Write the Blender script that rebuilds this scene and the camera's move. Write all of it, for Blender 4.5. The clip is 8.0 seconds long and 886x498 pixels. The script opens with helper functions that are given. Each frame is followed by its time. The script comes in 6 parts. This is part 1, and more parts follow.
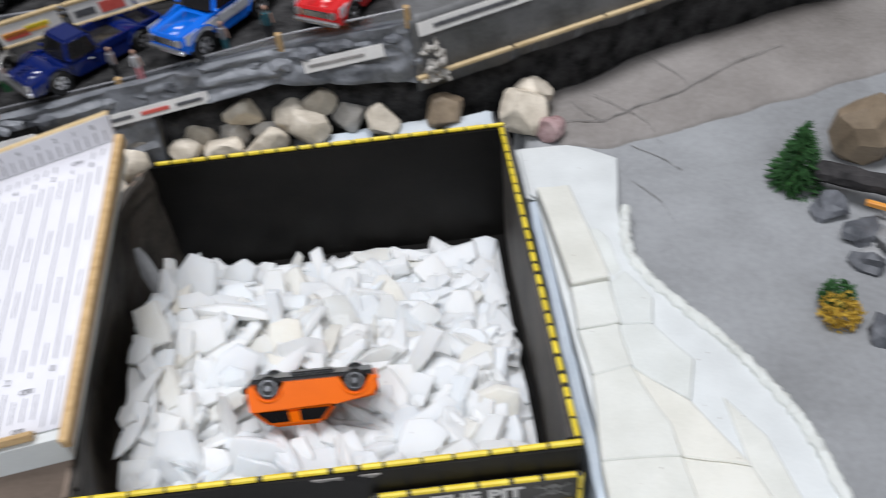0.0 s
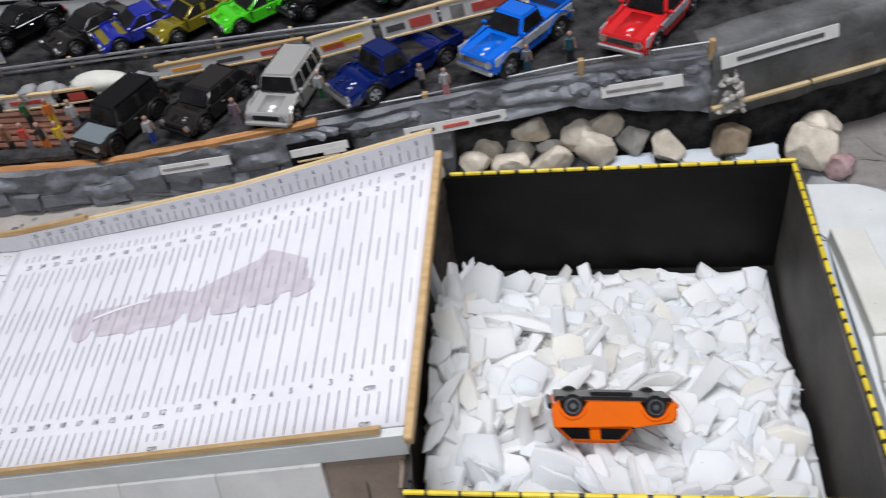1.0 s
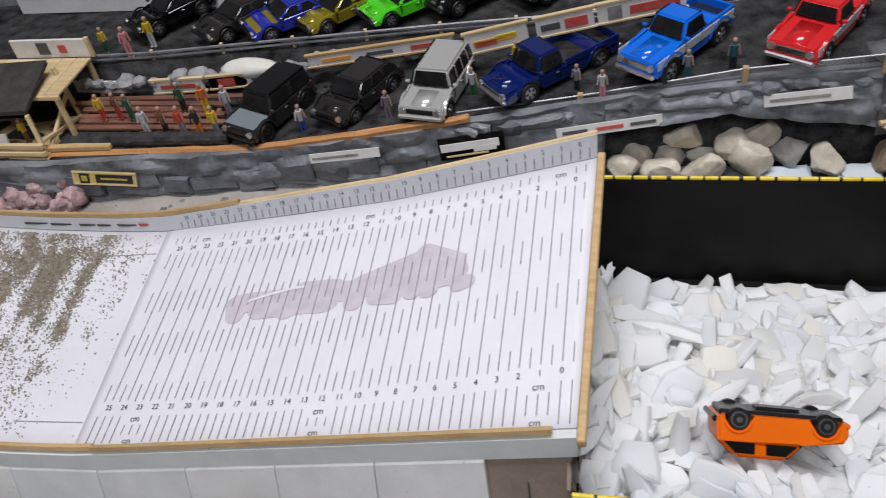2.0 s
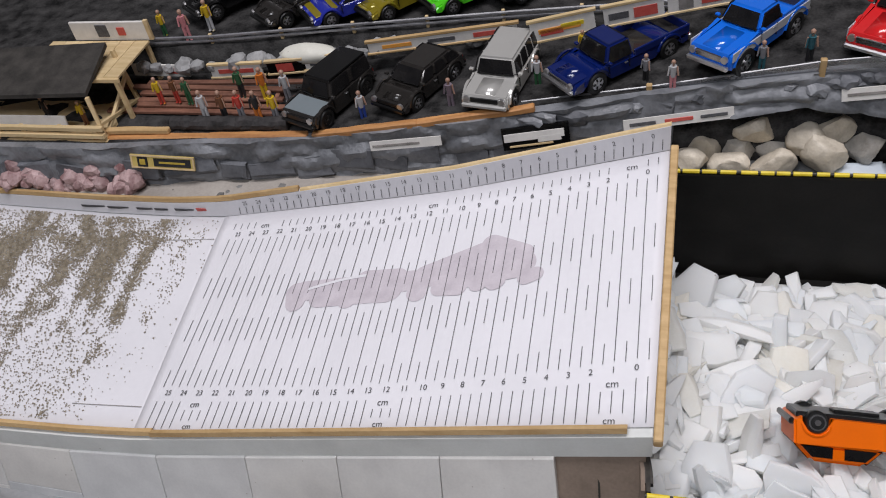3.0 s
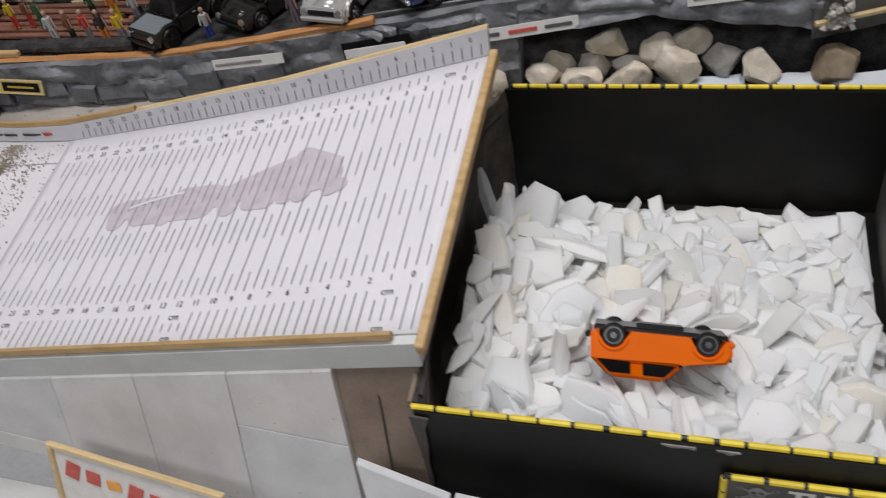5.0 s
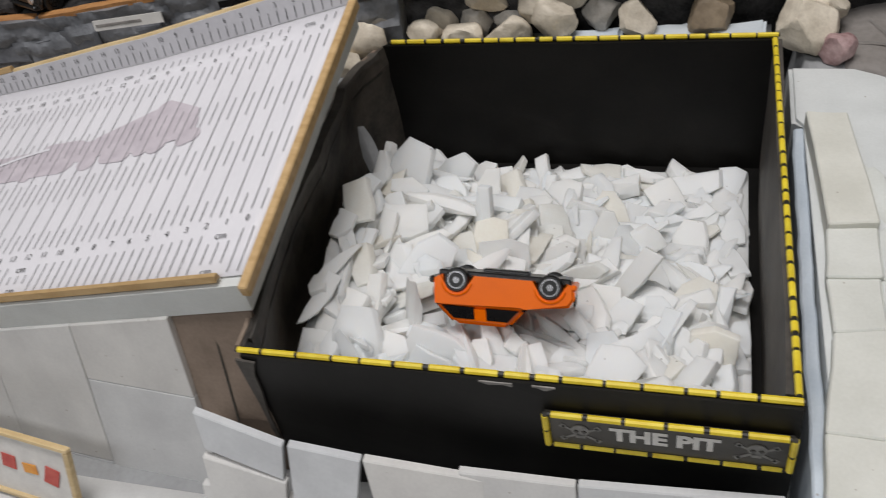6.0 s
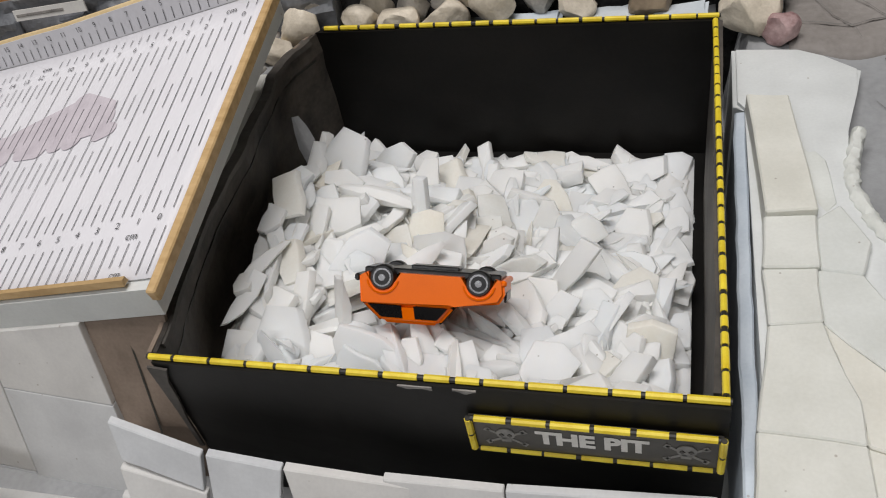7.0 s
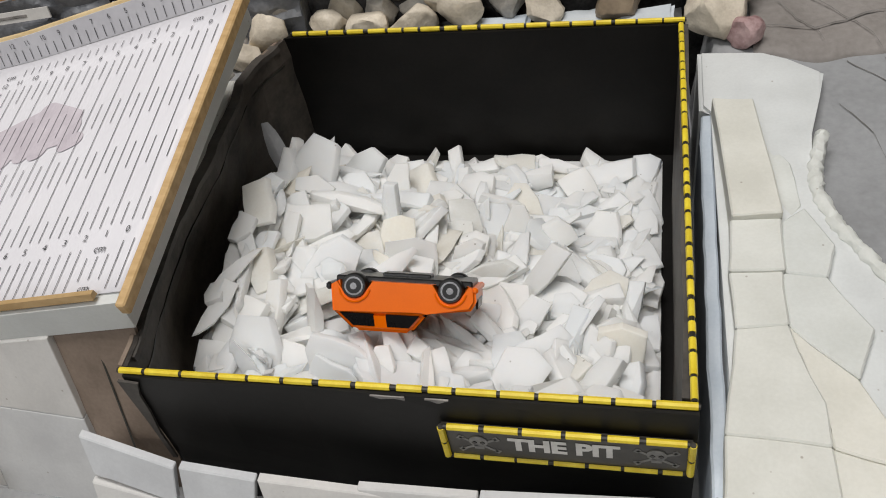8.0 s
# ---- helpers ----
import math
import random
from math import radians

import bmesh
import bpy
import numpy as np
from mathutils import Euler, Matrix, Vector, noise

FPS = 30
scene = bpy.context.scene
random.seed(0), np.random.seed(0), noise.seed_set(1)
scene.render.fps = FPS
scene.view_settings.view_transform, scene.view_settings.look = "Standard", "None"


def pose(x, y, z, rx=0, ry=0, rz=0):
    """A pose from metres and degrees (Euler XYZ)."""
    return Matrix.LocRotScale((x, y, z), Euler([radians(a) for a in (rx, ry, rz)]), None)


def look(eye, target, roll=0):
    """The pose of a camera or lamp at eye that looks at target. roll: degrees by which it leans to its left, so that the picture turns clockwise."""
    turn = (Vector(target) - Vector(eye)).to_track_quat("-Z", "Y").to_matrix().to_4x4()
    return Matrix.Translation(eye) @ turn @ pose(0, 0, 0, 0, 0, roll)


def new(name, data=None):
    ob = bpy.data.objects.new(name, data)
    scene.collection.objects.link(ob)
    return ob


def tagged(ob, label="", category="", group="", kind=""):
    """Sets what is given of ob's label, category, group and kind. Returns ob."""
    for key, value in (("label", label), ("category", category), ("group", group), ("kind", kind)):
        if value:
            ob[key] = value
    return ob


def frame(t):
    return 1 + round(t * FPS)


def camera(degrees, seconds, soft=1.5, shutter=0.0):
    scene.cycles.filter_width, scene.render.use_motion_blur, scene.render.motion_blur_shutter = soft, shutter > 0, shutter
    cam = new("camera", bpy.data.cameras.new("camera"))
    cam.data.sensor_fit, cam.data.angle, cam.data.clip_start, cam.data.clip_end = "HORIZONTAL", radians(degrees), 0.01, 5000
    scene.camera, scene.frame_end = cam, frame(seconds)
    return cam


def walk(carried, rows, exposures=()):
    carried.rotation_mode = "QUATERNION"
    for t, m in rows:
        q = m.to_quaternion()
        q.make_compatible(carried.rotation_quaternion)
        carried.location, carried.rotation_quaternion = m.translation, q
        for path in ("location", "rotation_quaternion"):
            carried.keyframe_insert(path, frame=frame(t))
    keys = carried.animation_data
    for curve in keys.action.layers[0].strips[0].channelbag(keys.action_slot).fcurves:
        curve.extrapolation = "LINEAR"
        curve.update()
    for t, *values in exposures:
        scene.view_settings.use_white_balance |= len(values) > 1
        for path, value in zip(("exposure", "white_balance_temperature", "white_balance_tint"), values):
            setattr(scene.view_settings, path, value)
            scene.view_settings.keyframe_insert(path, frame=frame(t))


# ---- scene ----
cam = camera(54.5, 8.0, soft=1.0, shutter=0.45)
PATH = [
    (0.0, (0.1534, -0.1866, 0.3887), (0.1553, 0.1756, 0.0440), -6.23),
    (0.5, (0.1144, -0.1858, 0.4095), (0.0640, 0.1746, 0.0667), -9.61),
    (1.0, (0.0785, -0.1867, 0.4257), (-0.0036, 0.1669, 0.0820), -10.47),
    (1.5, (0.0513, -0.1888, 0.4311), (-0.0507, 0.1612, 0.0890), -11.18),
    (2.0, (0.0253, -0.1936, 0.4315), (-0.0883, 0.1554, 0.0919), -10.70),
    (2.2, (0.0180, -0.1930, 0.4335), (-0.0991, 0.1536, 0.0927), -10.87),
    (3.3, (0.0016, -0.1923, 0.4269), (-0.1284, 0.1485, 0.0849), -11.18),
    (3.5, (0.0081, -0.1929, 0.4258), (-0.1232, 0.1462, 0.0826), -11.34),
    (4.0, (0.0330, -0.1918, 0.4173), (-0.1013, 0.1446, 0.0726), -11.79),
    (4.5, (0.0644, -0.1834, 0.3948), (-0.0735, 0.1519, 0.0503), -12.37),
    (4.7, (0.0805, -0.1753, 0.3856), (-0.0621, 0.1561, 0.0394), -13.02),
    (5.8, (0.1529, -0.1752, 0.3529), (0.0122, 0.1524, 0.0024), -13.42),
    (6.0, (0.1647, -0.1725, 0.3434), (0.0237, 0.1578, -0.0046), -13.44),
    (6.5, (0.1778, -0.1643, 0.3370), (0.0437, 0.1643, -0.0152), -13.51),
    (7.0, (0.1819, -0.1546, 0.3325), (0.0517, 0.1714, -0.0235), -13.63),
    (7.5, (0.1829, -0.1522, 0.3344), (0.0626, 0.1743, -0.0247), -13.01),
    (8.0, (0.1832, -0.1516, 0.3366), (0.0677, 0.1752, -0.0238), -12.78),
]
walk(cam, [(t, look(eye, target, roll)) for t, eye, target, roll in PATH],
     [(0.0, 0.32, 6150, 11), (1.0, 0.24, 6150, 12), (2.0, 0.08, 6250, 13), (3.5, -0.06, 6400, 15), (4.5, -0.10, 6480, 14), (6.0, -0.14, 6580, 11), (7.0, -0.05, 6640, 11), (8.0, 0.0, 6700, 10)])

# ---- light: unseen ceiling lamp plus an added front fill, in a closed room ----
world = bpy.data.worlds.new("room_world")
world.use_nodes = True
world.node_tree.nodes["Background"].inputs[0].default_value = (0.5, 0.5, 0.52, 1)
world.node_tree.nodes["Background"].inputs[1].default_value = 0.1
scene.world = world


def area_lamp(name, eye, target, sx, sy, watts, colour):
    data = bpy.data.lights.new(name, "AREA")
    data.shape, data.size, data.size_y, data.energy, data.color = "RECTANGLE", sx, sy, watts, colour
    ob = new(name, data)
    ob.matrix_world = look(eye, target)
    return ob


area_lamp("ceiling_lamp", (0.05, 0.06, 1.56), (0.05, 0.16, 0.0), 0.9, 0.40, 17.0, (1.0, 0.985, 0.985))
# added fill that brightens the faces turned to the camera
area_lamp("front_fill_lamp", (-0.24, -0.95, 1.56), (0.0, 0.05, 0.0), 0.9, 0.40, 12.5, (0.93, 0.96, 1.0))

# ---- materials ----
def surface(name, c1, c2, rough=0.6, scale=60.0, fine=900.0, bump=0.15, metal=0.0, coat=0.0, vary=0.0, spec=0.5, depth=0.0004, mix=0.5):
    """Two colours mixed by a broad and a fine noise, with fine relief; vary: change from object to object."""
    m = bpy.data.materials.new(name)
    m.use_nodes = True
    n, l = m.node_tree.nodes, m.node_tree.links
    b = n["Principled BSDF"]
    b.inputs["Roughness"].default_value = rough
    b.inputs["Metallic"].default_value = metal
    b.inputs["Coat Weight"].default_value = coat
    b.inputs["Coat Roughness"].default_value = 0.08
    b.inputs["Specular IOR Level"].default_value = spec
    tc = n.new("ShaderNodeTexCoord")
    off = n.new("ShaderNodeVectorMath")
    info = n.new("ShaderNodeObjectInfo")
    wide = n.new("ShaderNodeTexNoise")
    grain = n.new("ShaderNodeTexNoise")
    wide.inputs["Scale"].default_value, wide.inputs["Detail"].default_value = scale, 4
    grain.inputs["Scale"].default_value, grain.inputs["Detail"].default_value = fine, 3
    l.new(tc.outputs["Object"], off.inputs[0])
    l.new(info.outputs["Random"], off.inputs[1])
    l.new(off.outputs[0], wide.inputs["Vector"])
    l.new(off.outputs[0], grain.inputs["Vector"])
    add = n.new("ShaderNodeMath")
    add.operation = "MULTIPLY_ADD"
    add.inputs[1].default_value = 0.35
    l.new(grain.outputs["Fac"], add.inputs[0])
    l.new(wide.outputs["Fac"], add.inputs[2])
    ramp = n.new("ShaderNodeMapRange")
    ramp.inputs["From Min"].default_value = 0.45 + 0.4 * (0.5 - mix)
    ramp.inputs["From Max"].default_value = 0.90 + 0.4 * (0.5 - mix)
    l.new(add.outputs[0], ramp.inputs["Value"])
    col = n.new("ShaderNodeMix")
    col.data_type = "RGBA"
    col.inputs[6].default_value, col.inputs[7].default_value = (*c1, 1), (*c2, 1)
    l.new(ramp.outputs[0], col.inputs[0])
    out = col.outputs[2]
    if vary:
        hsv = n.new("ShaderNodeHueSaturation")
        vr = n.new("ShaderNodeMapRange")
        vr.inputs["To Min"].default_value, vr.inputs["To Max"].default_value = 1 - vary, 1 + vary * 0.5
        l.new(info.outputs["Random"], vr.inputs["Value"])
        l.new(vr.outputs[0], hsv.inputs["Value"])
        l.new(out, hsv.inputs["Color"])
        out = hsv.outputs[0]
    l.new(out, b.inputs["Base Color"])
    if bump:
        bp = n.new("ShaderNodeBump")
        bp.inputs["Strength"].default_value, bp.inputs["Distance"].default_value = bump, depth
        l.new(add.outputs[0], bp.inputs["Height"])
        l.new(bp.outputs[0], b.inputs["Normal"])
    return m


def foam_surface(name, c1, c2, vary=0.08, glow=0.25):
    m = surface(name, c1, c2, 0.55, 45, 700, 0.12, vary=vary, spec=0.35, depth=0.0005)
    b = m.node_tree.nodes["Principled BSDF"]
    n, l = m.node_tree.nodes, m.node_tree.links
    base = b.inputs["Base Color"].links[0].from_socket
    info = [k for k in n if k.bl_idname == "ShaderNodeObjectInfo"][0]
    cast = n.new("ShaderNodeMix")
    cast.data_type = "RGBA"
    cast.inputs[6].default_value, cast.inputs[7].default_value = (0.94, 0.98, 1.0, 1), (1.0, 0.985, 0.93, 1)
    l.new(info.outputs["Random"], cast.inputs[0])
    mul = n.new("ShaderNodeMix")
    mul.data_type, mul.blend_type = "RGBA", "MULTIPLY"
    mul.inputs[0].default_value = 1.0
    l.new(base, mul.inputs[6])
    l.new(cast.outputs[2], mul.inputs[7])
    # scattered dark specks of dirt
    speck = n.new("ShaderNodeTexVoronoi")
    speck.inputs["Scale"].default_value = 95
    src = [k for k in n if k.bl_idname == "ShaderNodeVectorMath"][0]
    l.new(src.outputs[0], speck.inputs["Vector"])
    cut = n.new("ShaderNodeMapRange")
    cut.inputs["From Min"].default_value, cut.inputs["From Max"].default_value = 0.030, 0.055
    cut.inputs["To Min"].default_value, cut.inputs["To Max"].default_value = 0.55, 0.0
    l.new(speck.outputs["Distance"], cut.inputs["Value"])
    dirt = n.new("ShaderNodeMix")
    dirt.data_type = "RGBA"
    dirt.inputs[7].default_value = (0.25, 0.20, 0.15, 1)
    l.new(cut.outputs[0], dirt.inputs[0])
    l.new(mul.outputs[2], dirt.inputs[6])
    l.new(dirt.outputs[2], b.inputs["Base Color"])
    b.inputs["Subsurface Weight"].default_value = glow
    b.inputs["Subsurface Radius"].default_value = (1.0, 0.95, 0.9)
    b.inputs["Subsurface Scale"].default_value = 0.004 if glow > 0.5 else 0.003
    if glow > 0.5:
        # thin pieces let part of the light through
        thru = n.new("ShaderNodeBsdfTranslucent")
        both = n.new("ShaderNodeMixShader")
        both.inputs[0].default_value = 0.16
        l.new(dirt.outputs[2], thru.inputs["Color"])
        out = n["Material Output"]
        l.new(b.outputs[0], both.inputs[1])
        l.new(thru.outputs[0], both.inputs[2])
        l.new(both.outputs[0], out.inputs["Surface"])
    return m


def wood_surface(name, c1, c2):
    m = surface(name, c1, c2, 0.6, 1.0, 400, 0.25, depth=0.0003, vary=0.15)
    n, l = m.node_tree.nodes, m.node_tree.links
    mp = n.new("ShaderNodeMapping")
    mp.inputs["Scale"].default_value = (30, 260, 260)
    first = [k for k in n if k.bl_idname == "ShaderNodeTexNoise"]
    src = [k for k in n if k.bl_idname == "ShaderNodeVectorMath"][0]
    l.new(src.outputs[0], mp.inputs["Vector"])
    l.new(mp.outputs[0], first[0].inputs["Vector"])
    return m


M_CHIP = foam_surface("chip_foam", (0.96, 0.96, 0.96), (0.99, 0.99, 0.99), 0.03, 0.7)
M_CHIP_WARM = foam_surface("chip_foam_soiled", (0.86, 0.82, 0.76), (0.94, 0.92, 0.88), 0.05, 0.6)
M_FOAM = foam_surface("white_foam_sheet", (0.66, 0.66, 0.645), (0.77, 0.77, 0.755), 0.03, 0.2)
M_FOAM_DULL = foam_surface("greyed_foam_tile", (0.58, 0.57, 0.575), (0.70, 0.69, 0.69), 0.05, 0.1)
M_FOAM_CREAM = foam_surface("aged_cream_foam", (0.66, 0.655, 0.61), (0.78, 0.775, 0.735), 0.02, 0.3)
M_FOAM_BLUE = foam_surface("pale_blue_foam_edge", (0.52, 0.57, 0.63), (0.66, 0.70, 0.75), 0.0, 0.1)
M_BLACK = surface("matt_black_card", (0.0035, 0.0033, 0.0030), (0.011, 0.0100, 0.0088), 0.5, 30, 500, 0.1, spec=0.2)
# wear, and the light on the pit's right wall, both put into this paler tone
M_WORN_LIT = surface("worn_lit_black_card", (0.040, 0.036, 0.032), (0.110, 0.098, 0.086), 0.6, 25, 400, 0.15, spec=0.3)
M_CARD = surface("brown_cardboard", (0.175, 0.130, 0.097), (0.28, 0.215, 0.168), 0.85, 40, 600, 0.2)
M_SCUFF = surface("scuffed_brown_card", (0.022, 0.019, 0.016), (0.105, 0.088, 0.072), 0.6, 45, 400, 0.2, spec=0.35)
M_CARD_GREY = surface("torn_grey_card", (0.16, 0.15, 0.14), (0.34, 0.32, 0.30), 0.8, 150, 900, 0.2)
M_YELLOW = surface("yellow_painted_stick", (0.78, 0.56, 0.02), (0.92, 0.74, 0.06), 0.45, 200, 1500, 0.1, vary=0.12)
M_STRIPE = surface("black_paint_band", (0.012, 0.012, 0.010), (0.035, 0.030, 0.02), 0.5, 300, 1500, 0.1)
M_SIGN = surface("dark_sign_print", (0.030, 0.027, 0.022), (0.055, 0.048, 0.038), 0.35, 60, 700, 0.05)
M_SIGN_GREY = surface("grey_print", (0.16, 0.155, 0.145), (0.27, 0.26, 0.24), 0.5, 300, 900, 0.0)
M_LETTER = surface("pale_letter_print", (0.70, 0.68, 0.64), (0.84, 0.82, 0.78), 0.5, 300, 900, 0.0)
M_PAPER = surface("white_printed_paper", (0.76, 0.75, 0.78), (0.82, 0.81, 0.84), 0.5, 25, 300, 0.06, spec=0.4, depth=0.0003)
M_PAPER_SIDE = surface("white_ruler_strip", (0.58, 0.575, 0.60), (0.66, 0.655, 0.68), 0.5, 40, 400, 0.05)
M_INK = surface("dark_grey_ink", (0.055, 0.055, 0.06), (0.12, 0.12, 0.125), 0.7, 400, 2000, 0.0)
M_STAIN = surface("faded_mauve_print", (0.53, 0.48, 0.52), (0.66, 0.605, 0.645), 0.6, 120, 900, 0.0)
M_PINE = wood_surface("pale_pine_strip", (0.46, 0.29, 0.12), (0.64, 0.44, 0.22))
M_STICK = wood_surface("bare_matchstick_wood", (0.58, 0.42, 0.21), (0.76, 0.59, 0.34))
M_BEAM = wood_surface("orange_stained_beam", (0.40, 0.175, 0.06), (0.66, 0.33, 0.12))
M_DARKWOOD = wood_surface("dark_red_brown_wood", (0.10, 0.040, 0.026), (0.27, 0.125, 0.080))
M_SOOT = surface("dark_bark_bench", (0.012, 0.011, 0.011), (0.05, 0.045, 0.045), 0.8, 150, 700, 0.6, depth=0.001)
M_ROOF = surface("dark_felt_roof", (0.016, 0.0145, 0.0125), (0.058, 0.052, 0.046), 0.85, 90, 900, 0.5, depth=0.0006)
M_ROCK = surface("grey_painted_rock", (0.108, 0.114, 0.124), (0.265, 0.273, 0.29), 0.40, 40, 420, 0.8, depth=0.0015)
M_KERB = surface("dark_concrete_kerb", (0.07, 0.07, 0.068), (0.17, 0.17, 0.17), 0.5, 40, 420, 0.6, depth=0.001)
M_SLAB = surface("dark_slate_slab", (0.09, 0.096, 0.108), (0.20, 0.207, 0.225), 0.6, 70, 500, 0.5, vary=0.35, depth=0.001)
M_SHADE = surface("dark_shade_recess", (0.025, 0.022, 0.020), (0.075, 0.068, 0.06), 0.85, 60, 400, 0.7, depth=0.0012)
M_PATH = surface("tan_sandy_path", (0.29, 0.26, 0.23), (0.46, 0.42, 0.375), 0.85, 30, 500, 0.5, depth=0.001)
M_GROUND = surface("grey_plaster_ground", (0.215, 0.218, 0.220), (0.35, 0.358, 0.365), 0.7, 14, 300, 0.7, depth=0.0014)
M_LEDGE = surface("brown_grey_plaster", (0.19, 0.172, 0.156), (0.33, 0.305, 0.285), 0.75, 16, 300, 0.8, depth=0.0016)
M_GRAVEL = surface("dark_terrace_grit", (0.003, 0.003, 0.0032), (0.060, 0.058, 0.057), 0.85, 90, 700, 0.9, depth=0.0015, spec=0.2)
M_STONE = surface("warm_grey_pebble", (0.52, 0.455, 0.36), (0.82, 0.74, 0.61), 0.6, 90, 700, 0.8, vary=0.28, depth=0.0009)
M_STONE_GREY = surface("cool_grey_pebble", (0.30, 0.28, 0.25), (0.56, 0.53, 0.48), 0.6, 80, 700, 0.8, vary=0.2, depth=0.0009)
M_STONE_TAN = surface("tan_pebble", (0.20, 0.15, 0.10), (0.36, 0.28, 0.19), 0.6, 60, 600, 0.4, depth=0.0007)
M_STONE_PINK = surface("pink_crystal_rock", (0.20, 0.10, 0.10), (0.58, 0.42, 0.41), 0.55, 90, 500, 0.6, vary=0.25, depth=0.001)
M_SAND = surface("grey_green_grit", (0.175, 0.145, 0.10), (0.40, 0.35, 0.27), 0.9, 300, 2000, 0.6, vary=0.3)
M_PLAQUE = surface("white_plaque_paper", (0.66, 0.64, 0.61), (0.78, 0.76, 0.72), 0.5, 150, 900, 0.05)
M_RED_INK = surface("red_print", (0.50, 0.06, 0.05), (0.60, 0.12, 0.09), 0.5, 200, 900, 0.0)
M_ORANGE_INK = surface("orange_print", (0.75, 0.28, 0.05), (0.85, 0.42, 0.08), 0.5, 200, 900, 0.0)
M_DULLYELLOW = surface("dull_yellow_print", (0.40, 0.28, 0.03), (0.52, 0.38, 0.06), 0.5, 200, 900, 0.0)
M_SIGNYELLOW = surface("pale_yellow_sign", (0.50, 0.38, 0.10), (0.62, 0.48, 0.16), 0.5, 200, 900, 0.0)
M_CLEAR_RAIL = surface("glossy_grey_rail", (0.12, 0.12, 0.13), (0.24, 0.24, 0.25), 0.25, 100, 800, 0.05, spec=0.7)
M_LEAF = surface("green_model_foliage", (0.012, 0.05, 0.012), (0.04, 0.13, 0.03), 0.7, 150, 900, 0.6, vary=0.4)
M_BALL = surface("ochre_flock", (0.42, 0.24, 0.02), (0.60, 0.40, 0.05), 0.9, 300, 1500, 0.8, depth=0.001)
M_WALL = surface("room_paint", (0.26, 0.255, 0.25), (0.32, 0.315, 0.31), 0.8, 1.5, 40, 0.1)
M_FLOOR = surface("room_floor_wood", (0.22, 0.17, 0.12), (0.32, 0.25, 0.18), 0.6, 3, 60, 0.1)
M_TYRE = surface("black_plastic_tyre", (0.005, 0.005, 0.005), (0.012, 0.012, 0.012), 0.4, 200, 900, 0.1)
M_CHROME = surface("chrome_plating", (0.80, 0.80, 0.82), (0.92, 0.92, 0.93), 0.32, 200, 900, 0.0, metal=1.0)
M_DARKCHROME = surface("smoked_chrome", (0.46, 0.46, 0.47), (0.60, 0.60, 0.61), 0.22, 200, 900, 0.0, metal=1.0)
M_GLASS = surface("dark_tinted_glazing", (0.006, 0.006, 0.007), (0.016, 0.015, 0.015), 0.12, 100, 900, 0.0, spec=0.4)
M_PLASTIC = surface("black_base_plastic", (0.006, 0.006, 0.006), (0.014, 0.014, 0.014), 0.3, 200, 900, 0.1)


def enamel(name, c, metal=0.0, rough=0.16):
    return surface(name, tuple(v * 0.92 for v in c), c, rough, 40, 1500, 0.02, metal=metal, coat=0.45, spec=0.5)


M_ORANGE = surface("orange_enamel", (0.88, 0.150, 0.0), (0.97, 0.170, 0.0), 0.35, 40, 1500, 0.02, coat=0.22, spec=0.3)
M_NAVY = enamel("dark_blue_enamel", (0.003, 0.012, 0.105), 0.0)
M_SKY = enamel("bright_blue_enamel", (0.008, 0.15, 0.72), 0.0)
M_WHITE = enamel("white_enamel", (0.60, 0.62, 0.66))
M_RED = enamel("red_enamel", (0.66, 0.020, 0.022))
M_SILVER = enamel("silver_enamel", (0.60, 0.59, 0.56), 0.4, 0.25)
M_HOOD = enamel("pale_blue_grey_enamel", (0.24, 0.28, 0.30), 0.2, 0.35)
M_COAL = enamel("black_enamel", (0.0035, 0.0035, 0.004))
M_GUN = enamel("dark_grey_enamel", (0.032, 0.029, 0.027), 0.3, 0.22)
M_GREEN = enamel("lime_green_enamel", (0.08, 0.62, 0.015))
M_ROYAL = enamel("royal_blue_enamel", (0.02, 0.03, 0.32))
M_OLIVE = enamel("olive_gold_enamel", (0.30, 0.24, 0.02), 0.3)


def plain_plastic(name, c):
    return surface(name, tuple(v * 0.8 for v in c), c, 0.5, 250, 1200, 0.1)

# ---- builders ----
rng = random.Random(7)


def finish(name, bm, mat, smooth=False):
    me = bpy.data.meshes.new(name)
    bmesh.ops.recalc_face_normals(bm, faces=bm.faces)
    if smooth and smooth is not True:
        for e in bm.edges:
            e.smooth = len(e.link_faces) == 2 and e.calc_face_angle(3.0) < radians(smooth)
    bm.to_mesh(me)
    bm.free()
    me.materials.append(mat)
    if smooth:
        for p in me.polygons:
            p.use_smooth = True
    return me


def part(name, bm, mat, parent, label="", smooth=False, m=None):
    ob = new(name, finish(name, bm, mat, smooth))
    ob.parent = parent
    if m is not None:
        ob.matrix_basis = m
    return tagged(ob, label)


def share(name, me, parent, m):
    ob = new(name, me)
    ob.parent = parent
    ob.matrix_basis = m
    return ob


def solid(name, bm, mat, label, category, group="", kind="", smooth=False, m=None):
    ob = new(name, finish(name, bm, mat, smooth))
    if m is not None:
        ob.matrix_basis = m
    return tagged(ob, label, category, group, kind)


def empty(name, label, category, m=None, group="", kind=""):
    ob = new(name)
    ob.empty_display_size = 0.01
    if m is not None:
        ob.matrix_basis = m
    return tagged(ob, label, category, group, kind)


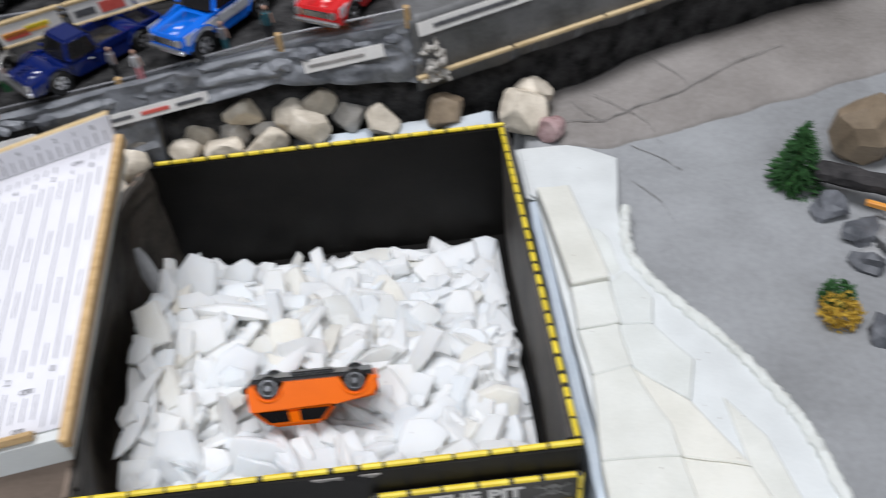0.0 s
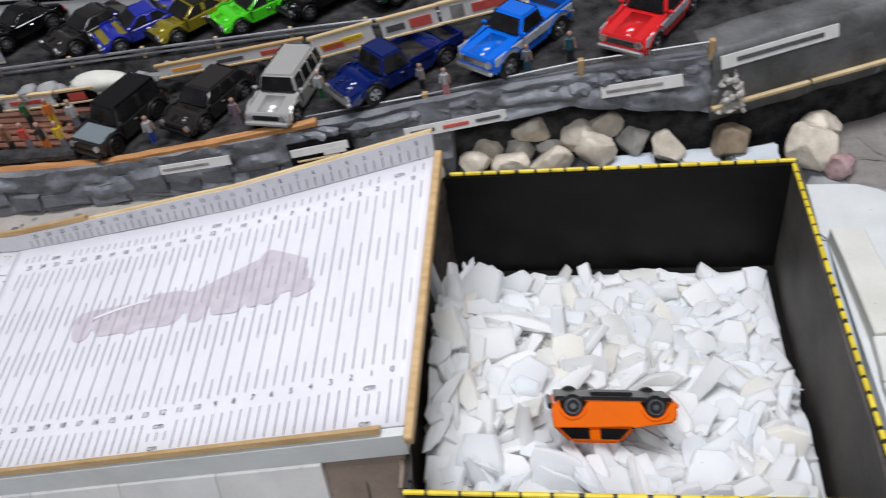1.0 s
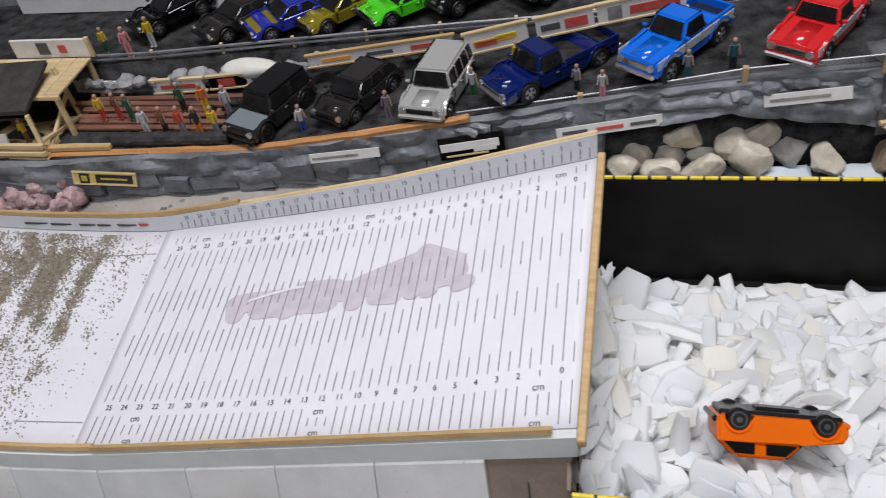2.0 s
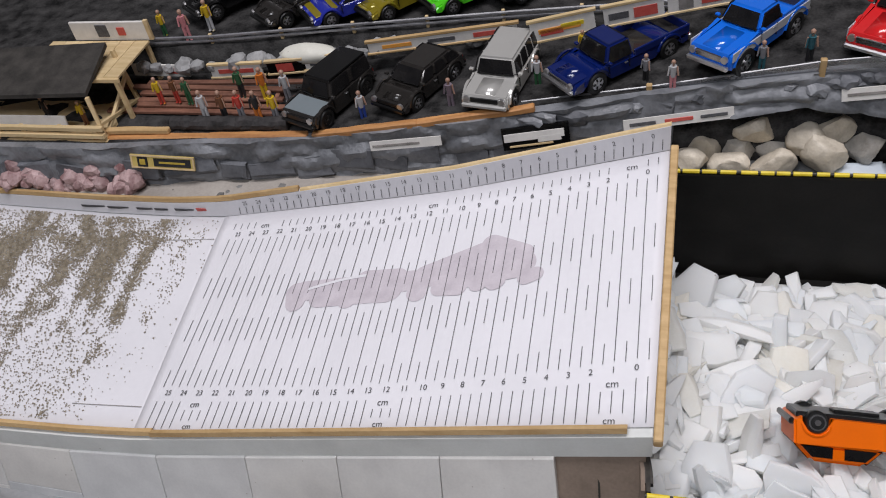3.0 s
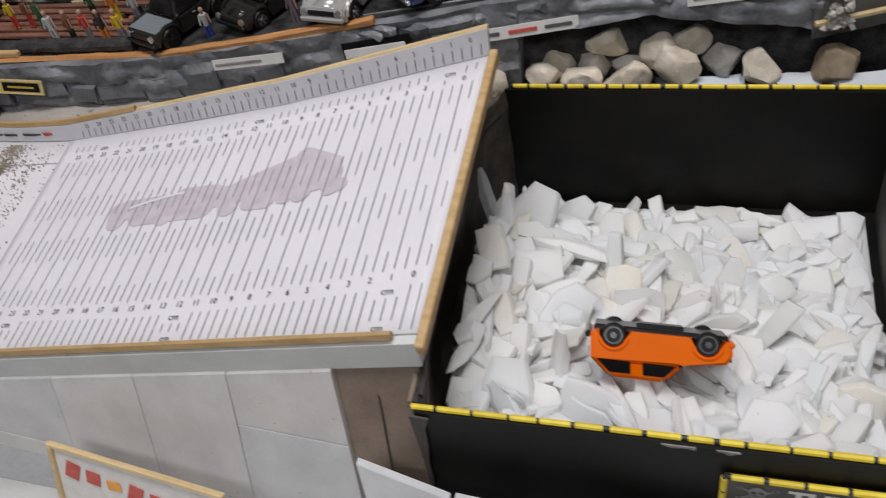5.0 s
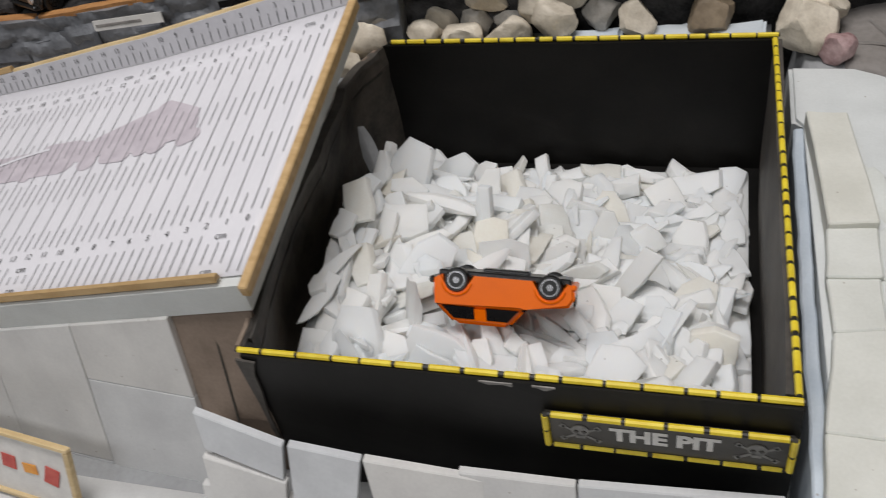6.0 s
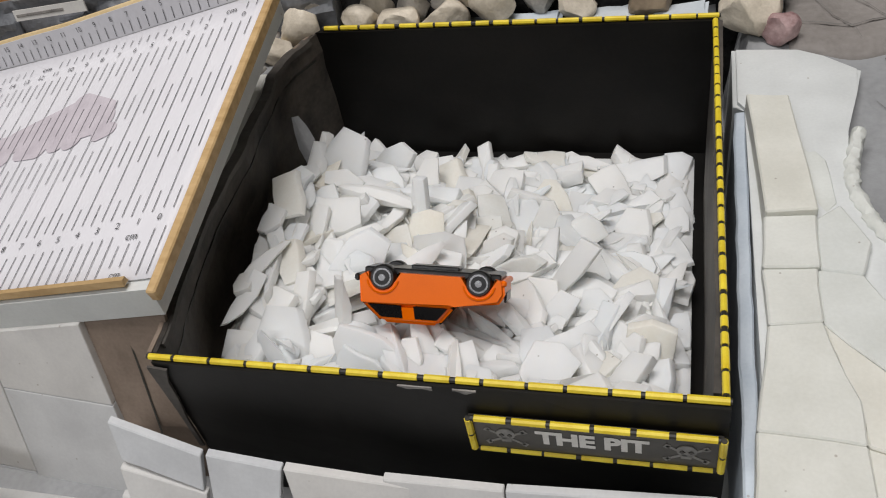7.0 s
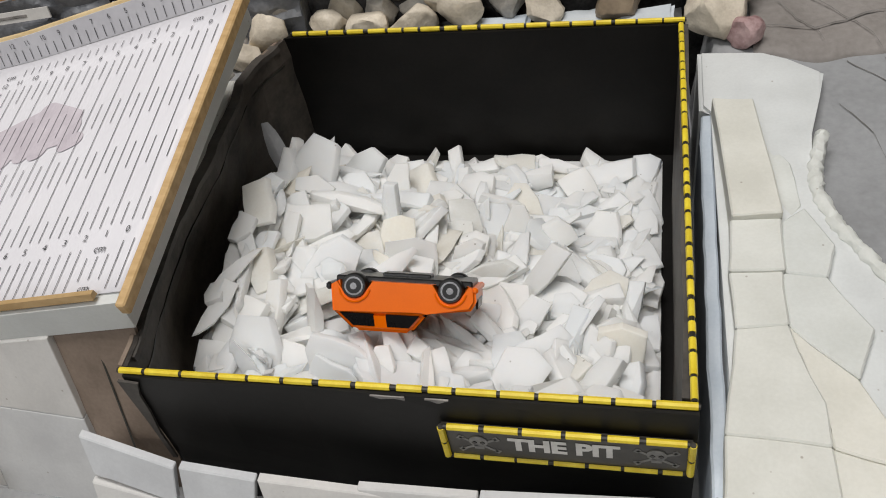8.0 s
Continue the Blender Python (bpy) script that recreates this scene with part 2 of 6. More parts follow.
def block(bm, size, at=(0, 0, 0), turn=(0, 0, 0), bevel=0.0, taper=(1, 1), seg=1):
    """A cuboid by its size and centre; taper scales the top face."""
    r = bmesh.ops.create_cube(bm, size=1.0)
    vs = r["verts"]
    for v in vs:
        if v.co.z > 0:
            v.co.x *= taper[0]
            v.co.y *= taper[1]
    bmesh.ops.transform(bm, matrix=Matrix.LocRotScale(at, Euler([radians(a) for a in turn]), size), verts=vs)
    if bevel:
        edges = {e for v in vs for e in v.link_edges}
        bmesh.ops.bevel(bm, geom=list(edges), offset=bevel, segments=seg, affect="EDGES", clamp_overlap=True)
    return bm


def rod(bm, a, b, r, sides=8, r2=None):
    a, b = Vector(a), Vector(b)
    q = (b - a).to_track_quat("Z", "Y").to_matrix().to_4x4()
    bmesh.ops.create_cone(bm, cap_ends=True, segments=sides, radius1=r, radius2=r if r2 is None else r2,
                          depth=(b - a).length, matrix=Matrix.Translation((a + b) / 2) @ q)
    return bm


def prism(bm, outline, lo, hi, axis="y"):
    """A 2D outline drawn out along an axis: 'y' takes (x, z) points, 'z' takes (x, y) points."""
    def at(p, d):
        return (p[0], d, p[1]) if axis == "y" else (p[0], p[1], d)
    a = [bm.verts.new(at(p, lo)) for p in outline]
    b = [bm.verts.new(at(p, hi)) for p in outline]
    bm.faces.new(a)
    bm.faces.new(b)
    for i in range(len(outline)):
        j = (i + 1) % len(outline)
        bm.faces.new((a[i], a[j], b[j], b[i]))
    return bm


def sheet(fn, us, vs, thick=None):
    """A grid surface fn(u, v) -> (x, y, z); with thick, a closed slab below it (a number, or a function giving the underside's z)."""
    bm = bmesh.new()
    top = [[bm.verts.new(fn(u, v)) for v in vs] for u in us]
    for i in range(len(us) - 1):
        for j in range(len(vs) - 1):
            bm.faces.new((top[i][j], top[i + 1][j], top[i + 1][j + 1], top[i][j + 1]))
    if thick is not None:
        def under(p):
            return (p[0], p[1], thick(p) if callable(thick) else p[2] - thick)
        bot = [[bm.verts.new(under(fn(u, v))) for v in vs] for u in us]
        for i in range(len(us) - 1):
            for j in range(len(vs) - 1):
                bm.faces.new((bot[i][j], bot[i][j + 1], bot[i + 1][j + 1], bot[i + 1][j]))
        ring = [(i, 0) for i in range(len(us))] + [(len(us) - 1, j) for j in range(1, len(vs))]
        ring += [(i, len(vs) - 1) for i in range(len(us) - 2, -1, -1)] + [(0, j) for j in range(len(vs) - 2, 0, -1)]
        for k in range(len(ring)):
            (a, b), (c, d) = ring[k], ring[(k + 1) % len(ring)]
            bm.faces.new((top[a][b], bot[a][b], bot[c][d], top[c][d]))
    return bm


def steps(a, b, n):
    return [a + (b - a) * i / n for i in range(n + 1)]


def along(table, x):
    """Linear reading of a table of (x, value...)."""
    if x <= table[0][0]:
        return table[0][1]
    for (x0, y0), (x1, y1) in zip(table, table[1:]):
        if x <= x1:
            return y0 + (y1 - y0) * (x - x0) / (x1 - x0)
    return table[-1][1]


def lump(bm, size, seed, rough=0.16, sub=2, m=None):
    """A rounded stone with facets, standing on its origin."""
    r = bmesh.ops.create_icosphere(bm, subdivisions=sub, radius=1.0)
    for v in r["verts"]:
        p = v.co.normalized()
        k = 1 + rough * noise.noise(p * 1.3 + Vector((seed * 7.1, seed * 3.3, seed))) * 1.6 + rough * 0.5 * noise.noise(p * 3.1 + Vector((seed, 0, seed * 5)))
        q = p * k
        q.z = max(q.z, -0.75)
        v.co = Vector((q.x * size[0] / 2, q.y * size[1] / 2, (q.z + 0.75) * size[2] / 1.75))
    if m is not None:
        bmesh.ops.transform(bm, matrix=m, verts=r["verts"])
    return bm


def pebble(bm, size, seed, sub=4):
    """A broken, water-worn stone: a ball cut by several planes with softened edges, standing on its origin."""
    r = random.Random(seed)
    cuts = []
    for i in range(9):
        d = Vector((r.gauss(0, 1), r.gauss(0, 1), r.gauss(0, 1))).normalized()
        cuts.append((d, r.uniform(0.58, 0.86)))
    ball = bmesh.ops.create_icosphere(bm, subdivisions=sub, radius=1.0)
    for v in ball["verts"]:
        p = v.co.normalized()
        for d, k in cuts:
            s = p.dot(d) - k
            if s > 0:
                p = p - d * s * 0.98
        p *= 1 + 0.06 * noise.noise(p * 3 + Vector((seed * 3.7, 0, seed))) + 0.025 * noise.noise(p * 9 + Vector((seed, seed * 2.3, 0)))
        p.z = max(p.z, -0.7)
        v.co = p
    lo = Vector([min(v.co[k] for v in ball["verts"]) for k in range(3)])
    hi = Vector([max(v.co[k] for v in ball["verts"]) for k in range(3)])
    for v in ball["verts"]:
        q = [(v.co[k] - lo[k]) / (hi[k] - lo[k]) for k in range(3)]
        v.co = Vector(((q[0] - 0.5) * size[0], (q[1] - 0.5) * size[1], q[2] * size[2]))
    return bm


def lettering(text, size, mat, parent, m, name="lettering", bold=0.0, label=""):
    cu = bpy.data.curves.new(name, "FONT")
    cu.body, cu.size, cu.align_x, cu.align_y, cu.offset = text, size, "CENTER", "CENTER", bold
    cu.resolution_u = 3
    tmp = bpy.data.objects.new("tmp_text", cu)
    scene.collection.objects.link(tmp)
    dg = bpy.context.evaluated_depsgraph_get()
    me = bpy.data.meshes.new_from_object(tmp.evaluated_get(dg))
    bpy.data.objects.remove(tmp)
    me.materials.clear()
    me.materials.append(mat)
    me.name = name
    ob = new(name, me)
    ob.parent = parent
    ob.matrix_basis = m
    return tagged(ob, label)

# ---- the room, the table and the model landscape ----
WALL_Y = [(-0.75, 0.185), (-0.36, 0.192), (-0.215, 0.208), (-0.08, 0.222), (0.0, 0.236), (0.09, 0.245), (0.15, 0.245), (0.36, 0.318), (0.80, 0.46)]
TERRACE_Z = [(-0.75, 0.122), (-0.21, 0.122), (-0.08, 0.134), (0.0, 0.139), (0.08, 0.147), (0.15, 0.153), (0.36, 0.160), (0.80, 0.160)]
TIER_Y = [(-0.75, 0.268), (-0.33, 0.270), (-0.21, 0.286), (-0.10, 0.300), (0.05, 0.315), (0.80, 0.54)]
RAMP_FAR = [(-0.72, 0.176), (-0.45, 0.174), (-0.27, 0.1645), (-0.116, 0.1625), (0.0, 0.1715), (0.01, 0.172)]
FOOT_Z = [(-0.75, 0.094), (-0.10, 0.090), (0.0, 0.084), (0.20, 0.074), (0.26, 0.066), (0.80, 0.060)]


def room():
    x0, x1, y0, y1, z0, z1 = -1.6, 1.6, -1.3, 1.5, -0.75, 1.6
    for name, size, at in (("wall_north", (x1 - x0 + 0.2, 0.1, z1 - z0), (0, y1 + 0.05, (z0 + z1) / 2)),
                           ("wall_south", (x1 - x0 + 0.2, 0.1, z1 - z0), (0, y0 - 0.05, (z0 + z1) / 2)),
                           ("wall_east", (0.1, y1 - y0, z1 - z0), (x1 + 0.05, (y0 + y1) / 2, (z0 + z1) / 2)),
                           ("wall_west", (0.1, y1 - y0, z1 - z0), (x0 - 0.05, (y0 + y1) / 2, (z0 + z1) / 2))):
        solid(name, block(bmesh.new(), size, at), M_WALL, "plain pale painted room wall", "wall", kind="structure")
    solid("ceiling", block(bmesh.new(), (x1 - x0 + 0.2, y1 - y0 + 0.2, 0.1), (0, (y0 + y1) / 2, z1 + 0.05)), M_WALL, "plain pale painted room ceiling", "ceiling", kind="structure")
    solid("floor", block(bmesh.new(), (x1 - x0 + 0.2, y1 - y0 + 0.2, 0.1), (0, (y0 + y1) / 2, z0 - 0.05)), M_FLOOR, "brown wooden room floor under the table", "floor", kind="structure")


room()

table = empty("table", "plain wooden table carrying the model landscape", "table", pose(0.02, 0.22, -0.75))
part("tabletop", block(bmesh.new(), (1.5, 1.3, 0.03), (0, 0, 0.735), bevel=0.003), M_FLOOR, table)
leg_bm = finish("leg", block(bmesh.new(), (0.06, 0.06, 0.72), (0, 0, 0.36), bevel=0.003), M_FLOOR)
for sx in (-0.68, 0.68):
    for sy in (-0.58, 0.58):
        share("leg", leg_bm, table, pose(sx, sy, 0))


def ground_z(x, y):
    wy = along(WALL_Y, x)
    foot = along(FOOT_Z, x)
    # low bed below the track, the pit and the foam in front
    k = 1.0
    if x < 0.205:
        edge = 0.178 if x < -0.02 else 0.2185
        k = 1.0 if y > edge + 0.003 else 0.0
    else:
        k = 1.0 if x > 0.213 else 0.0
    bump_z = 0.003 * noise.noise(Vector((x * 18, y * 18, 1.7))) + 0.0012 * noise.noise(Vector((x * 70, y * 70, 4.2)))
    z = foot + bump_z
    if x > 0.24:
        z += 0.012 * max(0.0, min(1.0, (y - 0.20) / 0.1)) * max(0.0, min(1.0, (x - 0.24) / 0.05))
    if y > wy + 0.02:
        z = foot - 0.01
    return z * k + 0.012 * (1 - k)


def ground():
    xs = steps(-0.72, 0.77, 190)
    ys = steps(-0.42, 0.16, 40) + steps(0.164, 0.30, 68) + steps(0.31, 0.86, 40)
    bm = sheet(lambda u, v: (u, v, ground_z(u, v)), xs, ys, thick=lambda p: 0.0005)
    solid("ground", bm, M_GROUND, "grey plaster ground of the model landscape, cracked and stained", "ground", kind="structure", smooth=True)


ground()


def terrace():
    """The raised terrace behind the retaining wall, one slab with a dark gritty top."""
    xs = steps(-0.72, 0.77, 150)
    def fn(u, v):
        y0, y1 = along(WALL_Y, u) + 0.0045, along(TIER_Y, u) + 0.02
        y = y0 + (y1 - y0) * v
        z = along(TERRACE_Z, u) + 0.0009 + 0.0007 * noise.noise(Vector((u * 60, y * 60, 0))) + 0.008 * max(0.0, v - 0.5)
        return (u, y, z)
    solid("terrace", sheet(fn, xs, steps(0, 1, 14), thick=lambda p: 0.012), M_GRAVEL, "dark gritty terrace where toy vehicles are parked", "terrace", kind="structure", smooth=True)

    def up(u, v):
        y0 = along(TIER_Y, u) + 0.004
        y = y0 + (0.84 - y0) * v
        return (u, y, 0.147 + 0.05 * max(0.0, v - 0.15) + 0.002 * noise.noise(Vector((u * 50, y * 50, 9))))
    solid("upper_terrace", sheet(up, xs, steps(0, 1, 30), thick=lambda p: 0.012), M_GRAVEL, "dark upper terrace with a second row of toy vehicles", "terrace", kind="structure", smooth=True)


terrace()


def retaining_wall():
    wall = empty("retaining_wall", "grey painted rock retaining wall with uneven slabs", "wall", kind="structure")
    xs = steps(-0.72, 0.155, 420)
    def fn(u, v):
        y = along(WALL_Y, u)
        top, low = along(TERRACE_Z, u) + 0.0005, along(FOOT_Z, u) - 0.012
        if u > 0.0:
            low = max(low, top - 0.019 - 0.22 * max(0.0, u - 0.07))
        z = low + (top - low) * v
        d = noise.voronoi(Vector((u * 30 + 0.6 * noise.noise(Vector((u * 40, z * 40, 1))), z * 75, 3)))[0]
        n = 0.003 * noise.noise(Vector((u * 30, z * 60, 3))) - 0.0075 * min(0.45, d[1] - d[0]) + 0.0012 * noise.noise(Vector((u * 160, z * 200, 8)))
        return (u, y + n - 0.004 * (1 - v), z)
    bm = sheet(fn, xs, steps(0, 1, 20))
    geo = bmesh.ops.extrude_face_region(bm, geom=list(bm.faces))
    for e in geo["geom"]:
        if isinstance(e, bmesh.types.BMVert):
            e.co.y += 0.016
    part("rock_face", bm, M_ROCK, wall, smooth=28)
    # dark sheet behind the stones; shade below the overhanging rock put into its colour
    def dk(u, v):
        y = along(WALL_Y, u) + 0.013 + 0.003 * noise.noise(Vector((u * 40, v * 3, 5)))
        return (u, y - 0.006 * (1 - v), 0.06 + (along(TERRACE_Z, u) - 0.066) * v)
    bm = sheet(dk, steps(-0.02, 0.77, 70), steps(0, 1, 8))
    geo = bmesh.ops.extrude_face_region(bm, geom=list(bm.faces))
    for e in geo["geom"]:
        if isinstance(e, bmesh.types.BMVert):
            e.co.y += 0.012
    part("earth_recess", bm, M_SHADE, wall, "dark recess sheet under the rock face, coloured as shade", smooth=True)
    # slabs of slate set into the lower wall
    r = random.Random(3)
    x = -0.70
    while x < -0.07:
        w = r.uniform(0.018, 0.044)
        y = along(WALL_Y, x + w / 2)
        z = along(FOOT_Z, x) + r.uniform(0.003, 0.012)
        h = r.uniform(0.008, 0.014)
        bm = block(bmesh.new(), (w * 0.92, 0.0032, h), bevel=0.0006)
        for v in bm.verts:
            v.co += Vector((r.uniform(-1, 1), r.uniform(-0.4, 0.4), r.uniform(-1, 1))) * 0.0018
        part("slab", bm, M_SLAB, wall, m=pose(x + w / 2, y - 0.0030, z + h / 2, r.uniform(-16, -4), r.uniform(-9, 9), r.uniform(-6, 10)))
        x += w
    return wall


retaining_wall()

path_bm = sheet(lambda u, v: (u, max(along(WALL_Y, u) - 0.040, along(RAMP_FAR, u) + 0.0085) + (along(WALL_Y, u) - max(along(WALL_Y, u) - 0.040, along(RAMP_FAR, u) + 0.0085)) * v, ground_z(u, along(WALL_Y, u) - 0.008) + 0.0022 + 0.0012 * noise.noise(Vector((u * 50, v * 3, 2)))), steps(-0.70, -0.035, 90), steps(0, 1, 8), thick=0.006)
solid("footpath", path_bm, M_PATH, "tan sandy path along the foot of the wall", "path", kind="structure", smooth=True)


def kerb_bank():
    """Concrete kerb on the far side, running off behind the stones."""
    kerb = empty("concrete_kerb", "grey concrete kerb with a pale strip along its lower edge", "kerb", kind="structure")
    a, b = Vector((0.150, 0.243, 0)), Vector((0.50, 0.366, 0))
    d = (b - a).normalized()
    n = Vector((d.y, -d.x, 0))
    def fn(u, v):
        p = a + d * u * (b - a).length
        top = 0.157 + 0.012 * u
        if v < 0.35:
            q = p + n * (0.004 - 0.004 * v)
            z = top - 0.036 * (1 - v / 0.35)
        else:
            q = p - n * 0.035 * (v - 0.35)
            z = top
        w = 0.0015 * noise.noise(Vector((u * 18, v * 9, 2)))
        return (q.x, q.y + w, z + w)
    bm = sheet(fn, steps(0, 1, 50), [0, 0.1, 0.2, 0.3, 0.35, 0.4, 0.6, 0.8, 1.0], thick=0.010)
    part("kerb", bm, M_KERB, kerb, smooth=True)
    bm = bmesh.new()
    for i in range(6):
        p0, p1 = a + d * (0.062 * i), a + d * (0.062 * i + 0.060)
        rod(bm, (p0.x + n.x * 0.006, p0.y + n.y * 0.006, 0.121 + 0.0015 * i), (p1.x + n.x * 0.006, p1.y + n.y * 0.006, 0.1225 + 0.0015 * i), 0.0017, 6)
    part("edge_strip", bm, M_STICK, kerb, "pale wooden strip")


kerb_bank()


def brown_ledge():
    """A thin brown-grey plaster layer between the kerb and the lower grey ground."""
    EDGE = [(0.23, 0.226), (0.265, 0.222), (0.31, 0.232), (0.36, 0.243), (0.45, 0.262), (0.76, 0.33)]
    def fn(u, v):
        y0 = along(EDGE, u) + 0.0025 * noise.noise(Vector((u * 45, 0, 3)))
        y1 = along(WALL_Y, u) + 0.012
        y = y0 + (max(y1, y0 + 0.004) - y0) * v
        return (u, y, ground_z(u, y) + 0.0026 * min(1.0, v * 12) + 0.0022 * noise.noise(Vector((u * 30, y * 60, 6))) * v)
    solid("plaster_ledge", sheet(fn, steps(0.232, 0.74, 110), [0, 0.04, 0.1, 0.25, 0.45, 0.7, 1.0], thick=0.004), M_LEDGE, "brown-grey plaster ledge below the concrete kerb", "ground", kind="structure", smooth=True)
    moss = random.Random(29)
    bm = bmesh.new()
    for i in range(46):
        k = moss.random()
        at = pose(0.161 + moss.uniform(-0.004, 0.007), 0.2395 + moss.uniform(-0.003, 0.003), 0.113 + 0.026 * k, moss.uniform(-40, 40), moss.uniform(-40, 40), moss.uniform(0, 360))
        lump(bm, (moss.uniform(0.003, 0.007), moss.uniform(0.003, 0.006), moss.uniform(0.002, 0.005)), i + 500, 0.4, 1, at)
    solid("moss_clump", bm, M_STONE_GREY, "speckled pale moss clump at the end of the kerb", "moss")
    r = random.Random(23)
    for x, y, w in ((0.104, 0.2300, 0.036), (0.148, 0.2330, 0.026), (0.180, 0.2330, 0.030)):
        bm = block(bmesh.new(), (w, 0.022, 0.012), bevel=0.002, seg=2)
        bmesh.ops.subdivide_edges(bm, edges=bm.edges[:], cuts=2, use_grid_fill=True)
        for v in bm.verts:
            v.co += Vector((noise.noise(v.co * 90), noise.noise(v.co * 90 + Vector((4, 0, 0))), noise.noise(v.co * 90 + Vector((0, 4, x * 90))))) * 0.0022
        solid("foam_lump", bm, M_FOAM_BLUE, "pale blue-grey foam lump between the stones", "foam lump", "foam lumps behind the pit", smooth=40, m=pose(x, y, 0.0830, 0, 0, r.uniform(-8, 8)))


brown_ledge()

# ---- the pit ----
PW, PD, PH = 0.2005, 0.2155, 0.100


def dashes(parent, a, b, n, r, seed):
    """A painted stick along a line: a thin black core with yellow lengths of uneven size."""
    a, b = Vector(a), Vector(b)
    rr = random.Random(seed)
    core = bmesh.new()
    rod(core, a, b, r * 0.80, 8)
    part("stick_core", core, M_STRIPE, parent)
    cuts = [0.0]
    for i in range(n):
        cuts.append(cuts[-1] + rr.uniform(0.8, 1.2))
    for i in range(n):
        t0, t1 = cuts[i] / cuts[-1], cuts[i + 1] / cuts[-1]
        gap = rr.uniform(0.0005, 0.0011) / (b - a).length
        p, q = a.lerp(b, t0 + gap * rr.uniform(0.6, 1.4)), a.lerp(b, t1 - gap * rr.uniform(0.6, 1.4))
        bm = rod(bmesh.new(), p, q, r * rr.uniform(0.95, 1.06), 8)
        part("yellow_stick", bm, M_YELLOW, parent, smooth=False)


def pit():
    box = empty("pit_box", "black card pit box rimmed with yellow and black sticks", "box", pose(0, 0, 0))
    t = 0.0035
    def panel(name, size, at, mat, label="", wob=0.0012):
        bm = block(bmesh.new(), size, at)
        bmesh.ops.subdivide_edges(bm, edges=bm.edges[:], cuts=5, use_grid_fill=True)
        for v in bm.verts:
            v.co += Vector((noise.noise(v.co * 22), noise.noise(v.co * 22 + Vector((5, 1, 0))), 0)) * wob
        return part(name, bm, mat, box, label)
    panel("front_wall", (PW, t, PH - 0.012), (PW / 2, t / 2 - 0.003, (PH + 0.012) / 2), M_BLACK, "matt black front panel")
    panel("back_wall", (PW + 0.0075, t, PH - 0.0095), (PW / 2 - 0.0072, PD, (PH + 0.0025) / 2), M_BLACK)
    # paler than the back wall: stronger light on this face is in the colour
    panel("right_wall", (t, PD - 2 * t, PH - 0.0145), (PW - 0.0035, PD / 2 + 0.001, (PH + 0.0095) / 2), M_WORN_LIT)
    # the uneven side wall under the ramp, brown outside and bent at its far end
    BEND = [(0.0, -0.0015), (0.12, -0.0055), (0.35, -0.0125), (0.55, -0.0130), (0.82, -0.0180), (0.91, -0.0165), (1.0, -0.0085)]
    def side(u, v):
        y = 0.0015 + u * (PD - 0.0035)
        x = along(BEND, u)
        z = 0.012 + v * (PH - 0.012 - 0.004 * u)
        k = 0.0018 * noise.noise(Vector((u * 9, v * 5, 4))) - 0.006 * math.sin(math.pi * min(1.0, v * 1.05)) * min(1.0, u * 5) * min(1.0, (1.0 - u) * 6)
        return (x + k, y, z)
    def slab(dx, name, mat, label):
        bm = sheet(lambda u, v: (side(u, v)[0] + dx, side(u, v)[1], side(u, v)[2]), steps(0, 1, 20), steps(0, 1, 8))
        geo = bmesh.ops.extrude_face_region(bm, geom=list(bm.faces))
        for e in geo["geom"]:
            if isinstance(e, bmesh.types.BMVert):
                e.co.x += 0.0018
        part(name, bm, mat, box, label)
    slab(0.0, "side_wall_inner", M_SCUFF, "black scuffed inner face")
    slab(-0.0022, "side_wall_outer", M_CARD, "bare brown cardboard outer face")
    # frayed ply folded over the bent wall's top, and a scuffed crease below it
    for lo, hi, dx, mat, label in ((0.970, 1.004, 0.0028, M_CARD, "frayed brown card edge"), (0.84, 0.855, 0.0022, M_STRIPE, "dark crease line")):
        def fold(u, v):
            p = side(u, lo + (hi - lo) * v + 0.010 * noise.noise(Vector((u * 26, lo * 9, 2))))
            return (p[0] + dx, p[1], min(p[2], PH - 0.0005))
        bm = sheet(fold, steps(0.02, 0.97, 60), [0, 1])
        geo = bmesh.ops.extrude_face_region(bm, geom=list(bm.faces))
        for e in geo["geom"]:
            if isinstance(e, bmesh.types.BMVert):
                e.co.x -= 0.0014 if lo < 0.9 else 0.0050
        part("worn_edge", bm, mat if lo < 0.9 else M_WORN_LIT, box, label)
    # outer ply torn off the front corner
    torn = prism(bmesh.new(), [(-0.0018, 0.0985), (0.0060, 0.0975), (0.0034, 0.0900), (0.0026, 0.0780), (0.0004, 0.0640), (-0.0002, 0.0440), (-0.0022, 0.0440), (-0.0016, 0.0700)], -0.0044, -0.0034)
    part("torn_corner", torn, M_WORN_LIT, box, "torn brown card corner")
    panel("base", (PW + 0.012, PD - 0.002, 0.004), (PW / 2 - 0.009, PD / 2 - 0.0005, 0.0125), M_BLACK, wob=0.0)
    # torn grey paper edge under the front stick
    for xa, xb in ((0.094, 0.106), (0.113, 0.121)):
        bm = bmesh.new()
        block(bm, (xb - xa, 0.0006, 0.0014), ((xa + xb) / 2, -0.0036, PH - 0.0010))
        bmesh.ops.subdivide_edges(bm, edges=[e for e in bm.edges if abs(e.verts[0].co.x - e.verts[1].co.x) > 0.004], cuts=12)
        for v in bm.verts:
            if v.co.z < PH - 0.0015:
                v.co.z += 0.0002 + 0.0016 * noise.noise(Vector((v.co.x * 260, 0, 0)))
        part("torn_edge", bm, M_CARD_GREY, box, "torn grey paper edge")
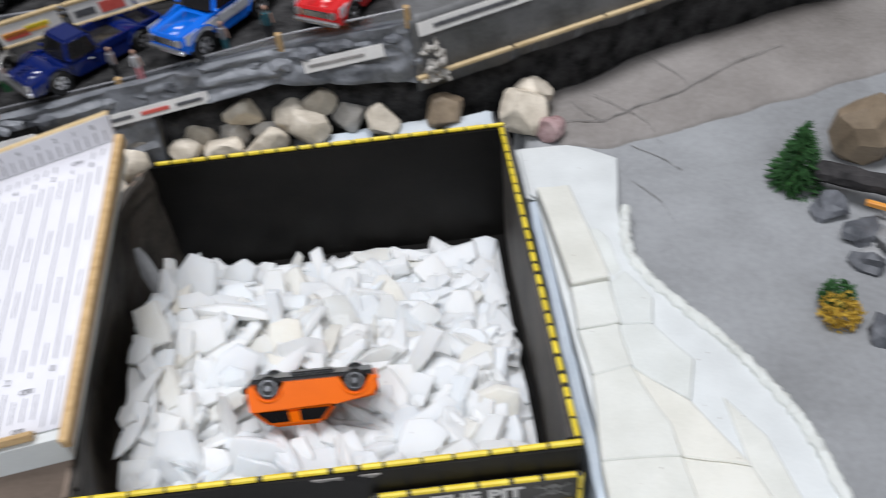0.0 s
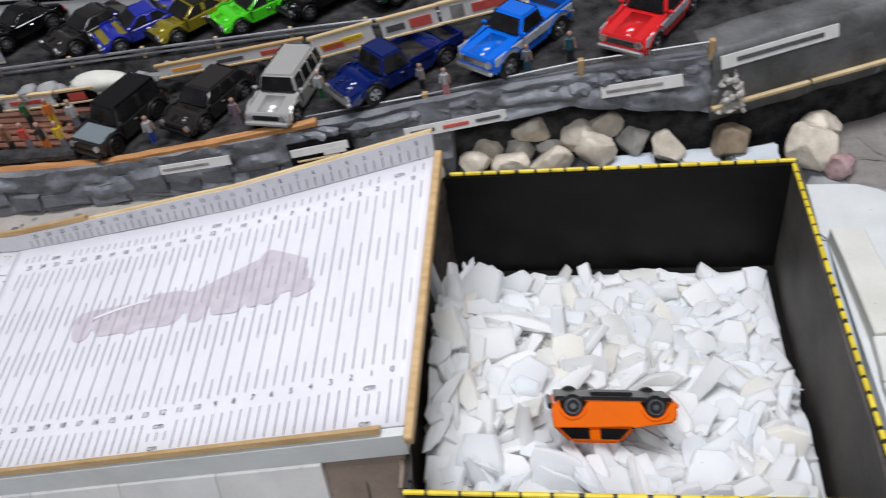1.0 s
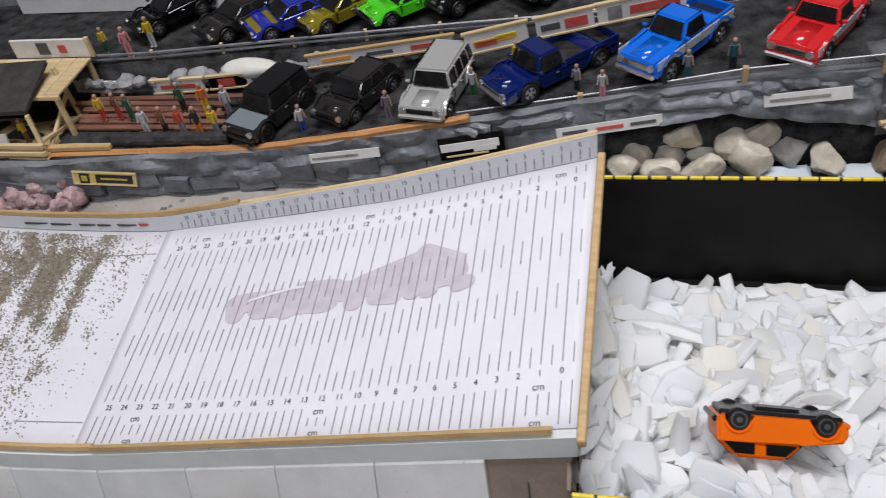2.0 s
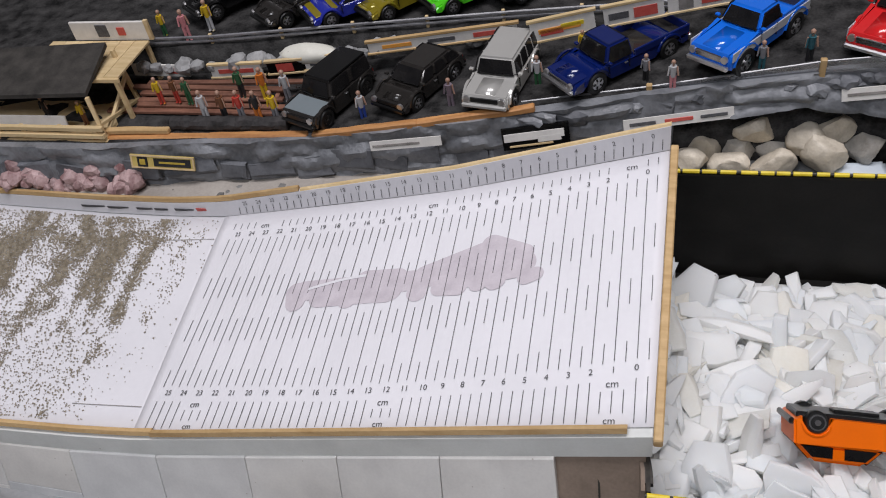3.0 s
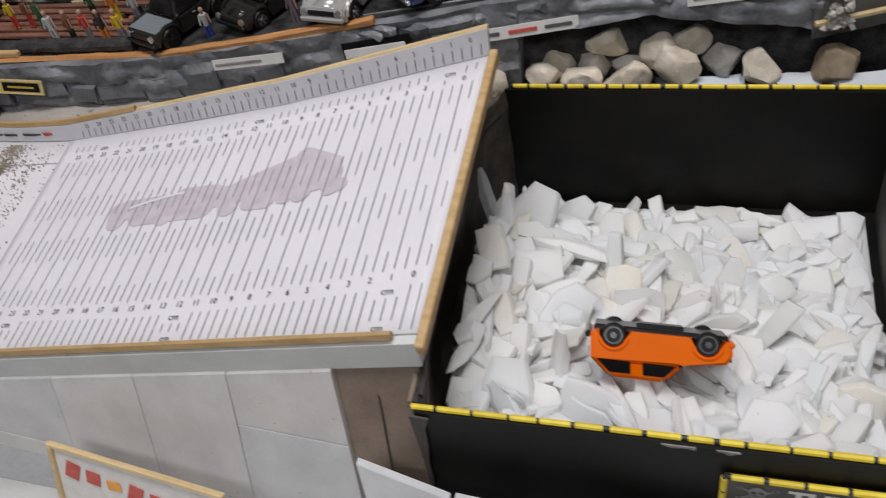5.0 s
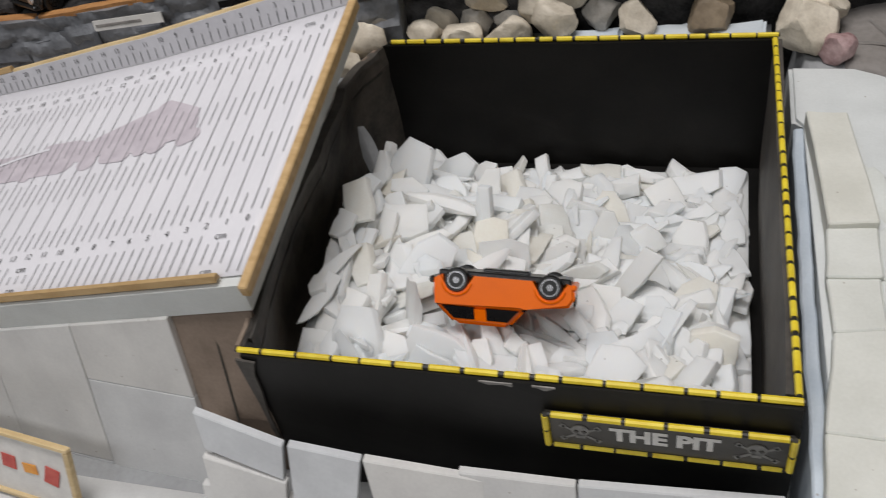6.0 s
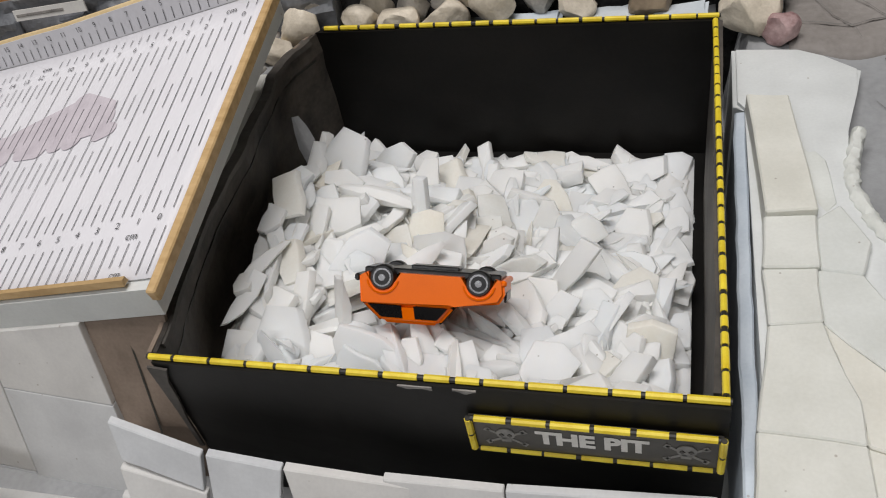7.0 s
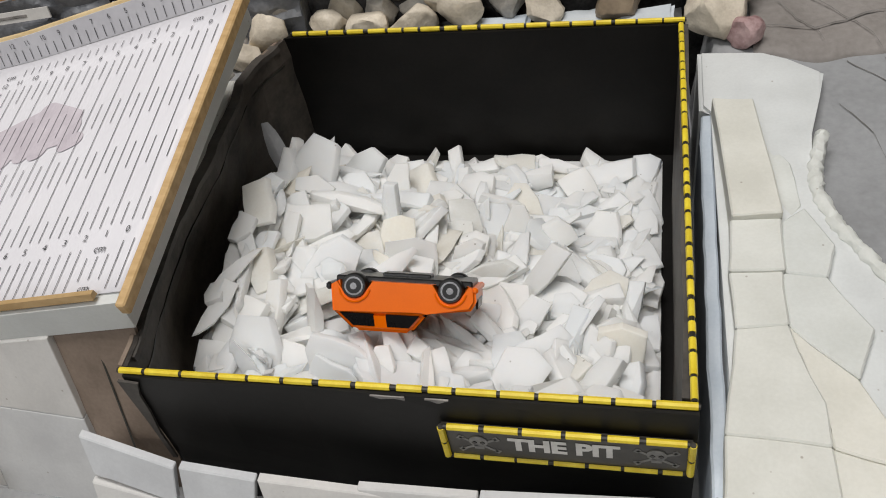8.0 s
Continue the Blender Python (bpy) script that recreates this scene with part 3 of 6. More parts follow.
    # brown flap closing the gap towards the ramp
    flap = sheet(lambda u, v: (-0.046 + 0.0435 * u, max(-0.0020, 0.0195 - 0.31 * 0.098 * (1 - v)) + 0.0010 * noise.noise(Vector((u * 4, v * 4, 0))), 0.012 + (0.1040 + 0.0085 * u - 0.012) * v), steps(0, 1, 8), steps(0, 1, 8))
    geo = bmesh.ops.extrude_face_region(flap, geom=list(flap.faces))
    for k in geo["geom"]:
        if isinstance(k, bmesh.types.BMVert):
            k.co.y += 0.0018
    part("corner_flap", flap, M_CARD, box, "bare brown cardboard flap")
    seam = sheet(lambda u, v: (-0.0195 + 0.0009 * u - 0.004 * v, max(-0.0020, 0.0195 - 0.31 * 0.098 * (1 - v)) - 0.0016, 0.014 + 0.088 * v), [0, 1], steps(0, 1, 10), thick=0.0004)
    part("flap_seam", seam, M_STRIPE, box, "dark seam in the cardboard")
    e = 0.00128
    dashes(box, (-0.002, -0.001, PH + e * 0.6), (PW, -0.0005, PH + e * 0.6), 16, e, 1)
    dashes(box, (PW - 0.0018, 0.001, PH + e * 0.6), (PW - 0.0045, PD - 0.002, PH - 0.0028 + e * 0.6), 26, e, 2)
    dashes(box, (-0.003, PD, PH - 0.0030 + e * 0.6), (PW - 0.002, PD + 0.001, PH - 0.0030 + e * 0.6), 19, e, 3)
    # the sign on the front panel
    sx0, sx1, sz0, sz1 = 0.1165, 0.1990, 0.0665, 0.0862
    sign = part("sign_board", block(bmesh.new(), (sx1 - sx0, 0.0012, sz1 - sz0), ((sx0 + sx1) / 2, -0.0043, (sz0 + sz1) / 2)), M_SIGN, box, "dark printed sign")
    f = 0.0013
    dashes(sign, (sx0 + 0.001, -0.0055, sz1), (sx1 - 0.001, -0.0055, sz1), 6, f, 4)
    dashes(sign, (sx0 + 0.001, -0.0050, sz0), (sx1 - 0.001, -0.0050, sz0), 7, f * 0.8, 5)
    dashes(sign, (sx0, -0.0055, sz0), (sx0, -0.0055, sz1), 2, f, 6)
    dashes(sign, (sx1, -0.0055, sz0), (sx1, -0.0055, sz1), 2, f, 7)
    lettering("THE PIT", 0.0102, M_LETTER, sign, Matrix.Translation((0.1575, -0.0051, 0.0765)) @ pose(0, 0, 0, 90, 0, 0) @ Matrix.Diagonal((1.04, 1, 1, 1)), "lettering", 0.00050)
    for cx in (0.1285, 0.1880):
        bm = bmesh.new()
        prism(bm, [(cx + 0.0033 * math.cos(k * math.pi / 7), 0.0772 + 0.0032 * math.sin(k * math.pi / 7)) for k in range(14)], -0.0053, -0.0049)
        block(bm, (0.0036, 0.0004, 0.0030), (cx, -0.0051, 0.0738), bevel=0.00018)
        part("skull_print", bm, M_SIGN_GREY, sign)
        bm = bmesh.new()
        for a in (32, -32):
            block(bm, (0.0150, 0.0003, 0.0011), (cx, -0.00495, 0.0752), (0, a, 0))
            for s in (-1, 1):
                dx, dz = math.cos(radians(a)) * 0.0074 * s, -math.sin(radians(a)) * 0.0074 * s
                block(bm, (0.0018, 0.0003, 0.0022), (cx + dx, -0.00495, 0.0752 + dz), (0, a, 0))
        part("crossed_bones_print", bm, M_SIGN_GREY, sign)
        bm = bmesh.new()
        for s in (-1, 1):
            block(bm, (0.0013, 0.0003, 0.0013), (cx + 0.0014 * s, -0.00545, 0.0768), (0, 45, 0))
        part("eye_print", bm, M_SIGN, sign)


pit()


def foam_scrap():
    bm = block(bmesh.new(), (0.024, 0.075, 0.0045), bevel=0.0008)
    bmesh.ops.subdivide_edges(bm, edges=bm.edges[:], cuts=3, use_grid_fill=True)
    for v in bm.verts:
        v.co += Vector((noise.noise(v.co * 70), noise.noise(v.co * 70 + Vector((3, 0, 0))), 0)) * 0.0016
    solid("foam_scrap", bm, M_FOAM, "white foam scrap lying between ramp and pit", "foam scrap", m=pose(-0.0360, 0.1480, 0.0855, 3, -6, 4))
    leg = block(bmesh.new(), (0.016, 0.05, 0.070), (-0.0400, 0.1480, 0.0475), bevel=0.001)
    solid("foam_block", leg, M_FOAM_DULL, "greyish foam block standing under the ramp lip", "foam block")


foam_scrap()


def heap_z(x, y):
    s = 0.30 + 0.70 * min(1.0, max(0.0, y / 0.13))
    b = 0.009 * math.exp(-((x - 0.092) ** 2 + (y - 0.030) ** 2) / 0.0009)
    wall = 0.0135 * math.exp(-((x + 0.012) / 0.034) ** 2) * max(0.0, min(1.0, (y - 0.02) / 0.05)) * max(0.25, min(1.0, (0.185 - y) / 0.05))
    z = 0.0575 + b + wall - 0.030 * max(0.0, y - 0.03) - 0.10 * max(0.0, y - 0.10) - 0.52 * max(0.0, y - 0.158) - 0.17 * x * s - (0.17 * max(0.0, x - 0.09) + 0.42 * max(0.0, x - 0.14)) * max(0.0, min(1.0, (y - 0.11) / 0.07))
    return max(0.0170, z + 0.004 * noise.noise(Vector((x * 30, y * 30, 2))))


def left_x(y):
    return 0.003 - 0.064 * y


def chip_mesh(seed, mat):
    """A broken piece of foam sheet: a long shard, wedge or uneven plate with ragged soft edges, bent and twisted."""
    r = random.Random(seed)
    kind = r.random()
    if kind < 0.42:
        L, w, t = r.uniform(0.022, 0.034), r.uniform(0.013, 0.021), r.uniform(0.0030, 0.0050)
        q = [(1, 0.8), (0.35, 1.05), (-0.4, 1.0), (-1, 0.9), (-1.05, 0.0), (-0.9, -0.95), (-0.2, -1.05), (0.5, -0.9), (1.05, -0.7)]
        tip = r.uniform(0.5, 1.0)
    elif kind < 0.80:
        L, w, t = r.uniform(0.028, 0.048), r.uniform(0.0065, 0.0110), r.uniform(0.0030, 0.0052)
        q = [(1, 0.6), (0.4, 1.0), (-0.35, 1.05), (-1, 0.8), (-0.95, -0.9), (-0.3, -1.0), (0.4, -0.95), (1.08, -0.5)]
        tip = r.uniform(0.08, 0.9)
    else:
        L, w, t = r.uniform(0.015, 0.024), r.uniform(0.010, 0.016), r.uniform(0.0024, 0.0042)
        q = [(1, 0.8), (0.0, 1.1), (-1, 0.7), (-0.9, -0.9), (0.1, -1.0), (1.0, -0.8)]
        tip = r.uniform(0.2, 1.0)
    pts = []
    for x, y in q:
        k = tip + (1 - tip) * (1 - max(0.0, x)) if x > 0 else 1.0
        pts.append((L / 2 * x * r.uniform(0.86, 1.06), w / 2 * y * k * r.uniform(0.78, 1.10)))
    n = len(pts)
    bm = bmesh.new()
    bend, twist = r.uniform(-12, 12), r.uniform(-26, 26)
    sl = (r.uniform(-0.5, 0.5), r.uniform(-0.8, 0.8))
    thin = r.uniform(0.0, 0.45)
    e = min(0.0005, t * 0.16)
    rings = []
    for z, inner in ((0, e), (e * 0.3, e * 0.3), (e, 0), (t - e, 0), (t - e * 0.3, e * 0.3), (t, e)):
        ring = []
        for x, y in pts:
            d = math.hypot(x, y)
            k = 1 - inner * 1.5 / d
            zz = t / 2 + (z - t / 2) * (1 - thin * (0.5 + x / L))
            px, py = x * k + sl[0] * z, y * k + sl[1] * z
            ring.append(bm.verts.new((px, py, zz + bend * px * px + twist * px * py)))
        rings.append(ring)
    for a, b in zip(rings, rings[1:]):
        for i in range(n):
            j = (i + 1) % n
            bm.faces.new((a[i], a[j], b[j], b[i]))
    for ring in (rings[0][::-1], rings[-1]):
        c = bm.verts.new(sum((v.co for v in ring), Vector()) / n + Vector((0, 0, r.uniform(-0.0005, 0.0005))))
        for i in range(n):
            bm.faces.new((ring[i], ring[(i + 1) % n], c))
    bmesh.ops.translate(bm, verts=bm.verts, vec=(0, 0, -t / 2))
    return finish("foam_chip", bm, mat, 24)


def chips():
    meshes = [chip_mesh(100 + i, M_CHIP) for i in range(56)]
    warm = [chip_mesh(200 + i, M_CHIP_WARM) for i in range(20)]
    r = random.Random(11)
    # deeper filling, one heap: packed foam with broken pieces bedded in it
    def bed(u, v):
        y = 0.006 + (PD - 0.014) * v
        xa, xb = left_x(y) - 0.003, PW - 0.0105
        x = xa + (xb - xa) * u
        return (x, y, max(0.0156, heap_z(x, y) - 0.0065 + 0.005 * noise.noise(Vector((x * 120, y * 120, 7)))))
    bm = sheet(bed, steps(0, 1, 60), steps(0, 1, 64), thick=lambda p: 0.0148)
    for i in range(200):
        x, y = r.uniform(0.006, PW - 0.018), r.uniform(0.014, PD - 0.018)
        x = min(x, PW - 0.030)
        z = heap_z(x, y) - r.uniform(0.003, 0.008)
        tmp = bmesh.new()
        tmp.from_mesh(r.choice(meshes))
        bmesh.ops.transform(tmp, matrix=pose(x, y, z, r.gauss(8, 20), r.gauss(0, 20), r.uniform(0, 360)), verts=tmp.verts)
        me = bpy.data.meshes.new("tmp")
        tmp.to_mesh(me)
        tmp.free()
        bm.from_mesh(me)
        bpy.data.meshes.remove(me)
    tagged(new("foam_chip_filling", finish("foam_chip_filling", bm, M_CHIP, 24)), "deep filling of broken white foam pieces in the pit", "foam chips", kind="stuff")
    # the chips on top, one by one, on a loose raster
    nx, ny = 16, 18
    k = 0
    for j in range(ny):
        for i in range(nx):
            y = 0.011 + (PD - 0.024) * (j + 0.5 + r.uniform(-0.5, 0.5)) / ny
            xa = left_x(y)
            x = xa + (PW - 0.0145 - xa) * (i + 0.5 + r.uniform(-0.5, 0.5)) / nx
            car = math.hypot((x - 0.090) * 0.7, y - 0.062)
            back = PD - y < 0.04
            steep = r.random() < (0.05 if back else 0.12) and car > 0.028 and x - xa > 0.022
            tip, roll = (r.uniform(35, 72), r.uniform(-20, 20)) if steep else (r.gauss(10, 15), r.gauss(0, 15))
            edge = min(x - xa, PW - 0.010 - x, y - 0.004, PD - 0.004 - y)
            c = r.uniform(0.85, 1.15)
            yaw = r.uniform(0, 360)
            if edge < 0.016:
                c *= 0.80
                side = min(x - xa, PW - 0.010 - x) < min(y, PD - y)
                yaw = (90 if side else 0) + r.uniform(-28, 28) + r.choice((0, 180))
                tip, roll = tip * 0.6, roll * 0.5
            z = heap_z(x, y) + r.uniform(-0.0025, 0.003) + (0.003 if steep else 0.0)
            if car < 0.024:
                z -= 0.003
            d = math.hypot(x - 0.085, y - 0.115)
            me = r.choice(warm) if r.random() < 0.10 + 0.55 * max(0.0, 1 - d / 0.06) else r.choice(meshes)
            m = pose(x, y, z, tip, roll, 0) @ pose(0, 0, 0, 0, 0, yaw) @ Matrix.Diagonal((c, c, c, 1))
            far = [m @ v.co for v in me.vertices]
            m.translation.x -= max(0.0, max(p.x for p in far) - (PW - 0.0075)) + min(0.0, min(p.x for p in far) - (xa - 0.003))
            m.translation.y -= max(0.0, max(p.y for p in far) - (PD - 0.0045)) + min(0.0, min(p.y for p in far) - 0.0025)
            ob = share("foam_chip", me, None, m)
            tagged(ob, "beige-stained broken foam chip lying in the pit" if me in warm else "broken white foam chip lying in the pit", "foam chip", "foam chips in the pit")
            k += 1
            if k >= 298:
                return


chips()

# ---- the jump ramp with its printed scale ----
RAMP_Z = [(-0.72, 0.071), (-0.45, 0.071), (-0.36, 0.0735), (-0.31, 0.0765), (-0.27, 0.0805), (-0.235, 0.0872), (-0.127, 0.1091), (0.0, 0.135), (0.01, 0.137)]
BANK = 0.165


def ramp_z(x, y):
    return along(RAMP_Z, x) + BANK * (y - 0.10)


def near_y(x):
    return 0.019


def on_ramp(x, y, lift=0.0):
    """Pose on the ramp's face: x along the run, y across."""
    e = 0.004
    tx = Vector((2 * e, 0, ramp_z(x + e, y) - ramp_z(x - e, y))).normalized()
    ty = Vector((0, 1, BANK)).normalized()
    n = tx.cross(ty).normalized()
    ty = n.cross(tx)
    m = Matrix((tx, ty, n)).transposed().to_4x4()
    m.translation = Vector((x, y, ramp_z(x, y))) + n * lift
    return m


def strip(bm, line, y0, y1, w, lift, n=2):
    """A flat printed bar across the run, on the ramp's face; line gives x by y."""
    vs = []
    for y in steps(y0, y1, n):
        x = line(y)
        vs.append((bm.verts.new((x - w / 2, y, ramp_z(x - w / 2, y) + lift)), bm.verts.new((x + w / 2, y, ramp_z(x + w / 2, y) + lift))))
    for (a, b), (c, d) in zip(vs, vs[1:]):
        bm.faces.new((a, b, d, c))


def ramp():
    rp = empty("jump_ramp", "white foam jump ramp covered with a printed centimetre scale", "ramp", pose(0, 0, 0))
    # foam body
    xs = steps(-0.70, 0.0, 90)
    def body(u, v):
        y = near_y(u) - 0.004 + (along(RAMP_FAR, u) + 0.004 - near_y(u) + 0.004) * v
        return (u, y, ramp_z(u, y) - 0.0012)
    part("foam_body", sheet(body, xs, steps(0, 1, 6), thick=0.0145), M_FOAM, rp, smooth=False)
    # white in-run board at the start, and the printed sheet on the take-off
    def start(u, v):
        y = near_y(u) + (along(RAMP_FAR, u) - near_y(u)) * v
        return (u, y, ramp_z(u, y) - 0.0004)
    part("inrun_board", sheet(start, steps(-0.70, -0.262, 40), steps(0, 1, 8), thick=0.0006), M_PAPER, rp, "plain white board", smooth=True)
    for y in (0.0334, 0.1470):
        bm = bmesh.new()
        prev = None
        for x in steps(-0.318, -0.2715, 8):
            cur = [bm.verts.new((x, y + d, ramp_z(x, y + d) + 0.0002)) for d in (-0.0002, 0.0002)]
            if prev:
                bm.faces.new((prev[0], cur[0], cur[1], prev[1]))
            prev = cur
        part("pencil_line", bm, M_CARD_GREY, rp)
    def page(u, v):
        y = near_y(u) + (along(RAMP_FAR, u) - near_y(u)) * v
        return (u, y, ramp_z(u, y) + 0.0003 * noise.noise(Vector((u * 14, v * 3, 0))))
    paper = part("scale_sheet", sheet(page, steps(-0.2705, 0.0, 50), steps(0, 1, 10), thick=0.0004), M_PAPER, rp, "white paper printed with a centimetre scale", smooth=True)
    # faint print of a vehicle's outline
    bm = bmesh.new()
    blobs = [(-198, 102, -196, 95, 6), (-194, 102, -129, 103, 6.6), (-181, 97, -139, 97.5, 6.6), (-164, 93.5, -163, 93.5, 4.8), (-146, 95, -140, 95, 4.5), (-124, 95, -123, 95, 5.2), (-121, 104.5, -87, 117.5, 7.6),
             (-106, 103, -70, 108, 8.4), (-87, 122.5, -69, 114.5, 5.5), (-111, 97, -101, 96.5, 5), (-91, 97.5, -90, 97.5, 4.3), (-82, 98, -81, 98.5, 4.9), (-66, 99, -61, 101, 4.1), (-156, 106.5, -137, 106, 5.7)]
    for i, (x0, y0, x1, y1, rad) in enumerate(blobs):
        a, b, rad = Vector((x0, y0)) / 1000, Vector((x1, y1)) / 1000, rad / 1000
        ang = math.atan2(b.y - a.y, b.x - a.x)
        ring = []
        for k in range(14):
            t = ang + math.pi / 2 + math.pi * k / 13
            ring.append((a.x + rad * math.cos(t), a.y + rad * math.sin(t)))
        for k in range(14):
            t = ang - math.pi / 2 + math.pi * k / 13
            ring.append((b.x + rad * math.cos(t), b.y + rad * math.sin(t)))
        bm.faces.new([bm.verts.new((x, y, ramp_z(x, y) + 0.00034 + 0.000006 * i)) for x, y in ring])
    part("vehicle_print", bm, M_STAIN, paper, "faded mauve print")
    bm = bmesh.new()
    for i in range(16):
        xa, xb = -0.190 + 0.034 * i / 16, -0.190 + 0.034 * (i + 1) / 16
        f = lambda x: 0.1020 + 0.006 * math.sin((x + 0.190) / 0.034 * 1.4)
        bm.faces.new([bm.verts.new((x, y, ramp_z(x, y) + 0.00070)) for x, y in ((xa, f(xa)), (xb, f(xb)), (xb, f(xb) + 0.0017), (xa, f(xa) + 0.0017))])
    part("print_highlight", bm, M_PAPER, paper)
    # ruled lines: whole centimetres long, halves broken; the sheet sags a little towards its near edge
    bm = bmesh.new()
    zero, cm = -0.0088, 0.00980
    NEAR_X = [(-1, 0.0014), (0, -0.0085), (5, -0.0579), (10, -0.1072), (15, -0.1551), (20, -0.2051), (22, -0.2261), (25, -0.2571), (26, -0.2676)]
    FAR_X = [(-1, -0.0003), (0, -0.0103), (5, -0.0598), (10, -0.1088), (15, -0.1563), (20, -0.2042), (25, -0.2543), (26, -0.2643)]
    def rule(n):
        a, b = along(NEAR_X, n), along(FAR_X, n)
        return lambda y: a + (b - a) * (y - 0.041) / 0.109
    NUM_Y = [(-0.27, 0.0417), (-0.205, 0.0400), (-0.155, 0.0388), (-0.107, 0.0400), (-0.058, 0.0421), (-0.0085, 0.0465), (0.0, 0.0472)]
    FAR_Y = [(-0.27, 0.1490), (-0.204, 0.1467), (-0.156, 0.1459), (-0.109, 0.1487), (-0.060, 0.1521), (-0.010, 0.1584), (0.0, 0.1595)]
    for h in range(-1, 52):
        x = rule(h / 2)
        xm = x(0.09)
        if not (-0.2685 < x(0.03) and x(0.16) > -0.2685 and x(0.03) < -0.0015):
            continue
        near, far = along(NUM_Y, xm), along(FAR_Y, xm)
        span = far - near
        w = 0.00036
        strip(bm, x, 0.0205 if min(abs(h / 2 - k) for k in (1, 12, 23)) > 0.8 else 0.0250, near - (0.0050 if min(abs(h / 2 - k) for k in (1, 12, 23)) > 0.8 else 0.0100), w, 0.0005)
        if h % 2 == 0:
            strip(bm, x, near + 0.0045, far - 0.0045, w, 0.0005, 8)
        else:
            strip(bm, x, near + 0.0035, near + 0.0140, w, 0.0005)
            for u in (0.30, 0.57):
                strip(bm, x, near + span * u, near + span * u + 0.0140, w, 0.0005)
            strip(bm, x, far - 0.0150, far - 0.0035, w, 0.0005)
        if min(abs(h / 2 - k) for k in (1, 12, 23)) > 0.8:
            strip(bm, x, far + 0.0040, far + 0.0085, w, 0.0005)
    part("ruled_grid", bm, M_INK, paper, "thin dark ruled lines")
    for n in range(26):
        x, q = along(NEAR_X, n), along(FAR_X, n)
        lettering(str(n), 0.0043, M_INK, paper, on_ramp(x, along(NUM_Y, x), 0.0006), "number", 0.0)
        lettering(str(n), 0.0043, M_INK, paper, on_ramp(q, along(FAR_Y, q), 0.0006), "number", 0.0)
    for n in (1, 12, 23):
        x = along(NEAR_X, n)
        lettering("cm", 0.0050, M_INK, paper, on_ramp(x, along(NUM_Y, x) - 0.0068, 0.0006), "unit", 0.0)
        lettering("cm", 0.0046, M_INK, paper, on_ramp(x, 0.0215, 0.0006), "unit", 0.0)
        lettering("cm", 0.0050, M_INK, paper, on_ramp(x, along(FAR_Y, x) + 0.0055, 0.0006), "unit", 0.0)
    # far side board with its own scale strip
    SIDE_H = [(-0.72, 0.006), (-0.30, 0.0085), (-0.27, 0.0095), (-0.14, 0.0125), (0.0, 0.0130), (0.01, 0.0130)]
    def side(u, v):
        y = along(RAMP_FAR, u) + 0.0022 * v + 0.0004
        return (u, y, ramp_z(u, y) + along(SIDE_H, u) * v)
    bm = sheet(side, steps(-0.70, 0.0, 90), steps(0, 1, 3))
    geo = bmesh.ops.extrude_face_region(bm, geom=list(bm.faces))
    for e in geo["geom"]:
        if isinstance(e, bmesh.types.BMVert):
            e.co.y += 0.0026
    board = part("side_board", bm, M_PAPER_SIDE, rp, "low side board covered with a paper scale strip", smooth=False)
    bm = bmesh.new()
    for h in range(-1, 52):
        x = zero - h * cm / 2
        if not -0.2685 < x < -0.0015:
            continue
        a, b = side(x, 0.08), side(x, 0.52)
        w = 0.00020
        bm.faces.new([bm.verts.new(p) for p in ((a[0] - w, a[1] - 0.0003, a[2]), (a[0] + w, a[1] - 0.0003, a[2]), (b[0] + w, b[1] - 0.0003, b[2]), (b[0] - w, b[1] - 0.0003, b[2]))])
    part("side_scale", bm, M_INK, board)
    for n in range(26):
        p = side(zero - n * cm, 0.74)
        lettering(str(n), 0.0036, M_INK, board, pose(p[0], p[1] - 0.0004, p[2], 78, -11, 0), "number", 0.0)
    bm = bmesh.new()
    for x, w in ((-0.300, 0.014), (-0.318, 0.010), (-0.331, 0.012), (-0.352, 0.016), (-0.372, 0.018)):
        p = side(x, 0.5)
        block(bm, (w, 0.0003, 0.0022), (x, p[1] - 0.0004, p[2]), (12, 0, 0))
    part("print_bar", bm, M_INK, board)
    p = side(-0.287, 0.5)
    part("red_mark", block(bmesh.new(), (0.007, 0.0003, 0.003), (-0.287, p[1] - 0.0004, p[2]), (12, 0, 0)), M_RED_INK, board)
    # wooden trim along the edges
    def trim(name, x0, x1, fy, lift, wy, wz, mat, n=40):
        bm = bmesh.new()
        rings = []
        for x in steps(x0, x1, n):
            y, z = fy(x), lift(x)
            rings.append([bm.verts.new((x, y + a * wy / 2, z + b * wz / 2)) for a, b in ((-1, -0.6), (-0.6, 1), (0.6, 1), (1, -0.6))])
        for a, b in zip(rings, rings[1:]):
            for i in range(4):
                j = (i + 1) % 4
                bm.faces.new((a[i], a[j], b[j], b[i]))
        bm.faces.new(rings[0])
        bm.faces.new(rings[-1])
        return part(name, bm, mat, rp)
    trim("near_rail", -0.257, -0.0105, lambda x: near_y(x) - 0.0020, lambda x: ramp_z(x, 0.017) + 0.0018, 0.0034, 0.0036, M_PINE)
    trim("near_rail", -0.70, -0.2560, lambda x: near_y(x) - 0.0012, lambda x: ramp_z(x, 0.017) + 0.0020, 0.0036, 0.0036, M_PINE)
    trim("far_rail", -0.70, -0.215, lambda x: along(RAMP_FAR, x) + 0.0045, lambda x: ramp_z(x, along(RAMP_FAR, x)) + along(SIDE_H, x) + 0.0018, 0.0034, 0.0034, M_PINE)
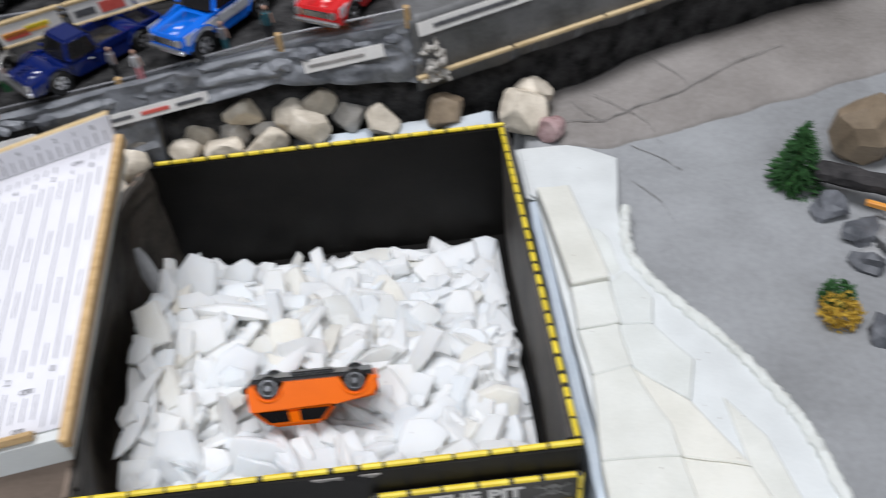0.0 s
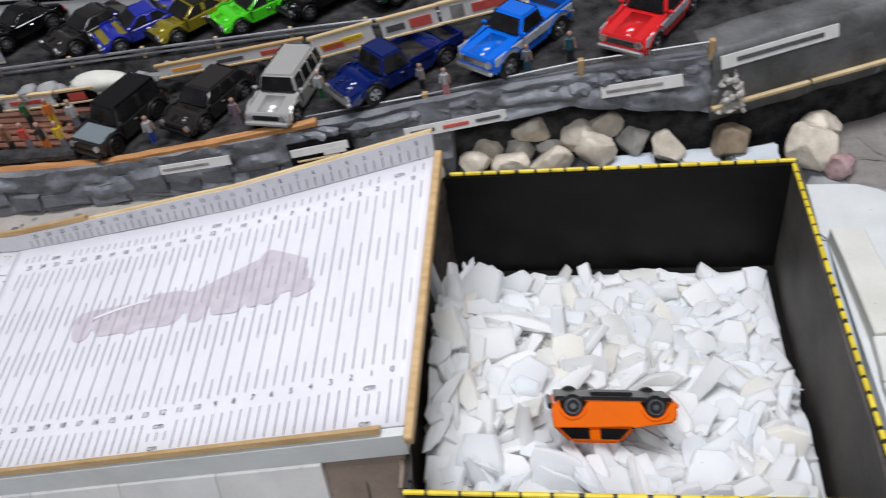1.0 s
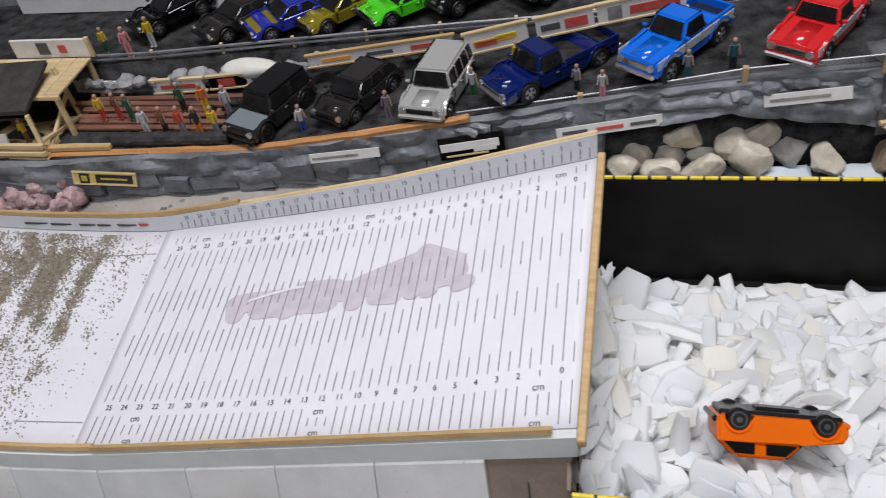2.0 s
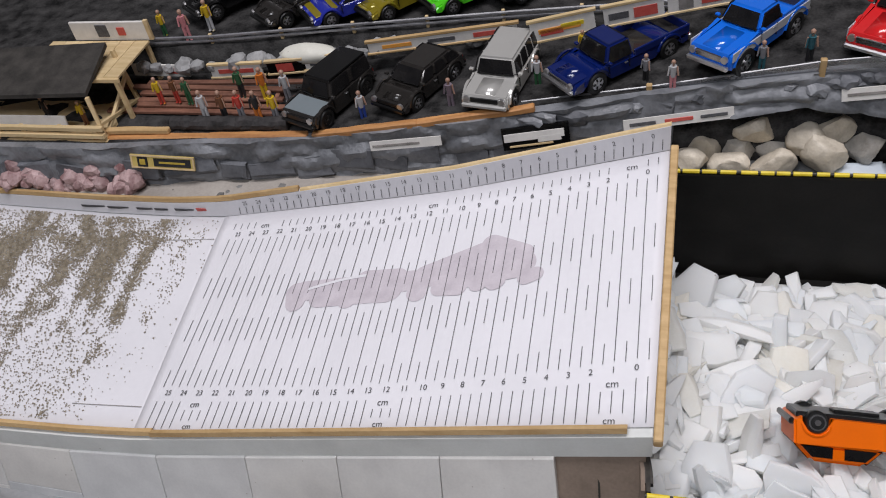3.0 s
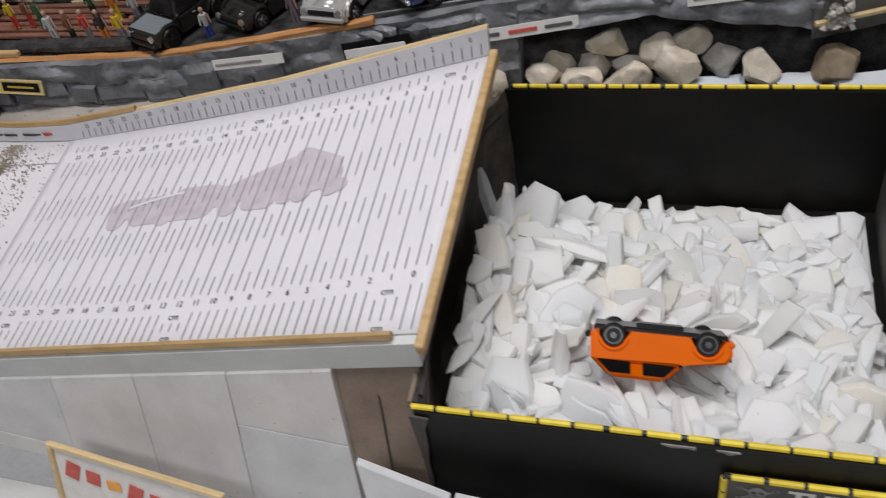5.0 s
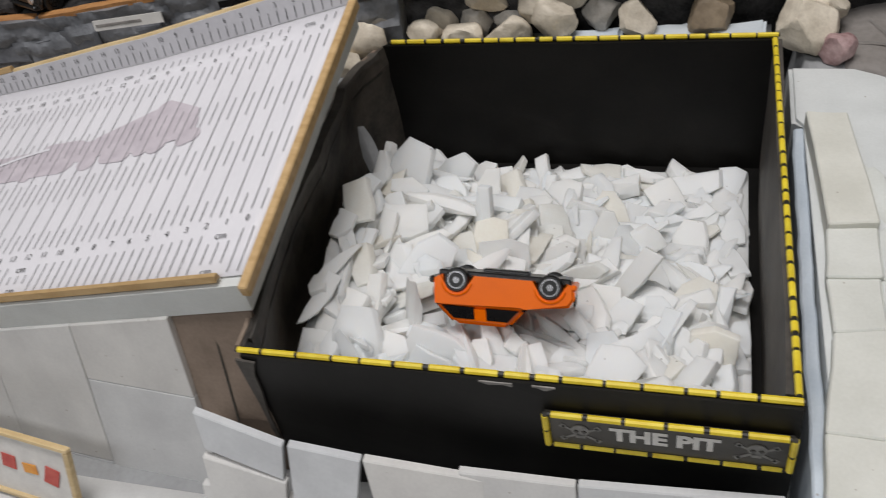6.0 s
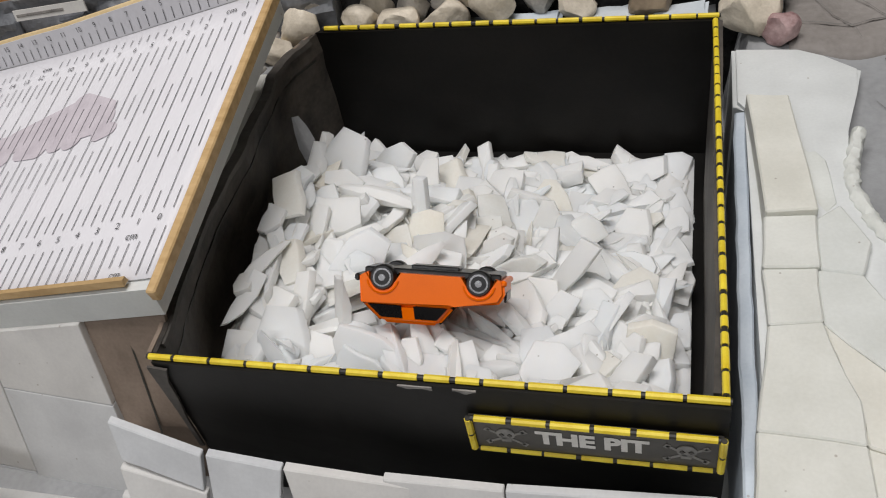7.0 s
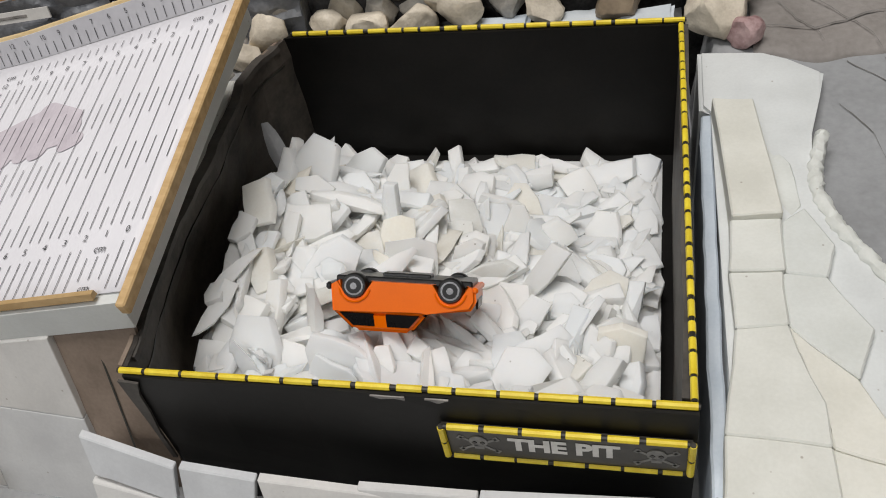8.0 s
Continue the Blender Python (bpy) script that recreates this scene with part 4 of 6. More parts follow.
    trim("far_rail", -0.214, 0.0, lambda x: along(RAMP_FAR, x) + 0.0044, lambda x: ramp_z(x, along(RAMP_FAR, x)) + along(SIDE_H, x) + 0.0008, 0.0030, 0.0014, M_STICK)
    bm = bmesh.new()
    ya, yb = 0.0125, along(RAMP_FAR, 0.0) + 0.002
    za, zb = ramp_z(0.002, ya) - 0.0010, ramp_z(0.002, yb) + 0.0005
    L = math.hypot(yb - ya, zb - za)
    block(bm, (0.0040, L, 0.0062), (0.0022, (ya + yb) / 2, (za + zb) / 2 - 0.0012), (math.degrees(math.atan2(zb - za, yb - ya)), 0, 0), bevel=0.0006)
    part("lip_strip", bm, M_PINE, rp, "pine strip along the take-off lip")


ramp()


def ramp_support():
    """White foam tiles glued in courses below the near edge of the ramp."""
    wall = empty("foam_tile_wall", "greyish white foam tiles glued under the ramp edge", "wall")
    def fn(u, v):
        return (u, 0.0185 + 0.10 * v, ramp_z(u, 0.02) - 0.016)
    part("core", sheet(fn, steps(-0.70, -0.041, 40), [0, 1], thick=lambda p: 0.002), M_FOAM_DULL, wall)
    r = random.Random(5)
    edges = [-0.70, -0.655, -0.61, -0.56, -0.51, -0.462, -0.415, -0.370, -0.318, -0.2600, -0.203, -0.150, -0.096, -0.0420]
    for a, b in zip(edges, edges[1:]):
        zt = [ramp_z(a, 0.02) - 0.0162, ramp_z(b, 0.02) - 0.0162]
        zm = 0.030 + 0.16 * max(0, (a + 0.27)) + r.uniform(-0.003, 0.003)
        if a < -0.12:
            zm = 0.016 + r.uniform(-0.004, 0.006)
        lean = 0.0
        for lo, hi in ((None, zm), (zm, None)):
            g = 0.00015
            bm = bmesh.new()
            pts = [(a + g, lo + g if lo else 0.002), (b - g, (lo + g if lo else 0.002)), (b - g + lean, hi - g if hi else zt[1]), (a + g + lean, hi - g if hi else zt[0])]
            prism(bm, pts, 0.0138, 0.0400)
            bmesh.ops.bevel(bm, geom=bm.edges[:], offset=0.0003, segments=1, affect="EDGES")
            for v in bm.verts:
                v.co.y += 0.0012 * noise.noise(v.co * 40) + 0.33 * min(0.0, v.co.z - ramp_z(v.co.x, 0.02) + 0.016)
                if b > -0.05 and v.co.x > b - 0.01:
                    v.co.x += 0.07 * max(0.0, 0.100 - v.co.z)
            part("foam_tile", bm, M_FOAM_DULL, wall)


ramp_support()


def grit():
    """Loose grit spread over the start of the ramp."""
    r = random.Random(21)
    bm = bmesh.new()
    n = 0
    while n < 60000:
        x = r.uniform(-0.60, -0.27)
        y = r.uniform(near_y(x) + 0.004, along(RAMP_FAR, x) - 0.003)
        edge = -0.318 - 0.12 * (0.13 - y) + 0.012 * noise.noise(Vector((y * 60, 0, 3)))
        d = 1.0 if x < edge else math.exp(-(x - edge) / 0.011)
        wob = 0.016 * noise.noise(Vector((y * 26, x * 14, 5))) - 0.12 * (y - 0.09)
        rib = 0.5 + 0.5 * noise.noise(Vector(((x + wob) * 70, y * 11, 6)))
        spot = 0.5 + 0.5 * noise.noise(Vector((x * 100, y * 80, 2)))
        k = max(0.0, (0.70 * rib + 0.30 * spot) - 0.43) / 0.22
        far = max(0.0, 1 - abs(y - 0.148) / 0.016)
        k = min(1.0, k ** 2.0 + 0.6 * far * spot)
        if r.random() > d * (0.06 + 0.94 * k):
            continue
        s = r.uniform(0.00022, 0.00075)
        m = on_ramp(x, y, 0.0002) @ pose(0, 0, 0, 0, 0, r.uniform(0, 360))
        vs = [bm.verts.new(m @ Vector(p)) for p in ((-s, -s * r.uniform(0.5, 1), 0), (s, -s * 0.6, 0), (s * 0.3, s, 0), (0, 0, s * r.uniform(0.5, 1.2)))]
        for f in ((0, 1, 3), (1, 2, 3), (2, 0, 3), (0, 2, 1)):
            bm.faces.new([vs[i] for i in f])
        n += 1
    tagged(new("grit", finish("grit", bm, M_SAND)), "loose grey-green grit in ripples on the white track", "grit", kind="stuff")


grit()

# ---- foam landscape beside and before the pit ----
def foam_bank():
    bank = empty("foam_bank", "white and cream foam bank beside the pit, built of cut blocks", "foam bank")
    out = [(0.2050, 0.224), (0.236, 0.223), (0.245, 0.214), (0.262, 0.206), (0.258, 0.186), (0.252, 0.160), (0.247, 0.128), (0.255, 0.100), (0.268, 0.079), (0.284, 0.050), (0.299, 0.012), (0.303, -0.03), (0.306, -0.10), (0.2120, -0.10), (0.2120, 0.1780), (0.2050, 0.1790)]
    bm = bmesh.new()
    prism(bm, out, 0.004, 0.0745, "z")
    bmesh.ops.bevel(bm, geom=[e for e in bm.edges if abs(e.verts[0].co.z - e.verts[1].co.z) < 1e-5 and e.verts[0].co.z > 0.05], offset=0.002, segments=2, affect="EDGES")
    part("base_slab", bm, M_FOAM, bank)
    bm = block(bmesh.new(), (0.0055, 0.27, 0.056), (0.2082, 0.042, 0.0415), bevel=0.0008)
    bmesh.ops.subdivide_edges(bm, edges=[e for e in bm.edges if abs(e.verts[0].co.y - e.verts[1].co.y) > 0.1], cuts=30)
    for v in bm.verts:
        v.co.x += 0.0008 * noise.noise(v.co * 70)
        if v.co.z > 0.05:
            v.co.z += 0.0035 * noise.noise(v.co * 40)
    part("blue_edge", bm, M_FOAM_BLUE, bank, "pale blue foam edge along the pit")
    r = random.Random(9)
    def cut(pts, z0, z1, mat, bev=0.0007):
        bm = bmesh.new()
        prism(bm, pts, z0, z1, "z")
        bmesh.ops.bevel(bm, geom=bm.edges[:], offset=bev, segments=1, affect="EDGES")
        bmesh.ops.triangulate(bm, faces=[f for f in bm.faces if len(f.verts) > 4])
        bmesh.ops.subdivide_edges(bm, edges=[e for e in bm.edges if e.calc_length() > 0.012], cuts=2)
        bmesh.ops.triangulate(bm, faces=[f for f in bm.faces if len(f.verts) > 4])
        for v in bm.verts:
            v.co += Vector((noise.noise(v.co * 60), noise.noise(v.co * 60 + Vector((3, 0, 0))), noise.noise(v.co * 60 + Vector((0, 5, 0))))) * 0.0009
        bmesh.ops.scale(bm, vec=(1.030, 1.022, 1), space=Matrix.Translation(-sum((v.co for v in bm.verts), Vector()) / len(bm.verts)), verts=bm.verts)
        part("foam_block", bm, mat, bank, smooth=22)
    cut([(0.2105, 0.1745), (0.2275, 0.1745), (0.2345, 0.1035), (0.2155, 0.1015)], 0.066, 0.0830, M_FOAM_CREAM)
    cut([(0.2290, 0.1650), (0.2415, 0.1400), (0.2440, 0.1150), (0.2350, 0.1030)], 0.066, 0.0745, M_FOAM_CREAM)
    cut([(0.2155, 0.1010), (0.2340, 0.1025), (0.2335, 0.0760), (0.2140, 0.0745)], 0.066, 0.0800, M_FOAM_CREAM)
    cut([(0.2345, 0.1020), (0.2440, 0.1100), (0.2530, 0.0900), (0.2480, 0.0740), (0.2340, 0.0755)], 0.066, 0.0785, M_FOAM_CREAM)
    cut([(0.2140, 0.0740), (0.2325, 0.0755), (0.2325, 0.0505), (0.2150, 0.0480)], 0.066, 0.0790, M_FOAM_CREAM)
    cut([(0.2332, 0.0752), (0.2480, 0.0736), (0.2610, 0.0500), (0.2535, 0.0300), (0.2332, 0.0500)], 0.066, 0.0780, M_FOAM_CREAM)
    cut([(0.2150, 0.0474), (0.2324, 0.0500), (0.2410, 0.0190), (0.2420, 0.0030), (0.2100, 0.0045)], 0.066, 0.0785, M_FOAM_CREAM)
    cut([(0.2330, 0.0494), (0.2530, 0.0294), (0.2680, -0.0050), (0.2426, 0.0028), (0.2416, 0.0190)], 0.066, 0.0780, M_FOAM_CREAM)
    cut([(0.2100, 0.0038), (0.2420, 0.0022), (0.2430, -0.0440), (0.2070, -0.0440)], 0.064, 0.0780, M_FOAM_CREAM)
    cut([(0.2426, 0.0022), (0.2680, -0.0056), (0.2760, -0.0440), (0.2436, -0.0440)], 0.064, 0.0770, M_FOAM_CREAM)
    cut([(0.2690, 0.0300), (0.2800, 0.0080), (0.2870, -0.0440), (0.2766, -0.0440), (0.2686, -0.0050)], 0.064, 0.0755, M_FOAM_CREAM)
    cut([(0.2070, -0.0446), (0.2870, -0.0446), (0.2900, -0.0980), (0.2070, -0.0980)], 0.064, 0.0770, M_FOAM_CREAM)
    # broken rim along the outer edge
    rim = [(0.2560, 0.160), (0.2515, 0.140), (0.2500, 0.124), (0.2560, 0.104), (0.2640, 0.089), (0.2740, 0.072), (0.2830, 0.054), (0.2900, 0.036), (0.2965, 0.018), (0.2995, -0.002), (0.3005, -0.022), (0.3015, -0.045), (0.3030, -0.070)]
    def ridge(u, v):
        k = u * (len(rim) - 1)
        i = min(len(rim) - 2, int(k))
        a, b = Vector(rim[i]), Vector(rim[i + 1])
        p, d = a.lerp(b, k - i), (b - a).normalized()
        n = Vector((d.y, -d.x))
        ang = math.pi * v
        w = 0.0032 + 0.0009 * noise.noise(Vector((u * 60, 0, 1)))
        h = 0.0036 + 0.0013 * noise.noise(Vector((u * 75, v * 2, 4)))
        q = p - n * w * math.cos(ang) + n * 0.0012 * noise.noise(Vector((u * 90, v * 3, 8)))
        return (q.x, q.y, 0.0735 + h * math.sin(ang) - (0.006 if v in (0, 1) else 0))
    part("broken_rim", sheet(ridge, steps(0, 1, 150), steps(0, 1, 7)), M_FOAM_CREAM, bank, "ragged raised foam rim", smooth=30)
    return bank


foam_bank()


def front_tiles():
    """Foam tiles leaning against the front of the pit, two courses."""
    r = random.Random(13)
    def tile(a, b, tz, drop, ya, yb, lean):
        bm = bmesh.new()
        pts = [(a[0], a[1]), (b[0], b[1]), (b[0] - 0.002 + lean, b[1] - drop), (a[0] + 0.003 + lean, a[1] - drop)]
        prism(bm, pts, 0.0, 0.0034)
        bmesh.ops.bevel(bm, geom=bm.edges[:], offset=0.0004, segments=1, affect="EDGES")
        for v in bm.verts:
            k = (v.co.x - a[0]) / (b[0] - a[0])
            top = a[1] + (b[1] - a[1]) * k
            v.co.y = v.co.y + ya + (yb - ya) * k - 0.55 * (top - v.co.z) + 0.0008 * noise.noise(v.co * 60)
        solid("foam_tile", bm, M_FOAM_DULL, "white foam tile leaning against the black pit front", "foam tile", "foam tiles before the pit")
    tile((-0.0260, 0.0535), (0.0130, 0.0500), 0, 0.018, -0.0225, -0.0275, 0.0)
    tile((-0.0285, 0.0705), (0.0130, 0.0650), 0, 0.0140, -0.0125, -0.0195, 0.001)
    tile((0.0148, 0.0650), (0.0455, 0.0625), 0, 0.026, -0.0190, -0.0200, -0.002)
    tile((0.0463, 0.0630), (0.0930, 0.0560), 0, 0.026, -0.0200, -0.0185, 0.003)
    tile((0.0830, 0.0585), (0.1270, 0.0565), 0, 0.020, -0.0172, -0.0160, 0.004)
    tile((0.1278, 0.0570), (0.1990, 0.0555), 0, 0.028, -0.0160, -0.0120, -0.001)
    x = -0.0290
    for w in (0.040, 0.046, 0.042, 0.050, 0.046):
        tile((x, 0.0400), (x + w - 0.001, 0.0400 - r.uniform(-0.001, 0.002)), 0, 0.034, -0.0285, -0.0285, 0)
        x += w
    # pale base board in front, with a small standing figure
    bm = sheet(lambda u, v: (u, v, 0.0135 + 0.010 * max(0.0, (-u - 0.20)) / 0.2 + 0.0006 * noise.noise(Vector((u * 40, v * 40, 0)))), steps(-0.70, 0.205, 60), steps(-0.40, -0.020, 24), thick=lambda p: 0.003)
    solid("base_board", bm, M_FOAM_DULL, "white foam base board in front of the track", "board", kind="structure", smooth=True)
    # white printed cards lying side by side on the base board
    for x, y, yaw in ((-0.318, -0.0400, -14), (-0.362, -0.0300, -12)):
        card = empty("printed_card", "white card printed with a small dark figure shape", "card", pose(x, y, 0.0268, 0, 0, yaw), "printed cards before the track")
        part("sheet", block(bmesh.new(), (0.041, 0.034, 0.0008), (0, 0, 0.0004)), M_PLAQUE, card)
        part("dark_print", lump(bmesh.new(), (0.005, 0.009, 0.0004), 61, 0.3, 2, pose(0.004, 0.004, 0.00085)), M_COAL, card)
    # framed picture leaning on the tiles
    pic = empty("framed_print", "small framed print with a pine border and red and ochre pattern", "picture", pose(-0.146, -0.0330, 0.0150, -22, 0, -7) @ Matrix.Diagonal((1, 1, 0.76, 1)))
    part("backing", block(bmesh.new(), (0.100, 0.0016, 0.046), (0, 0.001, 0.023)), M_PLAQUE, pic)
    for nm, size, at in (("frame_rail", (0.104, 0.0032, 0.0030), (0, 0, 0.0475)), ("frame_rail", (0.104, 0.0032, 0.0030), (0, 0, 0.0015)), ("frame_stile", (0.0030, 0.0032, 0.043), (-0.0505, 0, 0.0245)), ("frame_stile", (0.0030, 0.0032, 0.043), (0.0505, 0, 0.0245))):
        part(nm, block(bmesh.new(), size, at, bevel=0.0005), M_STICK, pic)
    for i in range(7):
        part("print_patch", block(bmesh.new(), (0.0085, 0.0004, 0.013 - 0.003 * (i % 3)), (-0.039 + 0.0128 * i, -0.0002, 0.031 - 0.0012 * i), (0, 14 - 9 * (i % 3), 0), bevel=0.00015), (M_RED_INK, M_RED_INK, M_ORANGE_INK)[i % 3], pic)


front_tiles()

# ---- stones ----
def stone(x, y, z, w, d, h, seed, mat, label, turn=0.0, tilt=0.0):
    bm = bmesh.new()
    pebble(bm, (w * 0.98, d, h * 1.02), seed)
    solid("stone", bm, mat, label, "stone", "stones behind the pit", smooth=34, m=pose(x, y, z, tilt, tilt * 0.5, turn))


def stones():
    g, t, p, c = M_STONE, M_STONE_TAN, M_STONE_PINK, M_STONE_GREY
    lab = {c: "angular cool grey stone behind the pit rim", g: "rounded warm grey pebble behind the pit rim", t: "rounded tan brown pebble behind the pit", p: "rough pink stone beside the pit corner"}
    rows = [(0.0180, 0.246, 0.0830, 0.0250, 0.019, 0.0200, g), (0.0110, 0.233, 0.0830, 0.0215, 0.016, 0.0165, g), (0.0330, 0.2335, 0.0810, 0.0250, 0.017, 0.0175, g), (0.0585, 0.2335, 0.0810, 0.0285, 0.018, 0.0195, g),
            (0.0395, 0.246, 0.0850, 0.0190, 0.016, 0.0170, c), (0.0465, 0.2465, 0.0985, 0.0245, 0.018, 0.0170, g), (0.0755, 0.242, 0.0940, 0.0225, 0.018, 0.0185, g), (0.0855, 0.2345, 0.0850, 0.0270, 0.019, 0.0245, g),
            (0.0910, 0.2490, 0.0985, 0.0250, 0.018, 0.0165, g), (0.0575, 0.250, 0.0840, 0.0205, 0.017, 0.0145, c), (0.1085, 0.246, 0.0870, 0.0225, 0.019, 0.0180, c), (0.1295, 0.238, 0.0850, 0.0205, 0.018, 0.0200, g),
            (0.1660, 0.240, 0.0850, 0.0255, 0.019, 0.0210, t), (0.2145, 0.242, 0.0730, 0.0310, 0.026, 0.0290, g), (0.2215, 0.259, 0.0780, 0.0270, 0.020, 0.0190, g), (0.2275, 0.232, 0.0720, 0.0185, 0.013, 0.0150, p),
            (-0.0180, 0.219, 0.0870, 0.0235, 0.019, 0.0220, g), (-0.0150, 0.236, 0.0890, 0.0195, 0.016, 0.0160, c), (-0.0290, 0.2060, 0.0820, 0.0220, 0.018, 0.0170, g), (-0.0380, 0.1950, 0.0800, 0.0160, 0.014, 0.0120, c)]
    for i, (x, y, z, w, d, h, m) in enumerate(rows):
        stone(x, y, z, w, d, h, i + 1, m, lab[m], (i * 47) % 36 - 18, (i * 13) % 14 - 7)


stones()


# ---- toy vehicles ----
def profile(L, r, wb, clear, hood_z, belt_z, deck_z, cowl_x, tail_x, nose_drop, front=None):
    """Side outline of a body with wheel arches, nose towards +x."""
    ra = r * 1.22
    pts = [(-L / 2, clear + 0.002), (-wb / 2 - ra, clear)]
    for i in range(7):
        a = math.pi - math.pi * i / 6
        pts.append((-wb / 2 + ra * math.cos(a), max(clear, r + ra * math.sin(a) * 0.98) if 0 < i < 6 else clear))
    for i in range(7):
        a = math.pi - math.pi * i / 6
        pts.append((wb / 2 + ra * math.cos(a), max(clear, r + ra * math.sin(a) * 0.98) if 0 < i < 6 else clear))
    pts += [(L / 2, clear + 0.001), (L / 2 + 0.0006, (clear + hood_z) / 2), (L / 2 - 0.0015, hood_z - nose_drop), (cowl_x, hood_z), (cowl_x - 0.002, belt_z), (tail_x, belt_z), (tail_x - 0.001, deck_z), (-L / 2 + 0.001, deck_z)]
    clean = []
    for p in pts:
        if not clean or (Vector(p) - Vector(clean[-1])).length > 0.0003:
            clean.append(p)
    return clean


def panel(c, inset, lift, thick=0.0003):
    """A thin plate laid on the quad c (four corners), shrunk by inset."""
    c = [Vector(p) for p in c]
    mid = sum(c, Vector()) / 4
    n = (c[1] - c[0]).cross(c[3] - c[0]).normalized()
    q = [p + (mid - p) * inset for p in c]
    bm = bmesh.new()
    a = [bm.verts.new(p + n * lift) for p in q]
    b = [bm.verts.new(p + n * (lift - thick - 0.0006)) for p in q]
    bm.faces.new(a)
    bm.faces.new(b[::-1])
    for i in range(4):
        j = (i + 1) % 4
        bm.faces.new((a[i], b[i], b[j], a[j]))
    return bm


def toy_vehicle(label, m, L=0.072, W=0.030, r=0.0065, wb=0.042, clear=0.005, hood=0.0165, belt=0.0175, roof=0.027, cowl=0.012, cabin=(-0.034, 0.011), top=(-0.031, 0.004), paint=None, low=None, cap=None,
                bonnet=None, bed=False, deck=None, grille=None, rims=None, group="parked toy vehicles", name="toy_car", category="toy car", split=1, bumper=None, tyre_w=0.007, nose_drop=0.0012, pane=0.26, plain=False):
    car = empty(name, label, category, m, group)
    paint = paint or M_SILVER
    deck_z = deck if deck else belt
    tail_x = cabin[0] if bed or deck else -L / 2 + 0.003
    pts = profile(L, r, wb, clear, hood, belt, deck_z, cowl, tail_x, nose_drop)
    bm = bmesh.new()
    prism(bm, pts, -W / 2, W / 2)
    bmesh.ops.bevel(bm, geom=[e for e in bm.edges if e.verts[0].co.y * e.verts[1].co.y > 0 and max(e.verts[0].co.z, e.verts[1].co.z) > r + 0.5 * r], offset=0.0020, segments=3, affect="EDGES", clamp_overlap=True)
    part("body", bm, paint, car, smooth=35)
    # cabin
    bw, tw = W / 2 * 0.96, W / 2 * 0.80
    z0, z1 = belt - 0.0005, roof
    B = {"fl": (cabin[1], bw, z0), "fr": (cabin[1], -bw, z0), "rl": (cabin[0], bw, z0), "rr": (cabin[0], -bw, z0)}
    T = {"fl": (top[1], tw, z1), "fr": (top[1], -tw, z1), "rl": (top[0], tw, z1), "rr": (top[0], -tw, z1)}
    bm = bmesh.new()
    vb = {k: bm.verts.new(v) for k, v in B.items()}
    vt = {k: bm.verts.new(v) for k, v in T.items()}
    order = ("fl", "rl", "rr", "fr")
    bm.faces.new([vb[k] for k in order])
    bm.faces.new([vt[k] for k in order])
    for a, b in zip(order, order[1:] + order[:1]):
        bm.faces.new((vb[a], vb[b], vt[b], vt[a]))
    bmesh.ops.bevel(bm, geom=bm.edges[:], offset=0.0018, segments=3, affect="EDGES")
    part("cabin", bm, paint, car, smooth=35)
    if cap:
        bm = block(bmesh.new(), (top[1] - top[0] - 0.001, tw * 2 - 0.001, 0.0010), ((top[0] + top[1]) / 2, 0, roof + 0.0003), bevel=0.0005)
        part("roof_panel", bm, cap, car)
    part("windscreen", panel((B["fr"], B["fl"], T["fl"], T["fr"]), 0.16, 0.0003), M_GLASS, car)
    part("rear_window", panel((B["rl"], B["rr"], T["rr"], T["rl"]), 0.20, 0.0003), M_GLASS, car)
    for s in ("l", "r"):
        b0, b1, t0, t1 = Vector(B["r" + s]), Vector(B["f" + s]), Vector(T["r" + s]), Vector(T["f" + s])
        if plain:
            t0, t1 = b0.lerp(t0, 0.84), b1.lerp(t1, 0.84)
        for i in range(split):
            u, v = i / split, (i + 1) / split
            q = [b0.lerp(b1, u), b0.lerp(b1, v), t0.lerp(t1, v), t0.lerp(t1, u)]
            if s == "l":
                q = [q[1], q[0], q[3], q[2]]
            part("side_window", panel(q, pane, 0.0003), M_GLASS, car)
    if bed:
        x0, x1 = -L / 2 + 0.001, cabin[0]
        bh = 0.0060
        for nm, size, at in (("bed_side", (x1 - x0, 0.0016, bh), ((x0 + x1) / 2, W / 2 - 0.0009, deck_z + bh / 2 - 0.0005)), ("bed_side", (x1 - x0, 0.0016, bh), ((x0 + x1) / 2, -W / 2 + 0.0009, deck_z + bh / 2 - 0.0005)), ("tailgate", (0.0016, W - 0.0036, bh), (x0 + 0.0008, 0, deck_z + bh / 2 - 0.0005))):
            part(nm, block(bmesh.new(), size, at, bevel=0.0005), paint, car)
        part("bed_liner", block(bmesh.new(), (x1 - x0 - 0.0030, W - 0.0042, 0.0006), ((x0 + x1) / 2 + 0.0004, 0, deck_z + 0.0004)), M_GUN, car)
    if low:
        for s in (-1, 1):
            bm = block(bmesh.new(), (L * 0.94, 0.0006, (belt - clear) * 0.46), (0, s * (W / 2 + 0.0002), clear + (belt - clear) * 0.66), bevel=0.0002)
            part("side_stripe", bm, low, car, "pale lower stripe")
    if bonnet:
        bm = block(bmesh.new(), (L / 2 - cowl - 0.004, W * (0.62 if bonnet is M_COAL else 0.90), 0.0005), ((L / 2 + cowl) / 2 - 0.0005, 0, hood - nose_drop * 0.45), (0, math.degrees(math.atan2(nose_drop, L / 2 - cowl)), 0), bevel=0.0002)
        part("bonnet_panel", bm, bonnet, car)
